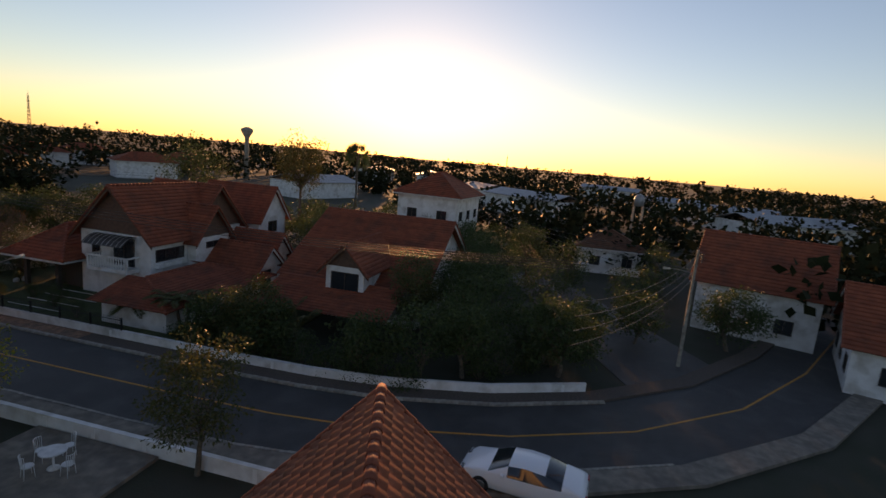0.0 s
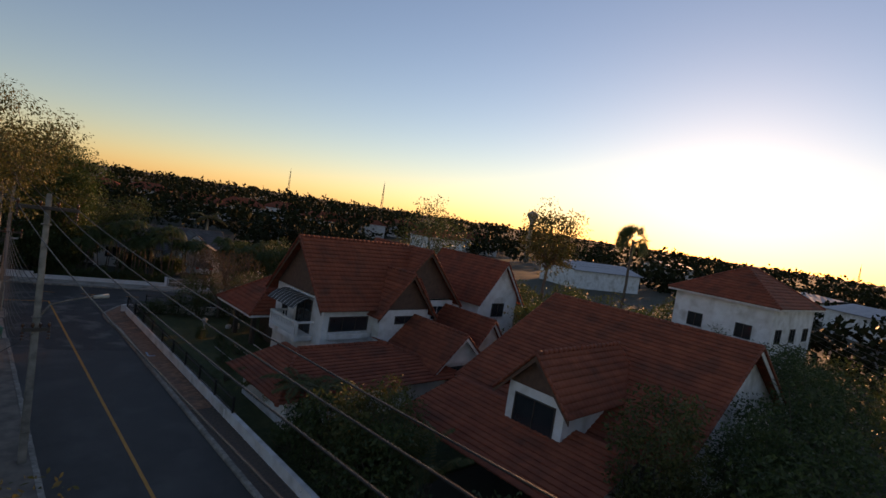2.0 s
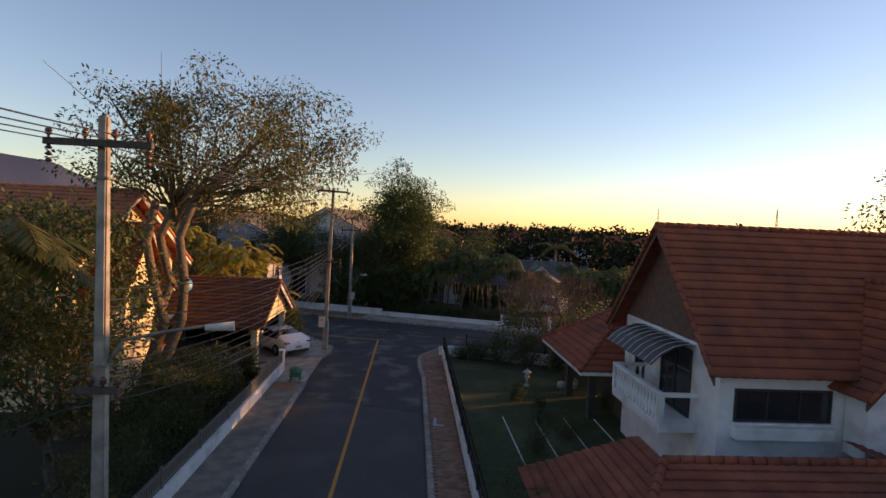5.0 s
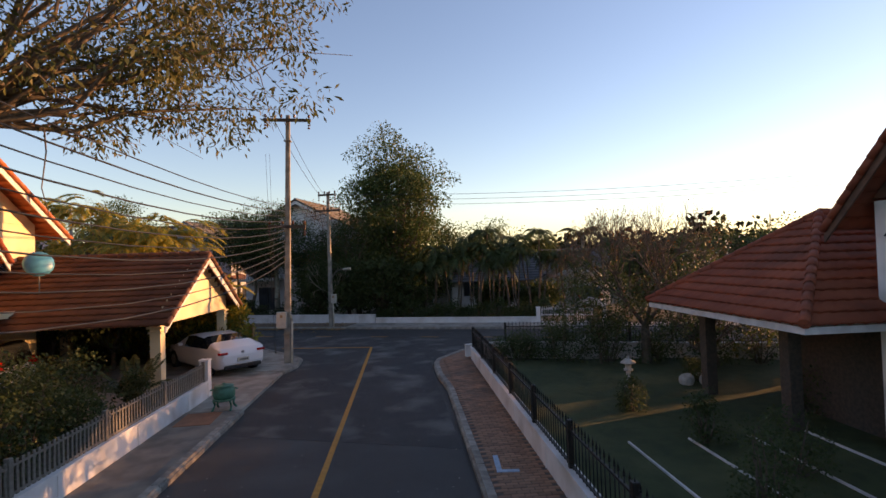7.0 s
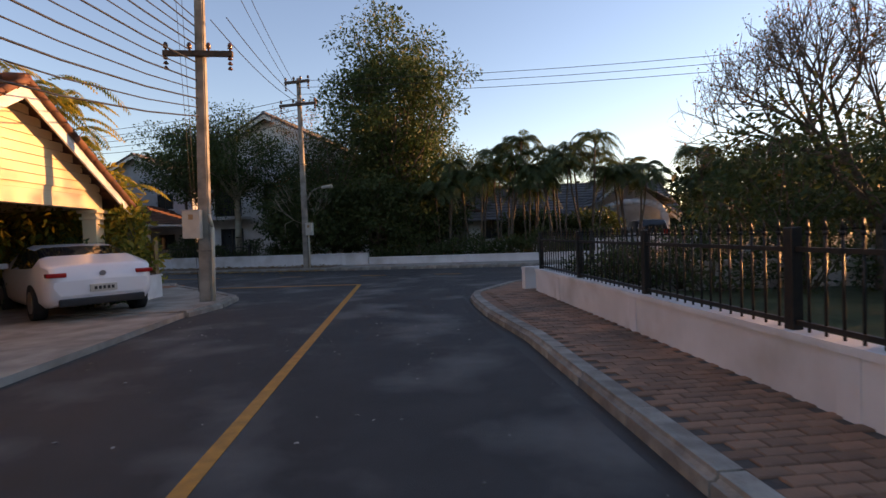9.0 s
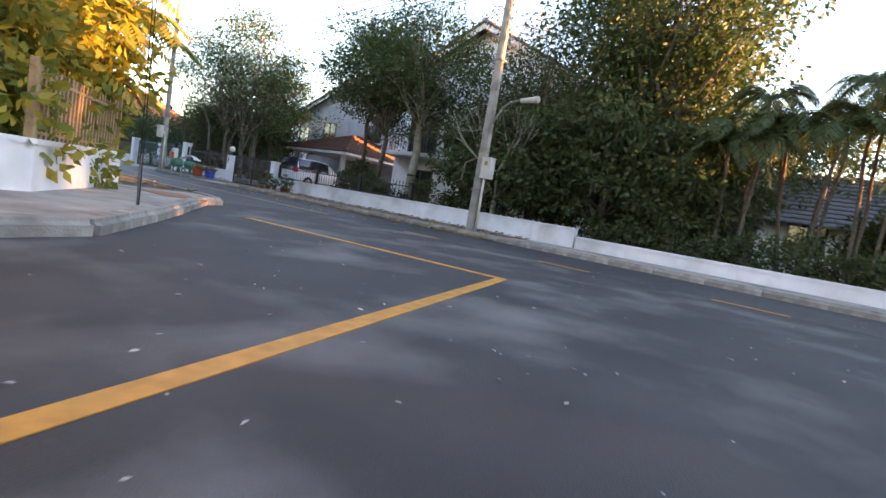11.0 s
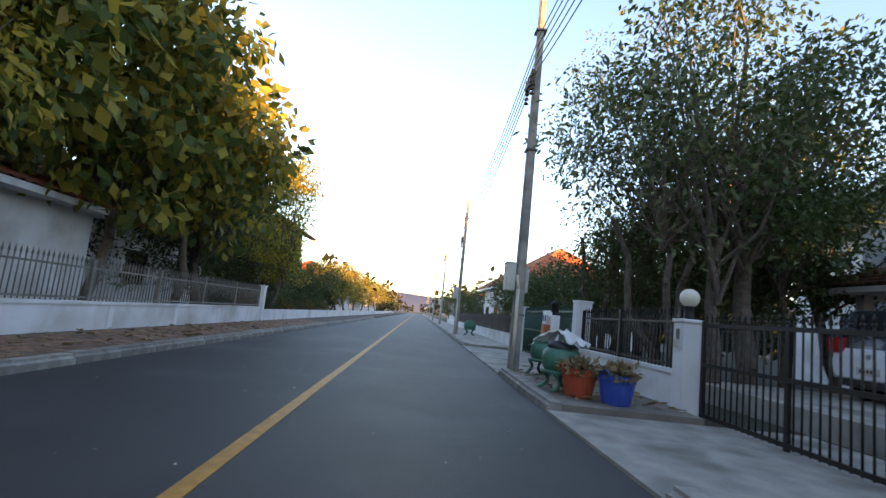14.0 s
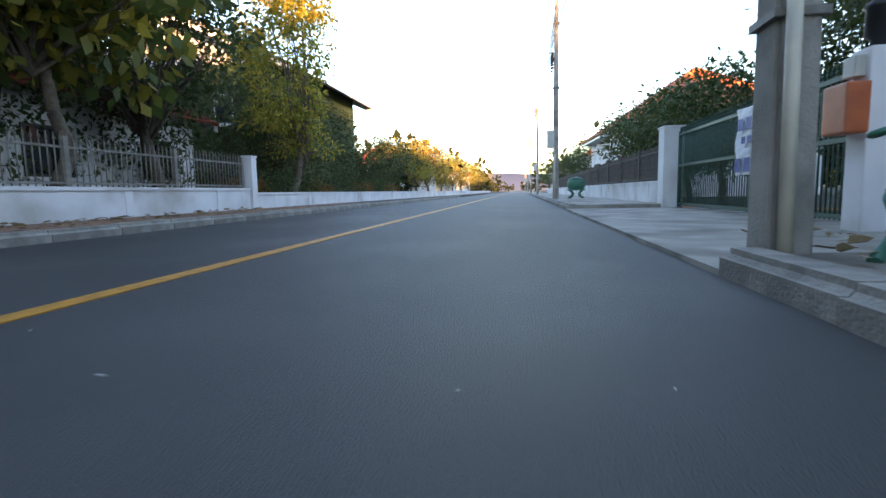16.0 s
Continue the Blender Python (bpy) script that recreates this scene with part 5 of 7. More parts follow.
window(ch, face("e", -22.5, -12.0, -14.5, -4.7, 7.6, 3.4), 1.5, 1.5, True, 2)
window(ch, face("s", -22.5, -12.0, -14.5, -4.7, 6.5, 3.4), 1.6, 1.4, True, 2)
bm = B()
box(bm, -12.0, -10.2, -14.8, -4.4, 2.75, 2.95, 0.02)
part("balcony_slab", bm, CREAM, ch)
bm = B()
box(bm, -10.35, -10.2, -14.8, -12.9, 3.55, 3.65)
part("handrail", bm, CREAM, ch)
for k in range(8):
    o = new("baluster", BALUSTER)
    o.parent = ch
    o.location = (-10.28, -14.7 + k * 0.24, 2.9)
dish = thing("satellite_dish", ta(-10.05, -7.4, 3.9), "blue satellite dish on a pole above the carport", "satellite dish")
bm = B()
lathe(bm, [(0.02, 0.1), (0.2, 0.06), (0.36, 0.0), (0.42, -0.06), (0.41, -0.08), (0.3, -0.02), (0.02, 0.07)], 24)
o = part("reflector", bm, DISHBLUE, dish)
o.matrix_basis = pose(0, 0, 0.5, 0, 75, -50)
bm = B()
rod(bm, (0, 0, -0.9), (0, 0, 0.5), 0.025, 0.025, 8)
part("mast", bm, GREYIRON, dish)
for i, (x, y, rx, hh, mt) in enumerate(((-5.9, -12.5, 0.8, 1.5, LEAF_DARK), (-6.2, -14.6, 1.1, 1.9, LEAF_DARK), (-5.9, -17.5, 0.9, 1.4, LEAF), (-5.8, -10.0, 0.5, 1.3, LEAF_OLIVE), (-6.1, -20.5, 1.0, 1.7, LEAF_DARK), (-5.7, -3.4, 0.9, 1.5, LEAF), (-6.8, -2.6, 1.1, 1.7, LEAF), (-8.0, -16.5, 1.0, 1.5, LEAF_DARK), (-5.9, -23.0, 0.9, 2.2, LEAF_OLIVE))):
    shrub(ta(x, y), "leafy green shrub behind the low white wall", rx, rx * 0.9, hh, mt, 90 + i, 0.1, 34, 55, group="shrubs behind the wall")
for i, (x, y, h) in enumerate(((-6.4, -13.4, 2.0), (-6.6, -16.0, 2.2), (-6.5, -18.6, 2.0), (-7.6, -12.0, 2.1), (-8.4, -14.6, 2.4), (-7.4, -10.4, 1.8))):
    shrub(ta(x, y), "dense dark bush behind the low white wall", 1.1, 1.0, h, LEAF_DARK, 490 + i, 0.1, 40, 60, group="shrubs behind the wall")
palm(ta(-6.0, -9.6), "spiky leaved plant beside the carport post", 1, 0.5, 14, 1.1, 9, LEAF_OLIVE, 0.25, 1.3, 0.6, "yucca_plant", 0.08)

# ---- cars ----
def car(m, label, L=4.9, W=1.88, H=1.43, suv=False, name="car"):
    root = thing(name, m, label, "car")
    hw = W / 2
    if suv:
        st = [(0, 0.45, 0.85, 0.85, 0.80), (0.1, 0.3, 1.0, 1.0, 0.90), (0.22, 0.27, 1.06, 1.66, 0.95), (0.35, 0.25, 1.07, 1.76, 0.97), (1.6, 0.25, 1.06, 1.8, 1.0), (2.6, 0.25, 1.04, 1.74, 1.0), (3.45, 0.25, 1.02, 1.1, 0.99), (4.3, 0.27, 0.96, 1.0, 0.95), (4.65, 0.33, 0.8, 0.84, 0.85), (4.75, 0.45, 0.6, 0.62, 0.75)]
    else:
        st = [(0, 0.48, 0.72, 0.74, 0.82), (0.08, 0.32, 0.95, 0.98, 0.90), (0.35, 0.26, 1.0, 1.04, 0.96), (0.9, 0.22, 0.99, 1.2, 0.99), (1.55, 0.2, 0.97, 1.37, 1.0), (2.3, 0.2, 0.95, 1.43, 1.0), (2.95, 0.2, 0.94, 1.36, 1.0), (3.7, 0.2, 0.92, 0.98, 0.99), (4.5, 0.24, 0.82, 0.86, 0.93), (4.85, 0.34, 0.62, 0.65, 0.82), (4.92, 0.45, 0.56, 0.58, 0.72)]
    rings = []
    bm, gm = B(), B()
    for x, zb, zt, zr, k in st:
        cab = max(0.0, min(1.0, (zr - zt) / 0.3))
        w = hw * k
        rw = w * (1 - 0.24 * cab)
        half = [(w * 0.86, zb), (w * 0.97, zb + 0.12), (w, (zb + zt) / 2 + 0.05), (w * 0.975, zt), (rw + (w * 0.975 - rw) * 0.12, zr - 0.05 * cab - 0.005), (rw * 0.86, zr), (0, zr + 0.012)]
        rings.append([(x, y, z) for y, z in half] + [(x, -y, z) for y, z in half[-2::-1]])
    for i in range(len(rings) - 1):
        a, b = rings[i], rings[i + 1]
        ca, cb = st[i][3] - st[i][2], st[i + 1][3] - st[i + 1][2]
        for j in range(len(a) - 1):
            top = j in (4, 5, 6, 7)
            side = j in (3, 8)
            glass = (side and ca > 0.12 and cb > 0.12) or (top and abs(st[i][3] - st[i + 1][3]) > 0.1 and max(ca, cb) > 0.3)
            t = gm if glass else bm
            f = t.faces.new([t.verts.new(v) for v in (a[j], b[j], b[j + 1], a[j + 1])])
            f.smooth = True
        f = bm.faces.new([bm.verts.new(v) for v in (a[0], a[-1], b[-1], b[0])])
    for rr in (rings[0], rings[-1]):
        bm.faces.new([bm.verts.new(v) for v in rr])
    for t in (bm, gm):
        bmesh.ops.remove_doubles(t, verts=t.verts, dist=0.002)
        bmesh.ops.recalc_face_normals(t, faces=t.faces)
    part("body", bm, CARWHITE, root)
    part("window_glass", gm, WINDOW, root, "dark tinted car glass")
    wr = 0.36 if suv else 0.34
    for x in (0.95, L - 0.95):
        for sg in (-1, 1):
            bm = B()
            rod(bm, (x, sg * (hw - 0.2), wr), (x, sg * (hw + 0.015), wr), wr, wr, 24)
            wh = part("wheel", bm, TYRE, root, "black tyre")
            bm = B()
            rod(bm, (x, sg * (hw - 0.02), wr), (x, sg * (hw + 0.025), wr), wr * 0.66, wr * 0.6, 20)
            part("rim", bm, RIM, wh)
    for sg in (-1, 1):
        bm = B()
        box(bm, -0.01, 0.2, sg * hw * 0.76 - 0.15, sg * hw * 0.76 + 0.15, 0.82 if not suv else 0.9, 0.9 if not suv else 1.2, 0.02)
        part("tail_lamp", bm, TAIL, root, "red rear lamp")
        bm = B()
        box(bm, L * 0.62, L * 0.62 + 0.14, sg * (hw + 0.08) - 0.09, sg * (hw + 0.08) + 0.09, 0.95, 1.07, 0.03)
        part("mirror", bm, CARWHITE, root)
        bm = B()
        box(bm, L - 0.35, L - 0.06, sg * hw * 0.66 - 0.2, sg * hw * 0.66 + 0.2, 0.62, 0.74, 0.03)
        part("headlight", bm, WINDOW, root)
    bm = B()
    box(bm, -0.02, 0.1, -0.7, 0.7, 0.28, 0.42, 0.03)
    part("bumper_trim", bm, PLASTIC_D, root)
    bm = B()
    box(bm, -0.03, 0.02, -0.22, 0.22, 0.52, 0.66, 0.005)
    pl = part("plate", bm, BOXMETAL, root, "small pale plate with dark bars")
    for k in range(5):
        bm = B()
        box(bm, -0.034, -0.03, -0.17 + k * 0.07, -0.125 + k * 0.07, 0.56, 0.62)
        part("plate_bar", bm, PLASTIC_D, pl)
    bm = B()
    rod(bm, (-0.01, 0, 0.86), (0.03, 0, 0.86), 0.05, 0.05, 16)
    part("badge", bm, RIM, root)
    return root


car(ta(-4.33, -5.4, 0.1, 134), "white coupe sedan parked nose-in on the driveway")
car(ta(-11.0, -7.0, 0.1, 178), "silver white hatchback parked inside the carport", suv=True)
bm = B()
box(bm, -19.5, -12.6, 7.0, 15.0, -0.1, 0.3)
solid("driveway_pad", bm, CONCRETE, Matrix(), "raised concrete drive behind the iron fence", "driveway", kind="structure")
car(tw(-17.7, 9.7, 0.3, 96), "white estate car parked behind the iron fence", suv=True)
car(ta(-1.5, -53.4, 0.01, 84), "white car parked on the street below the roof")
car(tw(17.2, 12.5, 0.02, 95), "dark-windowed car parked in a drive under an arch", suv=True)

# ---- bins, baskets and bags ----
def tyre_bin(m, label, lid=True):
    r = thing("tyre_bin", m, label, "bin", "recycled tyre bins")
    bm = B()
    lathe(bm, [(0.2, 0.33), (0.3, 0.36), (0.345, 0.45), (0.35, 0.56), (0.33, 0.68), (0.26, 0.75), (0.24, 0.75), (0.3, 0.66), (0.31, 0.5), (0.2, 0.4)], 28)
    part("drum", bm, BINGREEN, r, "green painted tyre drum")
    bm = B()
    lathe(bm, [(0.33, 0.3), (0.35, 0.3), (0.35, 0.36), (0.33, 0.36)], 28)
    part("ring", bm, BINGREEN, r)
    for k in range(4):
        a = k * math.pi / 2 + 0.6
        bm = B()
        pts = []
        for i in range(9):
            f = i / 8
            rad = 0.36 - 0.1 * math.sin(math.pi * f) + 0.05 * f
            aa = a + 0.35 * math.sin(math.pi * f) * (1 if k % 2 else -1)
            pts.append((rad * math.cos(aa), rad * math.sin(aa), 0.32 * (1 - f)))
        tube(bm, pts, 0.035, 8)
        part("leg", bm, BINGREEN, r)
    for sg in (-1, 1):
        bm = B()
        tube(bm, [(sg * 0.33, -0.06, 0.66), (sg * 0.41, -0.06, 0.635), (sg * 0.425, -0.03, 0.63), (sg * 0.425, 0.03, 0.63), (sg * 0.41, 0.06, 0.635), (sg * 0.33, 0.06, 0.66)], 0.015, 6)
        part("handle", bm, BINGREEN, r)
    if lid:
        bm = B()
        lathe(bm, [(0.31, 0.745), (0.31, 0.765), (0.16, 0.8), (0.05, 0.82), (0.04, 0.85), (0.01, 0.855)], 28)
        part("lid", bm, BINGREEN, r)
    else:
        bm = B()
        lathe(bm, [(0.24, 0.7), (0.28, 0.78), (0.2, 0.84), (0.05, 0.86)], 16)
        for v in bm.verts:
            v.co += Vector((noise.noise(v.co * 9) * 0.05, noise.noise(v.co * 9 + Vector((5, 0, 0))) * 0.05, noise.noise(v.co * 7) * 0.04))
        part("liner", bm, PLASTIC_D, r, "black plastic bin liner")
    return r


def basket(m, label, material):
    r = thing("basket", m, label, "basket", "plastic baskets of leaves")
    bm = B()
    n = 48
    prof = [(0.2, 0.0), (0.215, 0.06), (0.24, 0.2), (0.262, 0.33), (0.285, 0.36), (0.29, 0.44), (0.3, 0.45), (0.275, 0.45), (0.265, 0.36), (0.22, 0.2), (0.18, 0.03)]
    rings = []
    for rr, z in prof:
        rings.append([bm.verts.new(((rr + (0.007 if i % 2 else 0) * (z < 0.35)) * math.cos(2 * math.pi * i / n), (rr + (0.007 if i % 2 else 0) * (z < 0.35)) * math.sin(2 * math.pi * i / n), z)) for i in range(n)])
    for a, b in zip(rings, rings[1:]):
        for i in range(n):
            bm.faces.new((a[i], a[(i + 1) % n], b[(i + 1) % n], b[i]))
    bm.faces.new(rings[0][::-1])
    bm.faces.new(rings[-1])
    part("tub", bm, material, r)
    for sg in (-1, 1):
        bm = B()
        tube(bm, [(0.1 * math.cos(math.pi * i / 8), sg * 0.292, 0.42 + 0.09 * math.sin(math.pi * i / 8)) for i in range(9)], 0.014, 6)
        part("handle", bm, material, r)
    leaf_cloud("dry_leaves", [(0.12 * math.cos(i), 0.12 * math.sin(i), 0.44 + 0.05 * (i % 2)) for i in range(7)], LEAF_DRY, 60, 0.2, 0.13, 0.1, r, np.random.default_rng(7), 0.5, 0.45)
    return r


tyre_bin(tw(-16.5, 3.55, 0.12, 20, 0.88), "green painted recycled tyre bin with an open top", False)
tyre_bin(tw(-18.7, 3.85, 0.12, 50, 0.88), "green painted recycled tyre bin with a lid")
tyre_bin(ta(-3.45, -10.0, 0.12, 10, 0.85), "green tyre bin on the footpath beside the wall")
tyre_bin(tw(-37.2, 4.2, 0.12), "green tyre bin far along the footpath")
basket(tw(-15.98, 3.68, 0.12, 0, 0.92), "orange-red plastic basket heaped with dry leaves", RED_PL)
basket(tw(-15.6, 4.1, 0.12, 30, 0.92), "blue plastic basket heaped with dry leaves", BLUE_PL)
bm = B()
bmesh.ops.create_grid(bm, x_segments=24, y_segments=14, size=0.5)
for v in bm.verts:
    x, y = v.co.x, v.co.y
    v.co = Vector((x * 0.9, y * 0.42 * (0.6 + 0.8 * abs(x)), 0.12 * math.cos(x * 3) + 0.09 * noise.noise(Vector((x * 5, y * 6, 1))) - 0.12 * abs(x)))
ob = solid("sack", bm, SACK, tw(-16.62, 3.55, 0.93, 25), "white woven sack thrown over the bin", "sack")
sm = ob.modifiers.new("thick", "SOLIDIFY")
sm.thickness = 0.02
# letter box on its post
lb = thing("letter_box", tw(-20.3, 4.4, 0.12), "orange metal letter box on a white post", "letter box")
bm = B()
box(bm, -0.11, 0.11, -0.11, 0.11, 0, 1.25, 0.015)
part("post", bm, WHITEWALL, lb)
bm = B()
box(bm, -0.14, 0.14, -0.26, -0.11, 0.68, 1.02, 0.015)
part("box", bm, ORANGEBOX, lb)
bm = B()
box(bm, -0.07, 0.07, -0.18, -0.11, 1.06, 1.2, 0.01)
part("meter", bm, BOXMETAL, lb)
bm = B()
lathe(bm, [(0.06, 1.25), (0.05, 1.3), (0.09, 1.33), (0.09, 1.5), (0.11, 1.52), (0.03, 1.6)], 12)
part("lamp", bm, PLASTIC_D, lb, "dark post lantern")


def pot_plant(m, label, s, seed, mt=None):
    r = thing("pot_plant", m, label, "pot plant", "potted plants by the wall")
    bm = B()
    lathe(bm, [(0.1 * s, 0), (0.14 * s, 0.2 * s), (0.16 * s, 0.2 * s), (0.16 * s, 0.24 * s), (0.12 * s, 0.24 * s), (0.1 * s, 0.18 * s)], 18)
    part("pot", bm, TERRA, r)
    leaf_cloud("leaves", [(0, 0, 0.3 * s + 0.08 * k) for k in range(4)], mt or LEAF, 26, 0.2 * s, 0.16 * s, 0.0, r, np.random.default_rng(seed), 0.35, 1.0)
    return r


for i, (x, s) in enumerate(((-11.45, 0.95), (-10.85, 0.75), (-10.3, 0.9), (-9.8, 0.85), (-11.3, 0.62))):
    pot_plant(tw(x, 4.75 - (0.45 if i == 4 else 0.1 * (i % 2)), 0.12), "terracotta pot with a leafy green plant", s, i + 3, LEAF_OLIVE if i == 0 else LEAF)

# white round table and chairs on the left terrace
tb = thing("garden_table", ta(-6.6, -34.2, 0.1), "white round garden table on a terrace", "table")
bm = B()
lathe(bm, [(0.42, 0.68), (0.45, 0.69), (0.45, 0.72), (0.42, 0.73)], 28)
part("tabletop", bm, FRAME_W, tb)
bm = B()
lathe(bm, [(0.22, 0), (0.2, 0.04), (0.04, 0.08), (0.04, 0.68)], 14)
part("pedestal", bm, FRAME_W, tb)


def garden_chair(m):
    r = thing("garden_chair", m, "white metal garden chair beside the round table", "chair", "chairs round the garden table")
    bm = B()
    lathe(bm, [(0.2, 0.42), (0.21, 0.45), (0.2, 0.46)], 18)
    part("seat", bm, FRAME_W, r)
    for sx in (-0.14, 0.14):
        for sy in (-0.14, 0.14):
            bm = B()
            rod(bm, (sx * 1.2, sy * 1.2, 0), (sx, sy, 0.42), 0.014, 0.014, 6)
            part("leg", bm, FRAME_W, r)
    for i in range(7):
        a = -0.9 + 0.3 * i
        bm = B()
        rod(bm, (0.19 * math.sin(a), 0.19 * math.cos(a), 0.45), (0.22 * math.sin(a), 0.24 * math.cos(a), 0.87), 0.011, 0.011, 5)
        part("back_bar", bm, FRAME_W, r)
    bm = B()
    tube(bm, [(0.22 * math.sin(-0.95 + 0.19 * i), 0.24 * math.cos(-0.95 + 0.19 * i), 0.88) for i in range(11)], 0.014, 6)
    part("top_rail", bm, FRAME_W, r)
    return r


gc = garden_chair(ta(-5.8, -34.0, 0.1, 250))
for x, y, a in ((-7.3, -33.9, 70), (-6.7, -35.0, 180), (-6.4, -33.4, 10)):
    copy_thing(gc, ta(x, y, 0.1, a))
bm = B()
poly(bm, [(-9.5, -37), (-4.65, -37), (-4.65, -31), (-9.5, -31)], -0.1, 0.1)
solid("terrace", bm, CONCRETE_DARK, MA, "paved terrace beside the street wall", "terrace", kind="structure")

# marks on the footpaths
bm = B()
box(bm, 0, 0.1, 0, 0.8, 0.12, 0.134)
box(bm, 0.1, 0.42, 0, 0.1, 0.12, 0.134)
solid("painted_mark", bm, BLUEPAINT, ta(3.27, -15.42, 0.012, -4), "pale blue painted L mark on the brick footpath", "road marking", kind="structure")
for x, y, w, d, m in ((-3.8, -10.9, 0.9, 1.1, MA), (0.1, -4.3, 1.0, 0.7, Matrix())):
    bm = B()
    box(bm, -w / 2, w / 2, -d / 2, d / 2, 0.1, 0.131)
    solid("repair_patch", bm, REDPATCH, m @ pose(x, y, 0, 0, 0, 3), "orange red repaired patch on the concrete footpath", "pavement patch", kind="structure")


# ---- houses across and along the streets ----
dh = thing("dormer_house", MA, "red tiled house with a white framed dormer window", "house")
block(dh, 15.0, 30.0, -41.5, -31.0, -0.1, 3.2)
gable_roof(dh, 15.0, 30.0, -41.5, -31.0, 3.2, 7.3, "y", TILE, over=0.7, gable=WHITEWALL)
block(dh, 12.5, 17.0, -38.2, -35.3, 2.2, 4.55)
gable_roof(dh, 12.5, 18.5, -38.2, -35.3, 4.6, 6.15, "x", TILE, over=0.5, gable=BROWNCLAD)
window(dh, pose(12.498, -36.75, 2.75, 0, 0, -90), 2.1, 1.4, True, 2)
bm = B()
tile_slope(bm, (9.6, -31.2, 1.9), (9.6, -41.0, 1.9), (13.6, -41.0, 3.2), (13.6, -31.2, 3.2))
part("porch_roof", bm, TILE, dh)
simple_house(ta(47, -34.5, 0, -5), "white two-storey house with a red hipped roof", 10, 8, 8.0, 10.8, "hip", storeys=2)
simple_house(ta(52, -57, 0, 5), "small white bungalow with a brown hipped roof", 9, 8, 3.2, 5.4, "hip", tile=TILE_BROWN)
simple_house(ta(31, -69, 0, -20), "white house with a steep red tiled gable", 10, 9, 4.6, 8.2, "gable", axis="y")
simple_house(ta(20, -76, 0, -20), "red tiled house beside the lane", 10, 9, 3.4, 6.5, "gable", axis="y")
fg = thing("tiled_house", pose(10.85, -52.3, 0, 0, 0, 35.5), "house with a red tiled gable roof under the flight path", "house")
block(fg, -9.5, -0.8, -3.2, 3.2, -0.1, 4.6, CREAM)
gable_roof(fg, -9.5, -0.8, -3.2, 3.2, 4.6, 7.75, "x", TILE, over=0.8, gable=CREAM)
window(fg, face("e", -9.5, -0.8, -3.2, 3.2, 3.2, 2.6), 1.6, 1.4, True, 2)

# behind the far wall of the cross street
simple_house(tw(12.0, 20.5, 0, 8), "dark tiled bungalow with a long ridge behind palms", 13, 8, 2.5, 4.6, "gable", tile=TILE_GREY, axis="x")
simple_house(tw(15.6, 17.6, 0, 8), "white gabled garden house with a dark roof", 5, 5, 2.4, 4.6, "gable", tile=TILE_GREY, axis="y", wins=False)
simple_house(tw(2.0, 20.5, 0, 4), "dim bungalow behind dense trees", 8, 8, 2.8, 5.2, "hip", wall=GREYWALL, tile=TILE_BROWN)
arch = thing("carport_arch", tw(16.3, 14.0, 0, 6), "white arched carport beside the bungalow", "carport")
bm = B()
for x in (-1.8, 1.8):
    box(bm, x - 0.18, x + 0.18, -0.18, 0.18, 0, 2.2)
for k in range(10):
    a0, a1 = math.pi * k / 10, math.pi * (k + 1) / 10
    rod(bm, (1.8 * math.cos(a0), 0, 2.2 + 0.7 * math.sin(a0)), (1.8 * math.cos(a1), 0, 2.2 + 0.7 * math.sin(a1)), 0.18, 0.18, 8)
part("arch_frame", bm, WHITEWALL, arch)
bm = B()
tile_slope(bm, (-2.4, -0.5, 2.7), (-2.4, 4.5, 2.7), (0, 4.5, 4.0), (0, -0.5, 4.0))
tile_slope(bm, (2.4, 4.5, 2.7), (2.4, -0.5, 2.7), (0, -0.5, 4.0), (0, 4.5, 4.0))
part("roof", bm, TILE_GREY, arch)
wh = thing("white_villa", tw(-5.9, 15.8, 0, 2), "white two-storey villa with red porch roof behind trees", "house")
block(wh, -5, 5, -4, 4, -0.1, 6.8)
gable_roof(wh, -5, 5, -4, 4, 6.8, 9.4, "y", TILE_GREY, over=0.7, gable=WHITEWALL)
bm = B()
tile_slope(bm, (1.4, -6.6, 2.2), (5.8, -6.6, 2.2), (5.8, -4.0, 3.3), (1.4, -4.0, 3.3))
part("porch_roof", bm, TILE, wh)
for x in (1.7, 3.5, 5.4):
    bm = B()
    box(bm, x - 0.15, x + 0.15, -6.4, -6.1, 0, 2.25)
    part("porch_post", bm, WHITEWALL, wh)
for u, z in ((5, 3.8), (8, 3.8)):
    window(wh, face("s", -5, 5, -4, 4, u, z), 1.2, 1.3, True, 2)
for u, z in ((3, 3.8), (5.5, 3.8)):
    window(wh, face("e", -5, 5, -4, 4, u, z), 1.1, 1.3, True, 2)
sh = thing("car_shelter", tw(-18.6, 15.4, 0.0, 0), "open car shelter with brown tiled roof on posts", "car shelter")
hip_roof(sh, -2.9, 2.9, -3.0, 3.4, 2.9, 4.3, TILE_BROWN, over=0.5)
for x in (-2.4, 2.4):
    for y in (-2.8, 3.2):
        bm = B()
        box(bm, x - 0.13, x + 0.13, y - 0.13, y + 0.13, -0.05, 2.76, 0.015)
        part("post", bm, GREYWALL, sh)
vb = new("balcony")
vb.parent = wh
bm = B()
box(bm, -5.0, -1.6, -5.2, -4.0, 2.85, 3.05, 0.02)
part("slab", bm, WHITEWALL, vb)
bm = B()
box(bm, -5.0, -1.6, -5.2, -5.15, 3.85, 3.9)
part("handrail", bm, IRON, vb)
for k in range(18):
    bm = B()
    rod(bm, (-4.95 + k * 0.19, -5.175, 3.05), (-4.95 + k * 0.19, -5.175, 3.86), 0.012, 0.012, 6)
    part("bar", bm, IRON, vb)
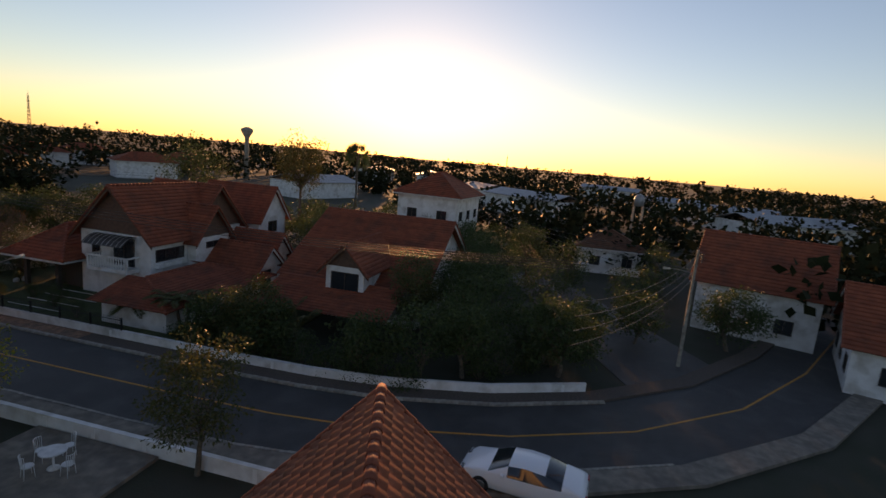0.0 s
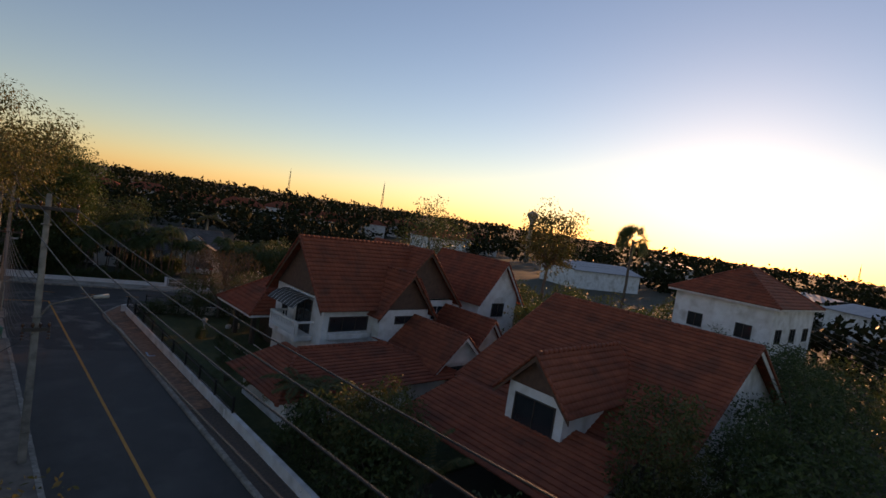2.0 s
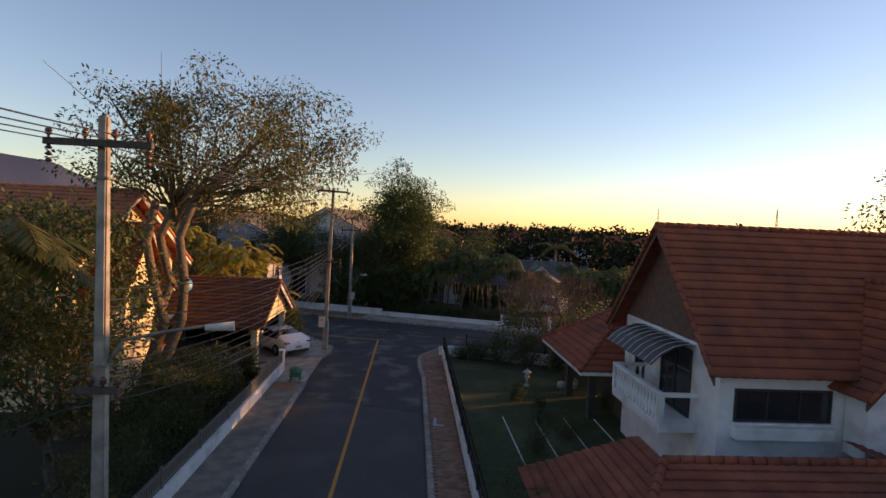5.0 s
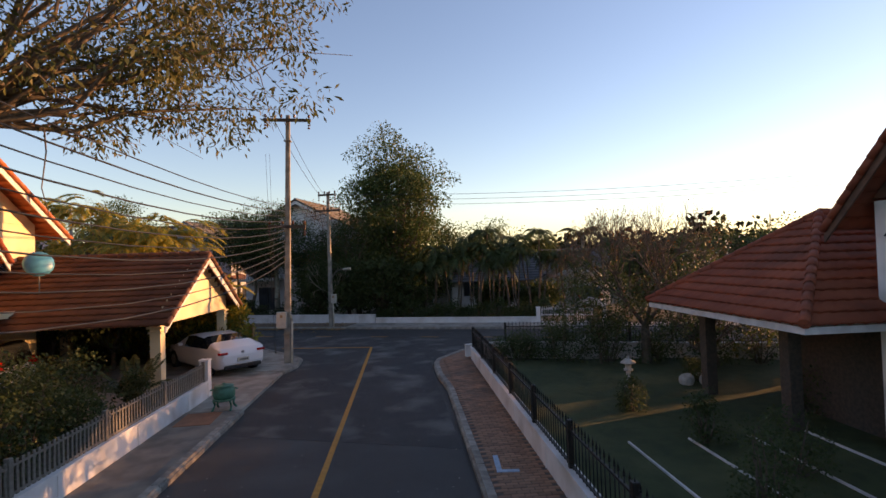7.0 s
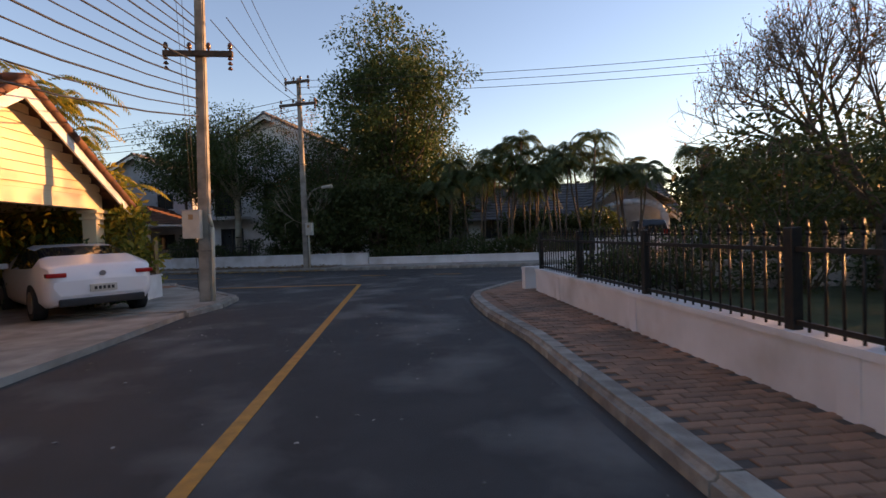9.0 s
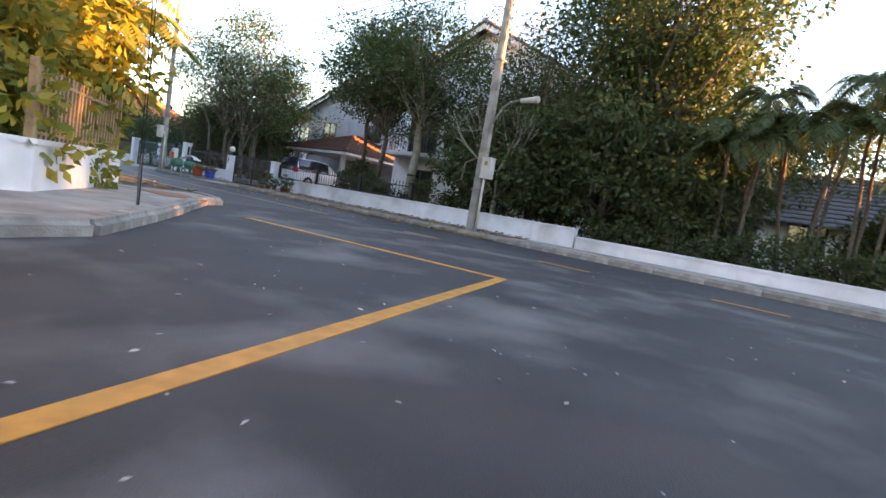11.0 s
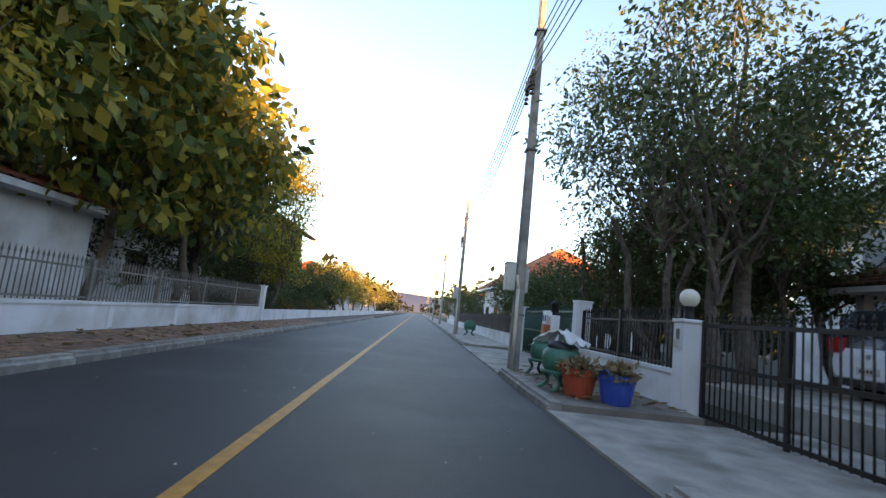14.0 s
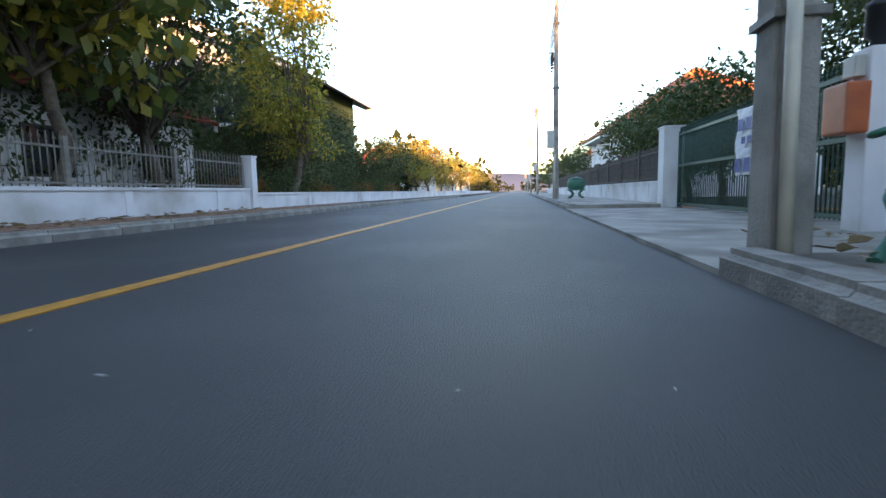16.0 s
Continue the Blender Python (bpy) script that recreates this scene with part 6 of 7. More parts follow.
window(wh, face("s", -5, 5, -4, 4, 1.8, 3.1), 1.9, 2.2, True, 3, False)
window(wh, face("s", -5, 5, -4, 4, 2.0, 0.4), 1.6, 1.9, True, 2)
simple_house(tw(-26, 22, 0, 0), "pale two-storey house behind trees", 9, 8, 6.2, 8.8, "gable", tile=TILE_BROWN, storeys=2)
simple_house(tw(-50, 12, 0, 2), "house with an orange red tiled roof behind shrubs", 12, 9, 3.8, 7.2, "hip", tile=TILE_ORANGE)
for i, x in enumerate((-72, -92, -112, -135)):
    simple_house(tw(x, 13 + i % 2, 0, 2 * i), "distant house with a red tiled roof", 11, 9, 3.6, 6.2, "hip", tile=(TILE_ORANGE, TILE)[i % 2], wins=False, group="distant houses")
simple_house(tw(-27.0, -13.5, 0, 0), "pale house with red roof behind the iron fence", 11, 9, 3.2, 5.4, "gable", axis="x")
simple_house(tw(-19.5, -8.6, 0, 0), "plain white garden building behind the fence", 3.6, 3.0, 2.8, 3.4, "hip", wins=False)
simple_house(tw(-11.5, -15.5, 0, 4), "white house with red tiled roof behind trees", 11, 9, 3.2, 6.0, "gable", axis="x")
gh = thing("ivy_house", tw(-42.5, -12.4, 0, 0), "tall dark house walled with green ivy", "house")
block(gh, -5, 5, -4.2, 4.2, -0.1, 6.2, LEAF_DARK)
gable_roof(gh, -5, 5, -4.2, 4.2, 6.2, 8.2, "x", TILE_GREY, over=0.9, gable=GREYWALL)
window(gh, face("n", -5, 5, -4.2, 4.2, 4.0, 3.6), 0.7, 1.5, False, 1)
window(gh, face("e", -5, 5, -4.2, 4.2, 5.8, 3.6), 0.9, 1.3, False, 1)
leaf_cloud("ivy", [(5.1, -4 + 0.5 * i, 0.5 + 0.5 * j) for i in range(17) for j in range(11)] + [(-4.5 + 0.5 * i, 4.3, 0.5 + 0.5 * j) for i in range(19) for j in range(10)], LEAF_DARK, 34, 0.33, 0.12, 0.5, gh, np.random.default_rng(4), 0.8, 1.0)
for i, x in enumerate((-75, -98, -125)):
    simple_house(tw(x, -13, 0, 3 * i), "distant house with a red tiled roof", 11, 9, 3.4, 6.0, "hip", tile=TILE, wins=False, group="distant houses")

# ---- trees ----
make_tree("large spreading feathery tree arching over the street", ta(-9.3, -11.9), 15.0, 6.4, 7.4, 140, 165, 0.2, LEAF_OLIVE, 101, 0.27, spread=1.2, stems=3, droop=0.7, twigs=2, aspect=0.34, shell=0.45, lean=(3.0, 0.8))
make_tree("tall dense tree with grey green crown behind the wall", tw(3.5, 9.4), 13.8, 3.9, 2.2, 270, 150, 0.2, LEAF, 102, 0.3, spread=1.1, shell=0.4)
make_tree("dark leafy tree over the white wall", tw(0.8, 8.2), 8.0, 3.2, 2.0, 80, 162, 0.140, LEAF_DARK, 103, 0.2)
make_tree("half bare tree with rusty autumn leaves", tw(-2.6, 9.5), 9.5, 3.0, 2.5, 60, 46, 0.119, LEAF_RUST, 104, 0.18, spread=0.7, twigs=3)
make_tree("dark dense tree shading the villa", tw(-7.0, 6.9), 8.0, 2.4, 3.0, 80, 162, 0.133, LEAF_DARK, 105, 0.14)
make_tree("leafy street tree with a thick pale trunk", tw(-5.0, 6.9), 8.8, 2.9, 3.4, 95, 153, 0.140, LEAF, 106, 0.22, bark=PALEBARK)
make_tree("tall leafy tree beside the gate", tw(-19.8, 8.6), 10.2, 3.0, 2.4, 80, 110, 0.165, LEAF, 107, 0.24)
make_tree("slender light tree with grey green leaves", tw(-22.6, 6.5), 10.2, 2.1, 2.4, 60, 80, 0.115, LEAF_PALE, 108, 0.1, stems=3, twigs=1)
make_tree("airy leafy tree with slim stems hanging over the bins", tw(-19.6, 6.9), 8.6, 3.1, 2.8, 80, 42, 0.2, LEAF_PALE, 109, 0.1, stems=3, twigs=2, aspect=0.36, droop=0.5)
make_tree("dark leafy tree behind the gate", tw(-23.0, 10.8), 9.5, 3.3, 2.6, 90, 153, 0.140, LEAF_DARK, 110, 0.26)
make_tree("dark garden tree with drooping foliage", tw(-22.6, 7.4), 4.8, 2.3, 1.2, 70, 144, 0.112, LEAF_DARK, 111, 0.16)
for i, (x, y, h, r, mt) in enumerate(((-31.5, 7.6, 3.8, 2.0, LEAF), (-35.0, 7.8, 4.2, 2.2, LEAF_DARK), (-39, 8.0, 4.5, 2.3, LEAF), (-43.5, 7.8, 4.4, 2.2, LEAF_OLIVE), (-61, 8, 4.6, 2.4, LEAF), (-68, 8, 5, 2.6, LEAF_DARK), (-79, 8, 5, 2.6, LEAF_OLIVE), (-101, 8, 5, 3, LEAF), (-120, 8, 6, 3, LEAF))):
    make_tree("bushy green tree behind the roadside wall", tw(x, y), h, r, 0.7, 70, 60, 0.17, mt, 120 + i, 0.12, group="roadside trees")
for i, (x, y, h, r) in enumerate(((-1.4, -6.4, 3.6, 1.9), (-4.0, -6.3, 3.8, 1.9), (-0.6, -7.4, 4.6, 1.8), (-14.0, -6.6, 8.4, 2.6))):
    make_tree("broad-leaved tree with yellowing leaves over the fence", tw(x, y), h, r, 0.6, 90, 80, 0.2, LEAF_GOLD, 140 + i, 0.13, droop=0.8, aspect=0.4, group="golden trees over the fence")
for i, (x, y, h, r) in enumerate(((-16.6, -6.8, 9.0, 2.7), (-20.6, -6.5, 9.8, 2.9), (-24.8, -6.3, 9.2, 2.9))):
    make_tree("tall teak-like tree with very large leaves", tw(x, y), h, r, 2.4, 120, 42, 0.36, LEAF_TEAK, 150 + i, 0.15, droop=0.9, aspect=0.62, group="large-leaved trees")
make_tree("dark dense tree behind the iron fence", tw(-28.6, -7.4), 8.6, 2.7, 1.6, 90, 85, 0.2, LEAF_DARK, 155, 0.2)
make_tree("upright tree with golden sunlit leaves", tw(-33.4, -6.0), 8.8, 2.0, 1.4, 90, 110, 0.17, LEAF_GOLD, 156, 0.14)
for i, (x, y, h, r, mt) in enumerate(((-60, -7.5, 5.5, 2.6, LEAF_GOLD), (-66, -8, 5.5, 2.8, LEAF_RUST), (-73, -8, 6, 3, LEAF_GOLD), (-82, -8, 6, 3, LEAF_GOLD), (-92, -8, 6, 3.2, LEAF_OLIVE), (-104, -8, 6.5, 3.4, LEAF_GOLD), (-120, -8, 7, 3.6, LEAF_OLIVE), (-140, -8, 7, 4, LEAF_GOLD))):
    make_tree("roadside tree with golden sunlit crown", tw(x, y), h, r, 0.9, 70, 60, 0.2, mt, 160 + i, 0.14, group="golden roadside trees")
for i in range(10):
    shrub(tw(-30.5 - i * 1.9, -6.1), "clipped dark hedge behind the low wall", 1.1, 0.7, 1.0 + 0.3 * (i % 3), LEAF_DARK if i % 3 else LEAF_RUST, 180 + i, 0.09, 36, 50, group="hedge behind the low wall")
for i in range(12):
    shrub(tw(3.5 + i * 0.95, 6.1), "dark hedge plant behind the white wall", 0.7, 0.6, 1.0 + 0.25 * (i % 3), LEAF_DARK, 200 + i, 0.12, 30, 40, group="hedge behind the white wall")
for i, x in enumerate((6.4, 8.0, 9.4, 10.8, 12.2, 13.5)):
    palm(tw(x, 7.6 + 0.5 * (i % 2)), "clump of slender areca palms behind the wall", 5, 4.9 + 0.5 * (i % 3), 15, 1.45, 220 + i, LEAF_DARK, 0.36, 0.9, 1.3, stem_r=0.04)
for i, (x, y) in enumerate(((15.5, 8.6), (19.5, 9.0), (22.0, 7.6))):
    palm(tw(x, y), "areca palm clump beside the drive", 5, 5.0, 15, 1.45, 230 + i, LEAF_DARK, 0.36, 0.9, 1.3, stem_r=0.04)
palm(tw(17.0, 24.0), "pale leaning coconut palm beyond the drive", 1, 6.0, 14, 2.6, 236, LEAF_OLIVE, 0.6, 0.8, 0.8, "palm_tree", 0.14, PALEBARK)
palm(ta(-7.3, -24.0), "tall coconut palm beside the street pole", 1, 7.2, 16, 3.0, 237, LEAF_OLIVE, 0.7, 0.7, 0.85, "palm_tree", 0.16)
palm(ta(-9.0, -28.5), "coconut palm with drooping fronds", 1, 5.5, 14, 2.8, 238, LEAF_DARK, 0.7, 0.6, 0.85, "palm_tree", 0.16)
make_tree("yellow green tree beside the street pole", ta(-6.6, -29.6), 5.4, 1.9, 1.0, 60, 70, 0.14, LEAF_GOLD, 240, 0.1, stems=2)
make_tree("dark leafy tree beside the cream house", ta(-11.0, -20.0), 8.5, 3.6, 2.0, 90, 80, 0.2, LEAF_DARK, 241, 0.24)
make_tree("dark leafy tree in front of the cream house", ta(-10.2, -16.8), 9.4, 3.0, 2.0, 100, 80, 0.2, LEAF_DARK, 256, 0.22)
make_tree("low yellow green tree in front of the cream house", ta(-8.2, -20.2), 6.0, 2.0, 1.2, 70, 70, 0.17, LEAF_OLIVE, 257, 0.14)
make_tree("dark tree behind the street wall", ta(-12.5, -33.0), 8.0, 3.6, 2.0, 90, 80, 0.2, LEAF_DARK, 242, 0.24)
make_tree("dense conical tree beyond the cross street", tw(-19.3, 19.6), 9.4, 2.8, 1.0, 90, 80, 0.18, LEAF_DARK, 243, 0.2)
make_tree("leafy tree behind the carport", tw(-8.5, -9.4), 5.6, 2.2, 1.2, 60, 70, 0.17, LEAF_GOLD, 244, 0.15)
make_tree("leafy tree beyond the corner", tw(-27.5, 14.0), 8.0, 2.6, 1.2, 60, 70, 0.18, LEAF, 245, 0.15)
simple_house(ta(-18.6, 31, 0, -12), "grey two-storey house with arched balcony", 9, 8, 6.4, 8.6, "gable", wall=GREYWALL, tile=TILE_GREY, storeys=2, axis="y")
make_tree("tall tree with open crown against the sky", ta(38.5, -18.5), 14.2, 3.4, 7.0, 90, 60, 0.26, LEAF_OLIVE, 246, 0.22, twigs=1)
make_tree("dark dense garden tree behind the house", ta(31, -9), 13.0, 4.0, 1.6, 90, 70, 0.24, LEAF_DARK, 247, 0.24)
make_tree("dark garden tree behind the house", ta(27, -28), 6.0, 3.2, 1.0, 80, 70, 0.22, LEAF_DARK, 248, 0.2)
fan_palm(ta(60, -16.5), "tall fan palm against the evening sky", 11.8, 249, 2.2)
make_tree("broad dark tree in front of the dormer house", ta(6.7, -33.5), 4.4, 2.0, 0.9, 80, 70, 0.17, LEAF_OLIVE, 250, 0.14)
make_tree("dark leafy tree at the lane corner", ta(11.0, -52.0), 5.0, 2.6, 1.0, 90, 70, 0.2, LEAF_DARK, 251, 0.18)
make_tree("dark garden tree beside the drive", ta(8.2, -46.5), 4.4, 2.2, 1.0, 80, 70, 0.18, LEAF_DARK, 252, 0.16)
make_tree("dark garden tree by the lane", ta(22, -64.5), 5.0, 2.6, 1.0, 80, 70, 0.2, LEAF_DARK, 253, 0.18)
make_tree("dark tree beside the street", ta(-4.9, -39.0), 5.6, 1.9, 1.2, 60, 70, 0.16, LEAF_OLIVE, 254, 0.12)
bn = palm(ta(7.6, -35.3), "banana plant with broad upright leaves", 2, 1.6, 7, 1.6, 255, LEAF_OLIVE, 0.5, 1.5, 0.9, "banana_plant", 0.12)
for i, (x, y, h, r) in enumerate(((13.2, -41.6, 6.6, 1.9), (17.5, -44.0, 5.4, 2.2), (22.0, -44.6, 6.0, 2.6), (27.5, -45.0, 6.4, 2.8), (33.0, -42.0, 6.4, 2.8), (35.5, -36.5, 6.0, 2.6), (33.5, -31.0, 6.2, 2.4), (38.0, -47.5, 6.0, 2.8), (31.0, -26.0, 6.4, 2.6))):
    make_tree("leafy tree beside the red tiled house", ta(x, y), h, r, 0.9, 90, 80, 0.17, LEAF_OLIVE if i == 0 else LEAF_DARK, 520 + i, 0.14, group="trees round the tiled house")
for i in range(16):
    shrub(ta(5.6, -29.5 - i * 1.6) if i < 10 else ta(8.5 + (i - 10) * 1.4, -47.5 - (i - 10) * 1.2), "dark overgrown shrub behind the street wall", 1.1, 1.0, 1.3 + 0.4 * (i % 3), LEAF_DARK, 260 + i, 0.12, 30, 50, group="overgrown shrubs")

# last seven are added to block low sun from the road and villa
for i, (x, y, h, r) in enumerate(((5.0, 10.4, 5.6, 2.2), (10.5, 10.8, 2.6, 1.8), (13.5, 10.6, 2.4, 1.8), (-0.8, 11.0, 7.4, 2.8), (1.6, 12.0, 8.5, 3.2), (0.6, 6.9, 4.6, 1.9), (3.0, 7.2, 5.0, 2.0), (4.9, 7.4, 4.2, 1.7), (-1.8, 7.4, 4.4, 1.8), (20.5, 10.5, 5.0, 2.4), (24.0, 9.5, 5.5, 2.6), (4.6, 17.6, 8.0, 3.2), (3.2, 21.5, 8.5, 3.4), (8.5, 20.5, 8.0, 3.2), (28, 8.0, 6.0, 3.0), (33, 8.0, 6.2, 3.0), (24.5, 7.2, 5.6, 2.4), (38, 8, 6.2, 3.0))):
    make_tree("dense dark tree behind the wall, in a group with added sun blockers", tw(x, y), h, r, 0.5, 90, 80, 0.2, LEAF_DARK, 280 + i, 0.18, group="dense garden trees")
for i in range(15):
    make_tree("dark dense garden tree behind the fence", tw(-2.5 - 2.3 * i, -9.4 - 0.5 * (i % 2)), 4.2 + 0.7 * (i % 3), 1.9, 0.4, 45, 60, 0.17, LEAF_DARK, 320 + i, 0.12, group="dark trees behind the fence")
for i, (x, y, h, r) in enumerate(((-36.4, -7.6, 5.6, 1.8), (-50.5, -7.8, 4.6, 2.0), (-54, -7.8, 5.0, 2.1))):
    make_tree("dark dense tree beside the ivy house", tw(x, y), h, r, 0.5, 60, 60, 0.16, LEAF_DARK if i else LEAF_OLIVE, 340 + i, 0.12, group="dark trees beside the ivy house")
for i in range(6):
    shrub(tw(-1.5 - 1.1 * i, 6.4 + 0.3 * (i % 2)), "dark leafy shrub behind the iron fence", 0.7, 0.5, 1.0 + 0.3 * (i % 3), LEAF_DARK, 350 + i, 0.1, 36, 50, group="shrubs behind the iron fence")
for i, (x, y, h, r) in enumerate(((-2.6, 10.4, 6.5, 2.4), (-25.5, 9.5, 6.0, 2.4), (-28.5, 9.0, 5.0, 2.2))):
    make_tree("dense dark tree filling the villa garden", tw(x, y), h, r, 0.8, 80, 110, 0.15, LEAF_DARK, 360 + i, 0.16, group="villa garden trees")
for i, (x, y, h) in enumerate(((6.2, -31.0, 3.4), (6.0, -34.8, 3.6), (5.9, -41.0, 3.8), (7.2, -44.2, 4.6), (10.5, -46.2, 5.0), (14.0, -46.0, 5.6), (18.0, -47.0, 5.6), (12.5, -50.0, 4.4), (17.5, -53.5, 4.0), (20.0, -57.5, 4.4), (25.0, -50.0, 5.0), (34.0, -52.0, 5.5), (38.0, -40.0, 6.0), (28.0, -58.0, 5.0), (40.0, -62.0, 5.5), (24, -33, 5.5))):
    make_tree("dark garden tree between the tiled houses", ta(x, y), h, h * 0.5, 0.4, 60, 50, 0.2, LEAF_DARK, 370 + i, 0.12, group="trees between the houses")
for i, (x, y, h, r) in enumerate(((-2.6, -6.4, 6.4, 2.8), (-6.8, -6.3, 7.2, 3.0), (-11.0, -6.4, 7.8, 3.0))):
    feather_tree(tw(x, y), "feathery tree with drooping golden leaves over the fence", h, r, 1.2, 430, 1.4, LEAF_GOLD, 390 + i, group="feathery golden trees")
for i in range(10):
    if i != 6:
        shrub(tw(-1.6 - 1.0 * i, -5.3 - 0.02 * i - 0.1 * (i % 2)), "yellow green broad-leaved creeper hanging over the fence", 0.85, 0.75, 2.3 + 0.3 * (i % 3), LEAF_GOLD, 410 + i, 0.15, 34, 60, group="creepers over the fence")
shrub(tw(-6.6, -5.9), "round clipped grey green bush above the wall", 0.85, 0.8, 2.6, LEAF_OLIVE, 396, 0.06, 70, 80)
shrub(tw(-9.6, -6.2), "shrub with red young leaves behind the fence", 0.8, 0.7, 2.4, LEAF_RUST, 397, 0.12, 40, 50)
bare_tree(tw(-0.4, 6.3), "pale half bare tree with forked boughs", 5.0, 1.8, 1.2, 0.09, 398, 5, PALEBARK, LEAF, 3, 0.13)
for i, (x, y) in enumerate(((33, -25), (35, -17), (40, -14), (45, -10), (50, -15), (38, -9), (44, -17), (55, -11), (34, -22), (38, -27), (42, -24), (46, -27), (36, -31), (41, -33), (47, -21), (52, -24), (34, -38), (45, -39), (50, -42), (55, -46), (60, -24), (64, -30))):
    make_tree("low dark tree among the houses", ta(x, y), 4.4 + 0.6 * (i % 3), 2.8, 0.4, 60, 30, 0.28, LEAF_DARK, 430 + i, 0.14, group="low trees among the houses")
for i, (x, y, h) in enumerate(((1.6, -7.0, 2.3), (0.7, -6.4, 2.6), (-0.1, -5.9, 2.5), (-0.9, -5.6, 2.6))):
    shrub(tw(x, y), "yellow green broad-leaved creeper over the corner fence", 0.8, 0.7, h, LEAF_GOLD, 450 + i, 0.17, 32, 60, group="creepers over the fence")
make_tree("broad-leaved tree arching over the iron fence", tw(-8.8, 7.4), 8.6, 2.5, 4.0, 80, 100, 0.16, LEAF, 470, 0.11)
for i in range(3):
    shrub(tw(-7.6 - 0.8 * i, 7.2), "tall dark shrub in front of the villa", 0.6, 0.5, 1.6 + 0.5 * (i % 2), LEAF_DARK, 475 + i, 0.11, 36, 50, group="shrubs behind the iron fence")
for i, (x, y, h, r) in enumerate(((-19.0, 7.4, 11.6, 2.6), (-21.6, 11.0, 7.5, 2.2), (-22.5, 13.0, 7.6, 2.8))):
    make_tree("dense dark tree behind the iron gate", tw(x, y), h, r, 1.6, 46, 90, 0.17, LEAF, 500 + i, 0.16, group="dense trees behind the gate")
# water tank tower, masts and towers on the skyline
wt = thing("water_tower", ta(82, -64), "grey water tank on a tall frame", "water tower")
bm = B()
lathe(bm, [(0.9, 7.2), (0.95, 8.8), (0.5, 9.3), (0.1, 9.4)], 16)
part("tank", bm, METALROOF, wt)
for x, y in ((-0.8, -0.8), (0.8, -0.8), (0.8, 0.8), (-0.8, 0.8)):
    bm = B()
    box(bm, x - 0.1, x + 0.1, y - 0.1, y + 0.1, 0, 7.2)
    part("leg", bm, CONCRETE, wt)


def mast(m, label, h):
    r = thing("lattice_mast", m, label, "mast")
    bm = B()
    n = 12
    for k in range(n):
        a, b = 1 - k / n * 0.8, 1 - (k + 1) / n * 0.8
        w = h * 0.035
        z0, z1 = h * k / n, h * (k + 1) / n
        c0 = [(w * a * sx, w * a * sy, z0) for sx, sy in ((-1, -1), (1, -1), (1, 1), (-1, 1))]
        c1 = [(w * b * sx, w * b * sy, z1) for sx, sy in ((-1, -1), (1, -1), (1, 1), (-1, 1))]
        for i in range(4):
            rod(bm, c0[i], c1[i], h * 0.004, h * 0.004, 4)
            rod(bm, c0[i], c1[(i + 1) % 4], h * 0.0025, h * 0.0025, 4)
    part("lattice", bm, GREYIRON, r)
    bm = B()
    rod(bm, (0, 0, h), (0, 0, h * 1.1), h * 0.004, h * 0.002, 4)
    part("antenna", bm, GREYIRON, r)
    return r


def far_at(az, d):
    return tw(18 + d * math.sin(radians(az)), -44 + d * math.cos(radians(az)))


mast(far_at(8.4, 600), "thin lattice radio mast on the skyline", 36)
mast(far_at(18.6, 520), "thin lattice radio mast on the skyline", 34)
mast(far_at(66.0, 420), "thin radio mast beside low buildings", 20)
for az, d, h in ((36.2, 170, 17.5),):
    wtw = thing("mushroom_tower", far_at(az, d), "mushroom-shaped water tower behind trees", "water tower")
    bm = B()
    lathe(bm, [(0.9, 0), (0.7, h * 0.75), (0.8, h * 0.8), (2.0, h * 0.92), (2.0, h * 0.96), (0.6, h)], 16)
    part("tower", bm, CONCRETE, wtw)

# rows of far houses, sheds and woods up to the horizon
rngf = np.random.default_rng(77)
for k in range(11):
    az = -14 + k * 4.4
    d = 150 + 26 * (k % 3)
    simple_house(far_at(az, d) @ pose(0, 0, 0, 0, 0, -az * 0.6), "distant white row house with a red roof", 15, 9, 4.6, 7.0, "hip", tile=TILE, storeys=1, wins=k % 2 == 0, group="distant row houses")
for k in range(10):
    az = 44 + k * 7
    d = 120 + 40 * ((k * 3) % 4)
    b = thing("shed", far_at(az, d) @ pose(0, 0, 0, 0, 0, 17 * k), "distant low shed with a pale metal roof", "shed", "distant sheds")
    w, dd, h = 20 + 4 * (k % 3), 12, 4 + 0.7 * (k % 3)
    block(b, -w / 2, w / 2, -dd / 2, dd / 2, -0.1, h, WHITEWALL)
    bm = B()
    for s in (-1, 1):
        vs = [(-w / 2 - 0.5, s * (dd / 2 + 0.6), h), (w / 2 + 0.5, s * (dd / 2 + 0.6), h), (w / 2 + 0.5, 0, h + 1.6), (-w / 2 - 0.5, 0, h + 1.6)]
        lo = [bm.verts.new(v) for v in vs]
        hi = [bm.verts.new((v[0], v[1], v[2] + 0.12)) for v in vs]
        bm.faces.new(lo)
        bm.faces.new(hi)
        for i in range(4):
            bm.faces.new((lo[i], lo[(i + 1) % 4], hi[(i + 1) % 4], hi[i]))
    part("roof", bm, METALROOF, b)
simple_house(ta(-4, 48, 0, 10), "distant white house with a blue roof sheet", 10, 8, 4.5, 6.4, "gable", tile=BLUETARP, axis="y")


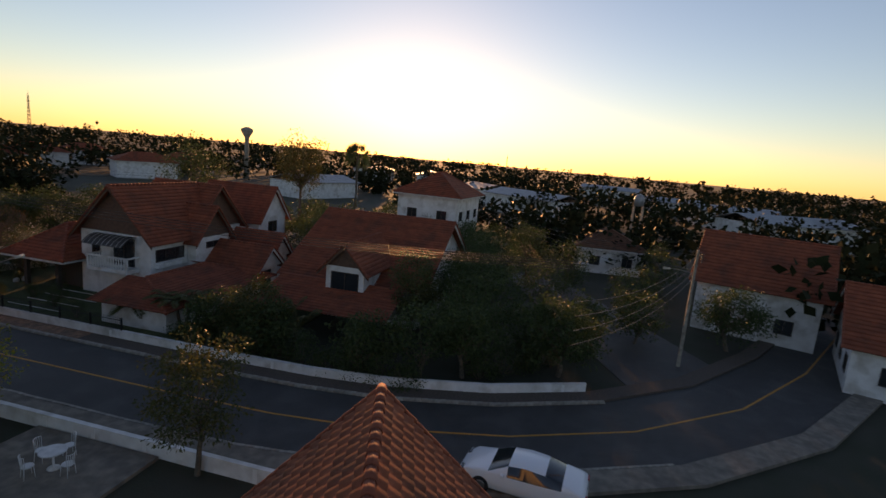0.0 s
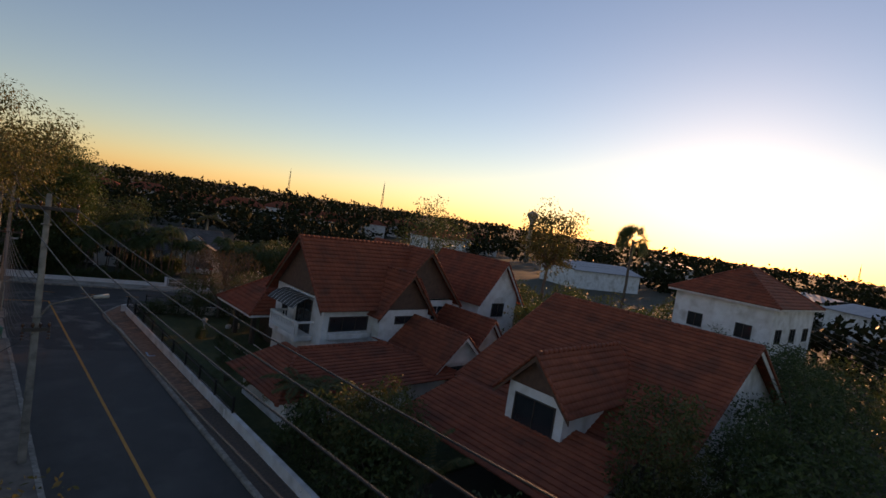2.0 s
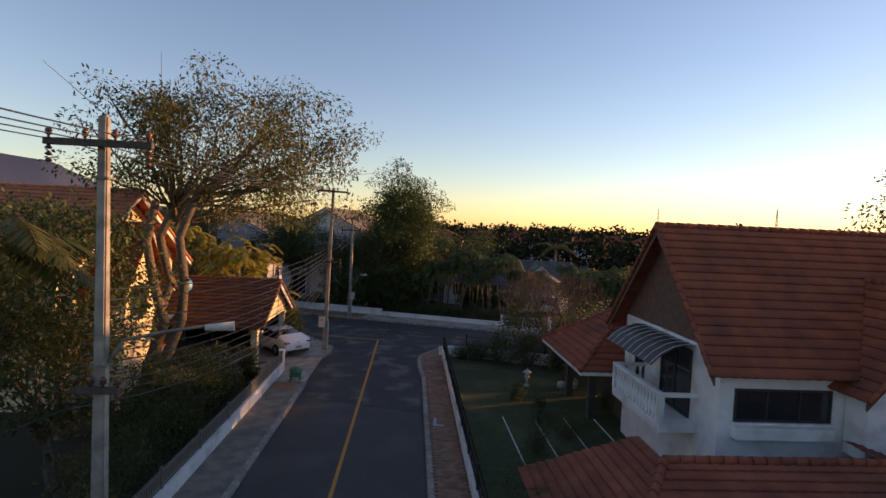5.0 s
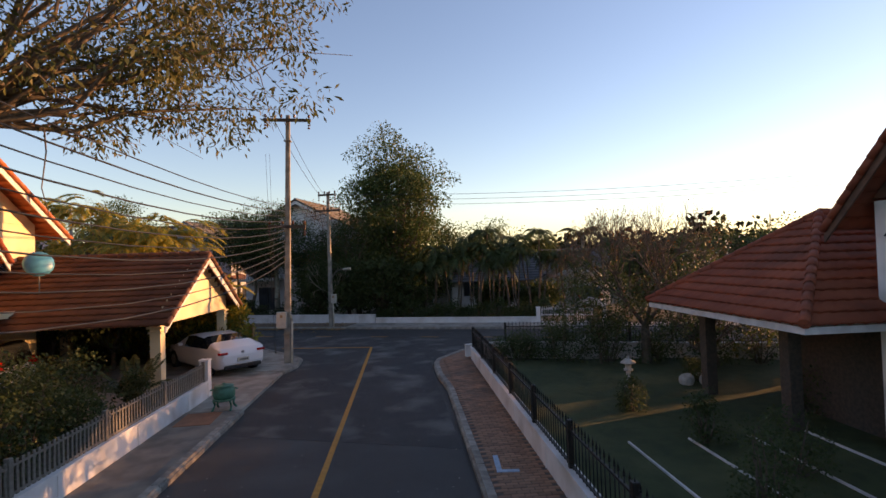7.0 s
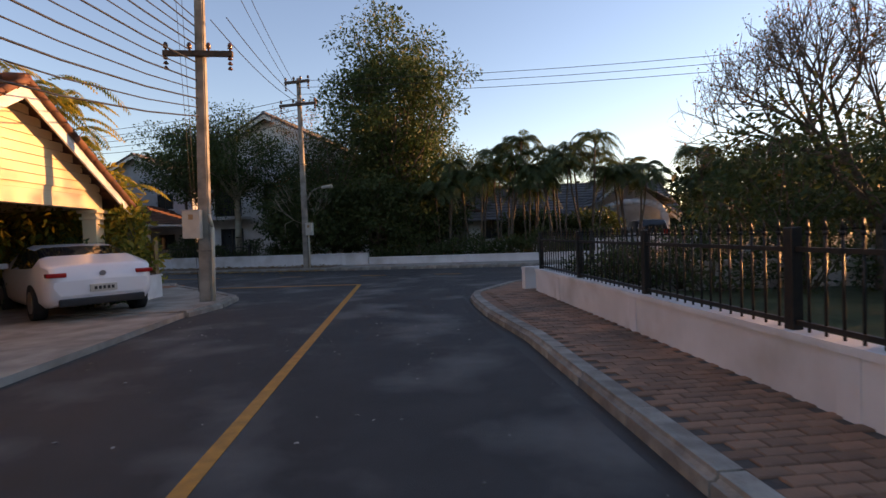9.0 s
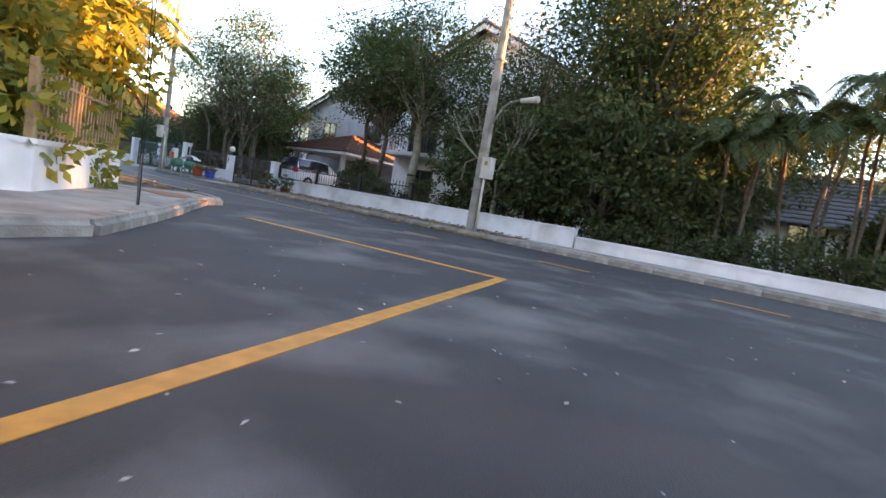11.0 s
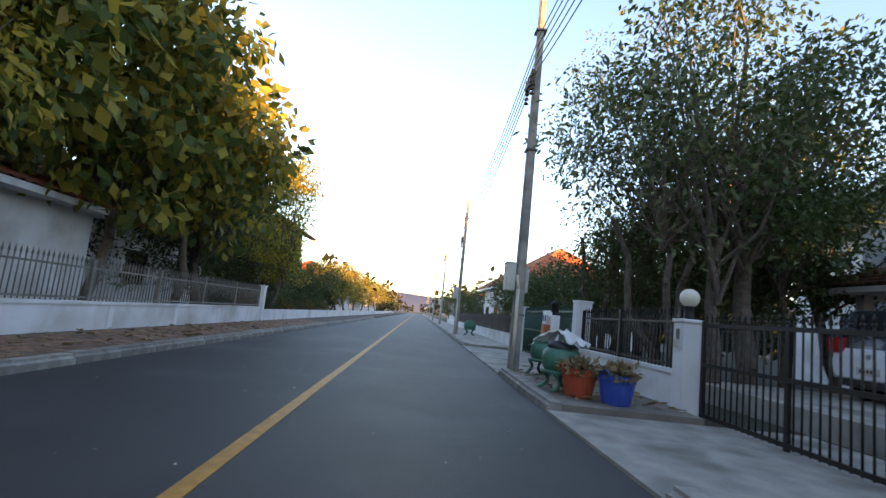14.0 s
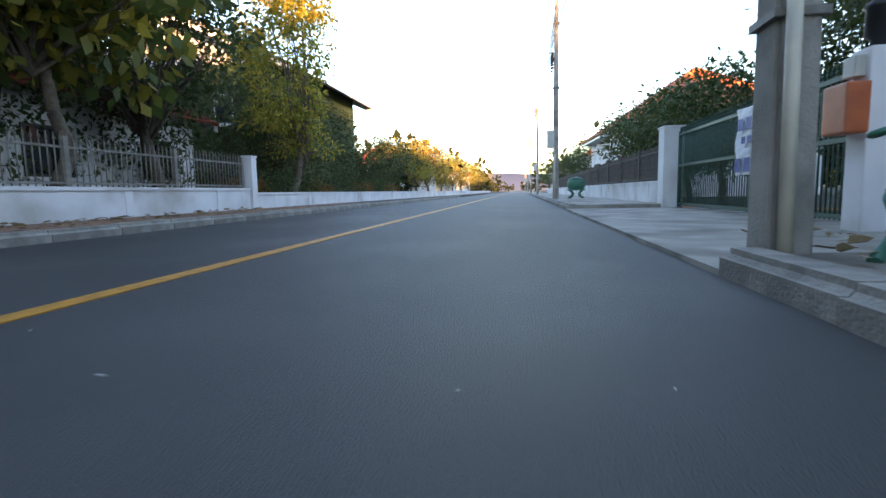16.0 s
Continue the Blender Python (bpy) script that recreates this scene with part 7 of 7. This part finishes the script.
def wood_ring(name, label, d0, d1, n, hmin, hmax, az0, az1, per, leaf, seed):
    rng = np.random.default_rng(seed)
    cents = []
    for i in range(n):
        az, d = radians(rng.uniform(az0, az1)), rng.uniform(d0, d1) ** 1.0
        x, y = 8 + d * math.sin(az), -25 + d * math.cos(az)
        h = rng.uniform(hmin, hmax) * (0.7 + 0.6 * rng.random())
        if abs(y) < 9 or (abs((x - 6.3) * 0.958 + (y + 3.4) * 0.287) < 9 and y < 0):
            continue
        for k in range(7):
            cents.append((x + rng.normal() * h * 0.28, y + rng.normal() * h * 0.28, h * (0.25 + 0.65 * rng.random())))
    ob = leaf_cloud(name, cents, FARGREEN_BACKLIT, per, hmax * 0.26, leaf, 0.1, None, rng, 0.7, 0.8)
    return tagged(ob, label, "woods", kind="stuff")


wood_ring("near_woods", "belt of garden trees between the houses, backlit dark in colour", 62, 130, 420, 4, 7.5, 78, 385, 22, 0.98, 301)
wood_ring("middle_woods", "belt of trees between distant houses, backlit dark in colour", 130, 330, 1000, 4.5, 9.5, -180, 180, 15, 1.35, 302)
wood_ring("far_woods", "line of trees along the horizon, backlit dark in colour", 320, 1100, 1500, 7, 12, -180, 180, 7, 2.9, 303)


def ridge_line(name, label, az0, az1, d, heights):
    verts, faces = [], []
    n = 120
    for i in range(n + 1):
        f = i / n
        az = radians(az0 + (az1 - az0) * f)
        k = f * (len(heights) - 1)
        a, b = int(k), min(int(k) + 1, len(heights) - 1)
        h = heights[a] + (heights[b] - heights[a]) * (k - a) + 12 * noise.noise(Vector((f * 22, 0, 3)))
        for q, hh in ((0.9, -20), (1.0, max(h, 2)), (1.12, -20)):
            verts.append((d * q * math.sin(az), d * q * math.cos(az), hh))
    for i in range(n):
        for j in range(2):
            a = i * 3 + j
            faces.append((a, a + 3, a + 4, a + 1))
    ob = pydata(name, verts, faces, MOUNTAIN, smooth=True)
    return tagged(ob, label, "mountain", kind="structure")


ridge_line("backdrop_mountain", "mountain ridge on the horizon, haze put into its blue colour", -125, -28, 3200, [20, 60, 95, 120, 110, 90, 130, 210, 300, 235, 45, 12, 5])

# ---- fallen leaves and litter on the road ----
def scatter(name, label, boxes, n, size, material, seed, z=0.014):
    rng = np.random.default_rng(seed)
    c = []
    for x0, x1, y0, y1, w in boxes:
        for _ in range(int(n * w)):
            c.append((rng.uniform(x0, x1), rng.uniform(y0, y1), z))
    P = np.array(c)
    k = len(P)
    a = rng.random(k) * 6.283
    s = size * (0.5 + rng.random(k))
    t = np.stack([np.cos(a), np.sin(a), rng.normal(size=k) * 0.12], 1) * s[:, None]
    u = np.stack([-np.sin(a), np.cos(a), rng.normal(size=k) * 0.15], 1) * (s * rng.uniform(0.28, 0.6, k))[:, None]
    curl = np.array([0, 0, 1.0]) * (s * rng.uniform(0.05, 0.4, k))[:, None]
    P = P + np.array([0, 0, 1.0]) * (np.abs(t[:, 2:3]) + np.abs(u[:, 2:3]) + 0.003)
    # each one a pointed blade of two halves folded along its midrib
    V = np.stack([P - t, P - 0.3 * t, P + 0.45 * t, P + t + curl * 0.6, P - 0.35 * t + u + curl, P + 0.4 * t + 0.8 * u + curl, P - 0.35 * t - u + curl, P + 0.4 * t - 0.8 * u + curl], 1).reshape(-1, 3)
    quads = np.array([(0, 1, 4, 4), (1, 2, 5, 4), (2, 3, 5, 5), (0, 6, 1, 1), (6, 7, 2, 1), (7, 3, 2, 2)])
    faces = [tuple(dict.fromkeys((8 * n + q).tolist())) for n in range(k) for q in quads]
    ob = pydata(name, V, faces, material)
    return tagged(ob, label, "leaves", kind="stuff")


scatter("fallen_leaves", "yellow and brown fallen leaves along the kerb", [(-11.2, 2, 2.72, 3.0, 1.0), (-11, 2, 2.3, 2.85, 0.35), (-10, 1.5, 0.4, 2.5, 0.09)], 620, 0.055, FALLEN, 401)
scatter("path_leaves", "dry leaves lying on the footpath", [(-11, 2, 3.2, 5.0, 1.2), (-20, -15.3, 3.3, 5.0, 0.5), (-28, -1, -4.7, -3.2, 0.9)], 520, 0.065, LEAF_DRY, 402, 0.145)
scatter("road_litter", "small pale chips and leaf bits on the asphalt", [(-18, 14, -3, 3, 1.0), (4, 11, -12, -3, 0.8)], 260, 0.016, LITTER, 403, 0.012)
scatter("street_litter", "small pale leaf bits on the side street", [(6.5, 15, -22, -9, 1.0)], 160, 0.017, LITTER, 404, 0.012)

# ---- brick pavers, last ----
def paver_mesh():
    bm = B()
    box(bm, -0.108, 0.108, -0.053, 0.053, -0.03, 0.012)
    bmesh.ops.bevel(bm, geom=[e for e in bm.edges if all(v.co.z > 0 for v in e.verts)], offset=0.008, segments=1, affect="EDGES")
    me = bpy.data.meshes.new("paver")
    bm.to_mesh(me)
    bm.free()
    me.materials.append(PAVER_OB)
    return me


PM = paver_mesh()
pav = bpy.data.objects["pavement_a_right"]
rp = random.Random(5)
near_n = 0
jv, jf = [], []


def add_paver(x, y, z, ang, store):
    v0 = len(store[0])
    c, s = math.cos(ang), math.sin(ang)
    dz = rp.uniform(-0.004, 0.004)
    for zz in (-0.03, 0.012):
        for px, py in ((-0.108, -0.053), (0.108, -0.053), (0.108, 0.053), (-0.108, 0.053)):
            store[0].append((x + c * px - s * py, y + s * px + c * py, z + zz + dz))
    for q in ((4, 5, 6, 7), (0, 1, 5, 4), (1, 2, 6, 5), (2, 3, 7, 6), (3, 0, 4, 7)):
        store[1].append(tuple(v0 + i for i in q))


for j in range(int(19.5 / 0.112)):
    y = -4.5 - j * 0.112
    for i in range(6):
        x = 3.22 + 0.226 * i + (0.113 if j % 2 else 0)
        if x > 4.14:
            continue
        if -16.6 < y < -11.4 and near_n < 290:
            o = new("paver", PM)
            o.parent = pav
            o.matrix_basis = pose(x, y, 0.12 + rp.uniform(-0.004, 0.004), 0, 0, rp.uniform(-1, 1))
            near_n += 1
        else:
            add_paver(x, y, 0.12, rp.uniform(-0.02, 0.02), (jv, jf))
ob = pydata("paver_field", jv, jf, PAVER, pav)
tagged(ob, "rows of worn red brick pavers", kind="stuff")
pavb = bpy.data.objects["pavement_b_left"]
jv, jf = [], []
for j in range(int(32 / 0.226)):
    for i in range(13):
        add_paver(-2.6 - j * 0.226 - (0.113 if i % 2 else 0), -3.33 - i * 0.112, 0.12, rp.uniform(-0.02, 0.02), (jv, jf))
ob = pydata("paver_field", jv, jf, PAVER, pavb)
tagged(ob, "rows of worn red brick pavers", kind="stuff")
pavr = bpy.data.objects["pavement_b_right"]
jv, jf = [], []
for j in range(int(13.6 / 0.226)):
    for i in range(14):
        add_paver(1.9 - j * 0.226 - (0.113 if i % 2 else 0), 3.34 + i * 0.118, 0.12, rp.uniform(-0.03, 0.03), (jv, jf))
ob = pydata("paver_field", jv, jf, PAVER_DUSTY, pavr)
tagged(ob, "rows of dusty brown brick pavers", kind="stuff")
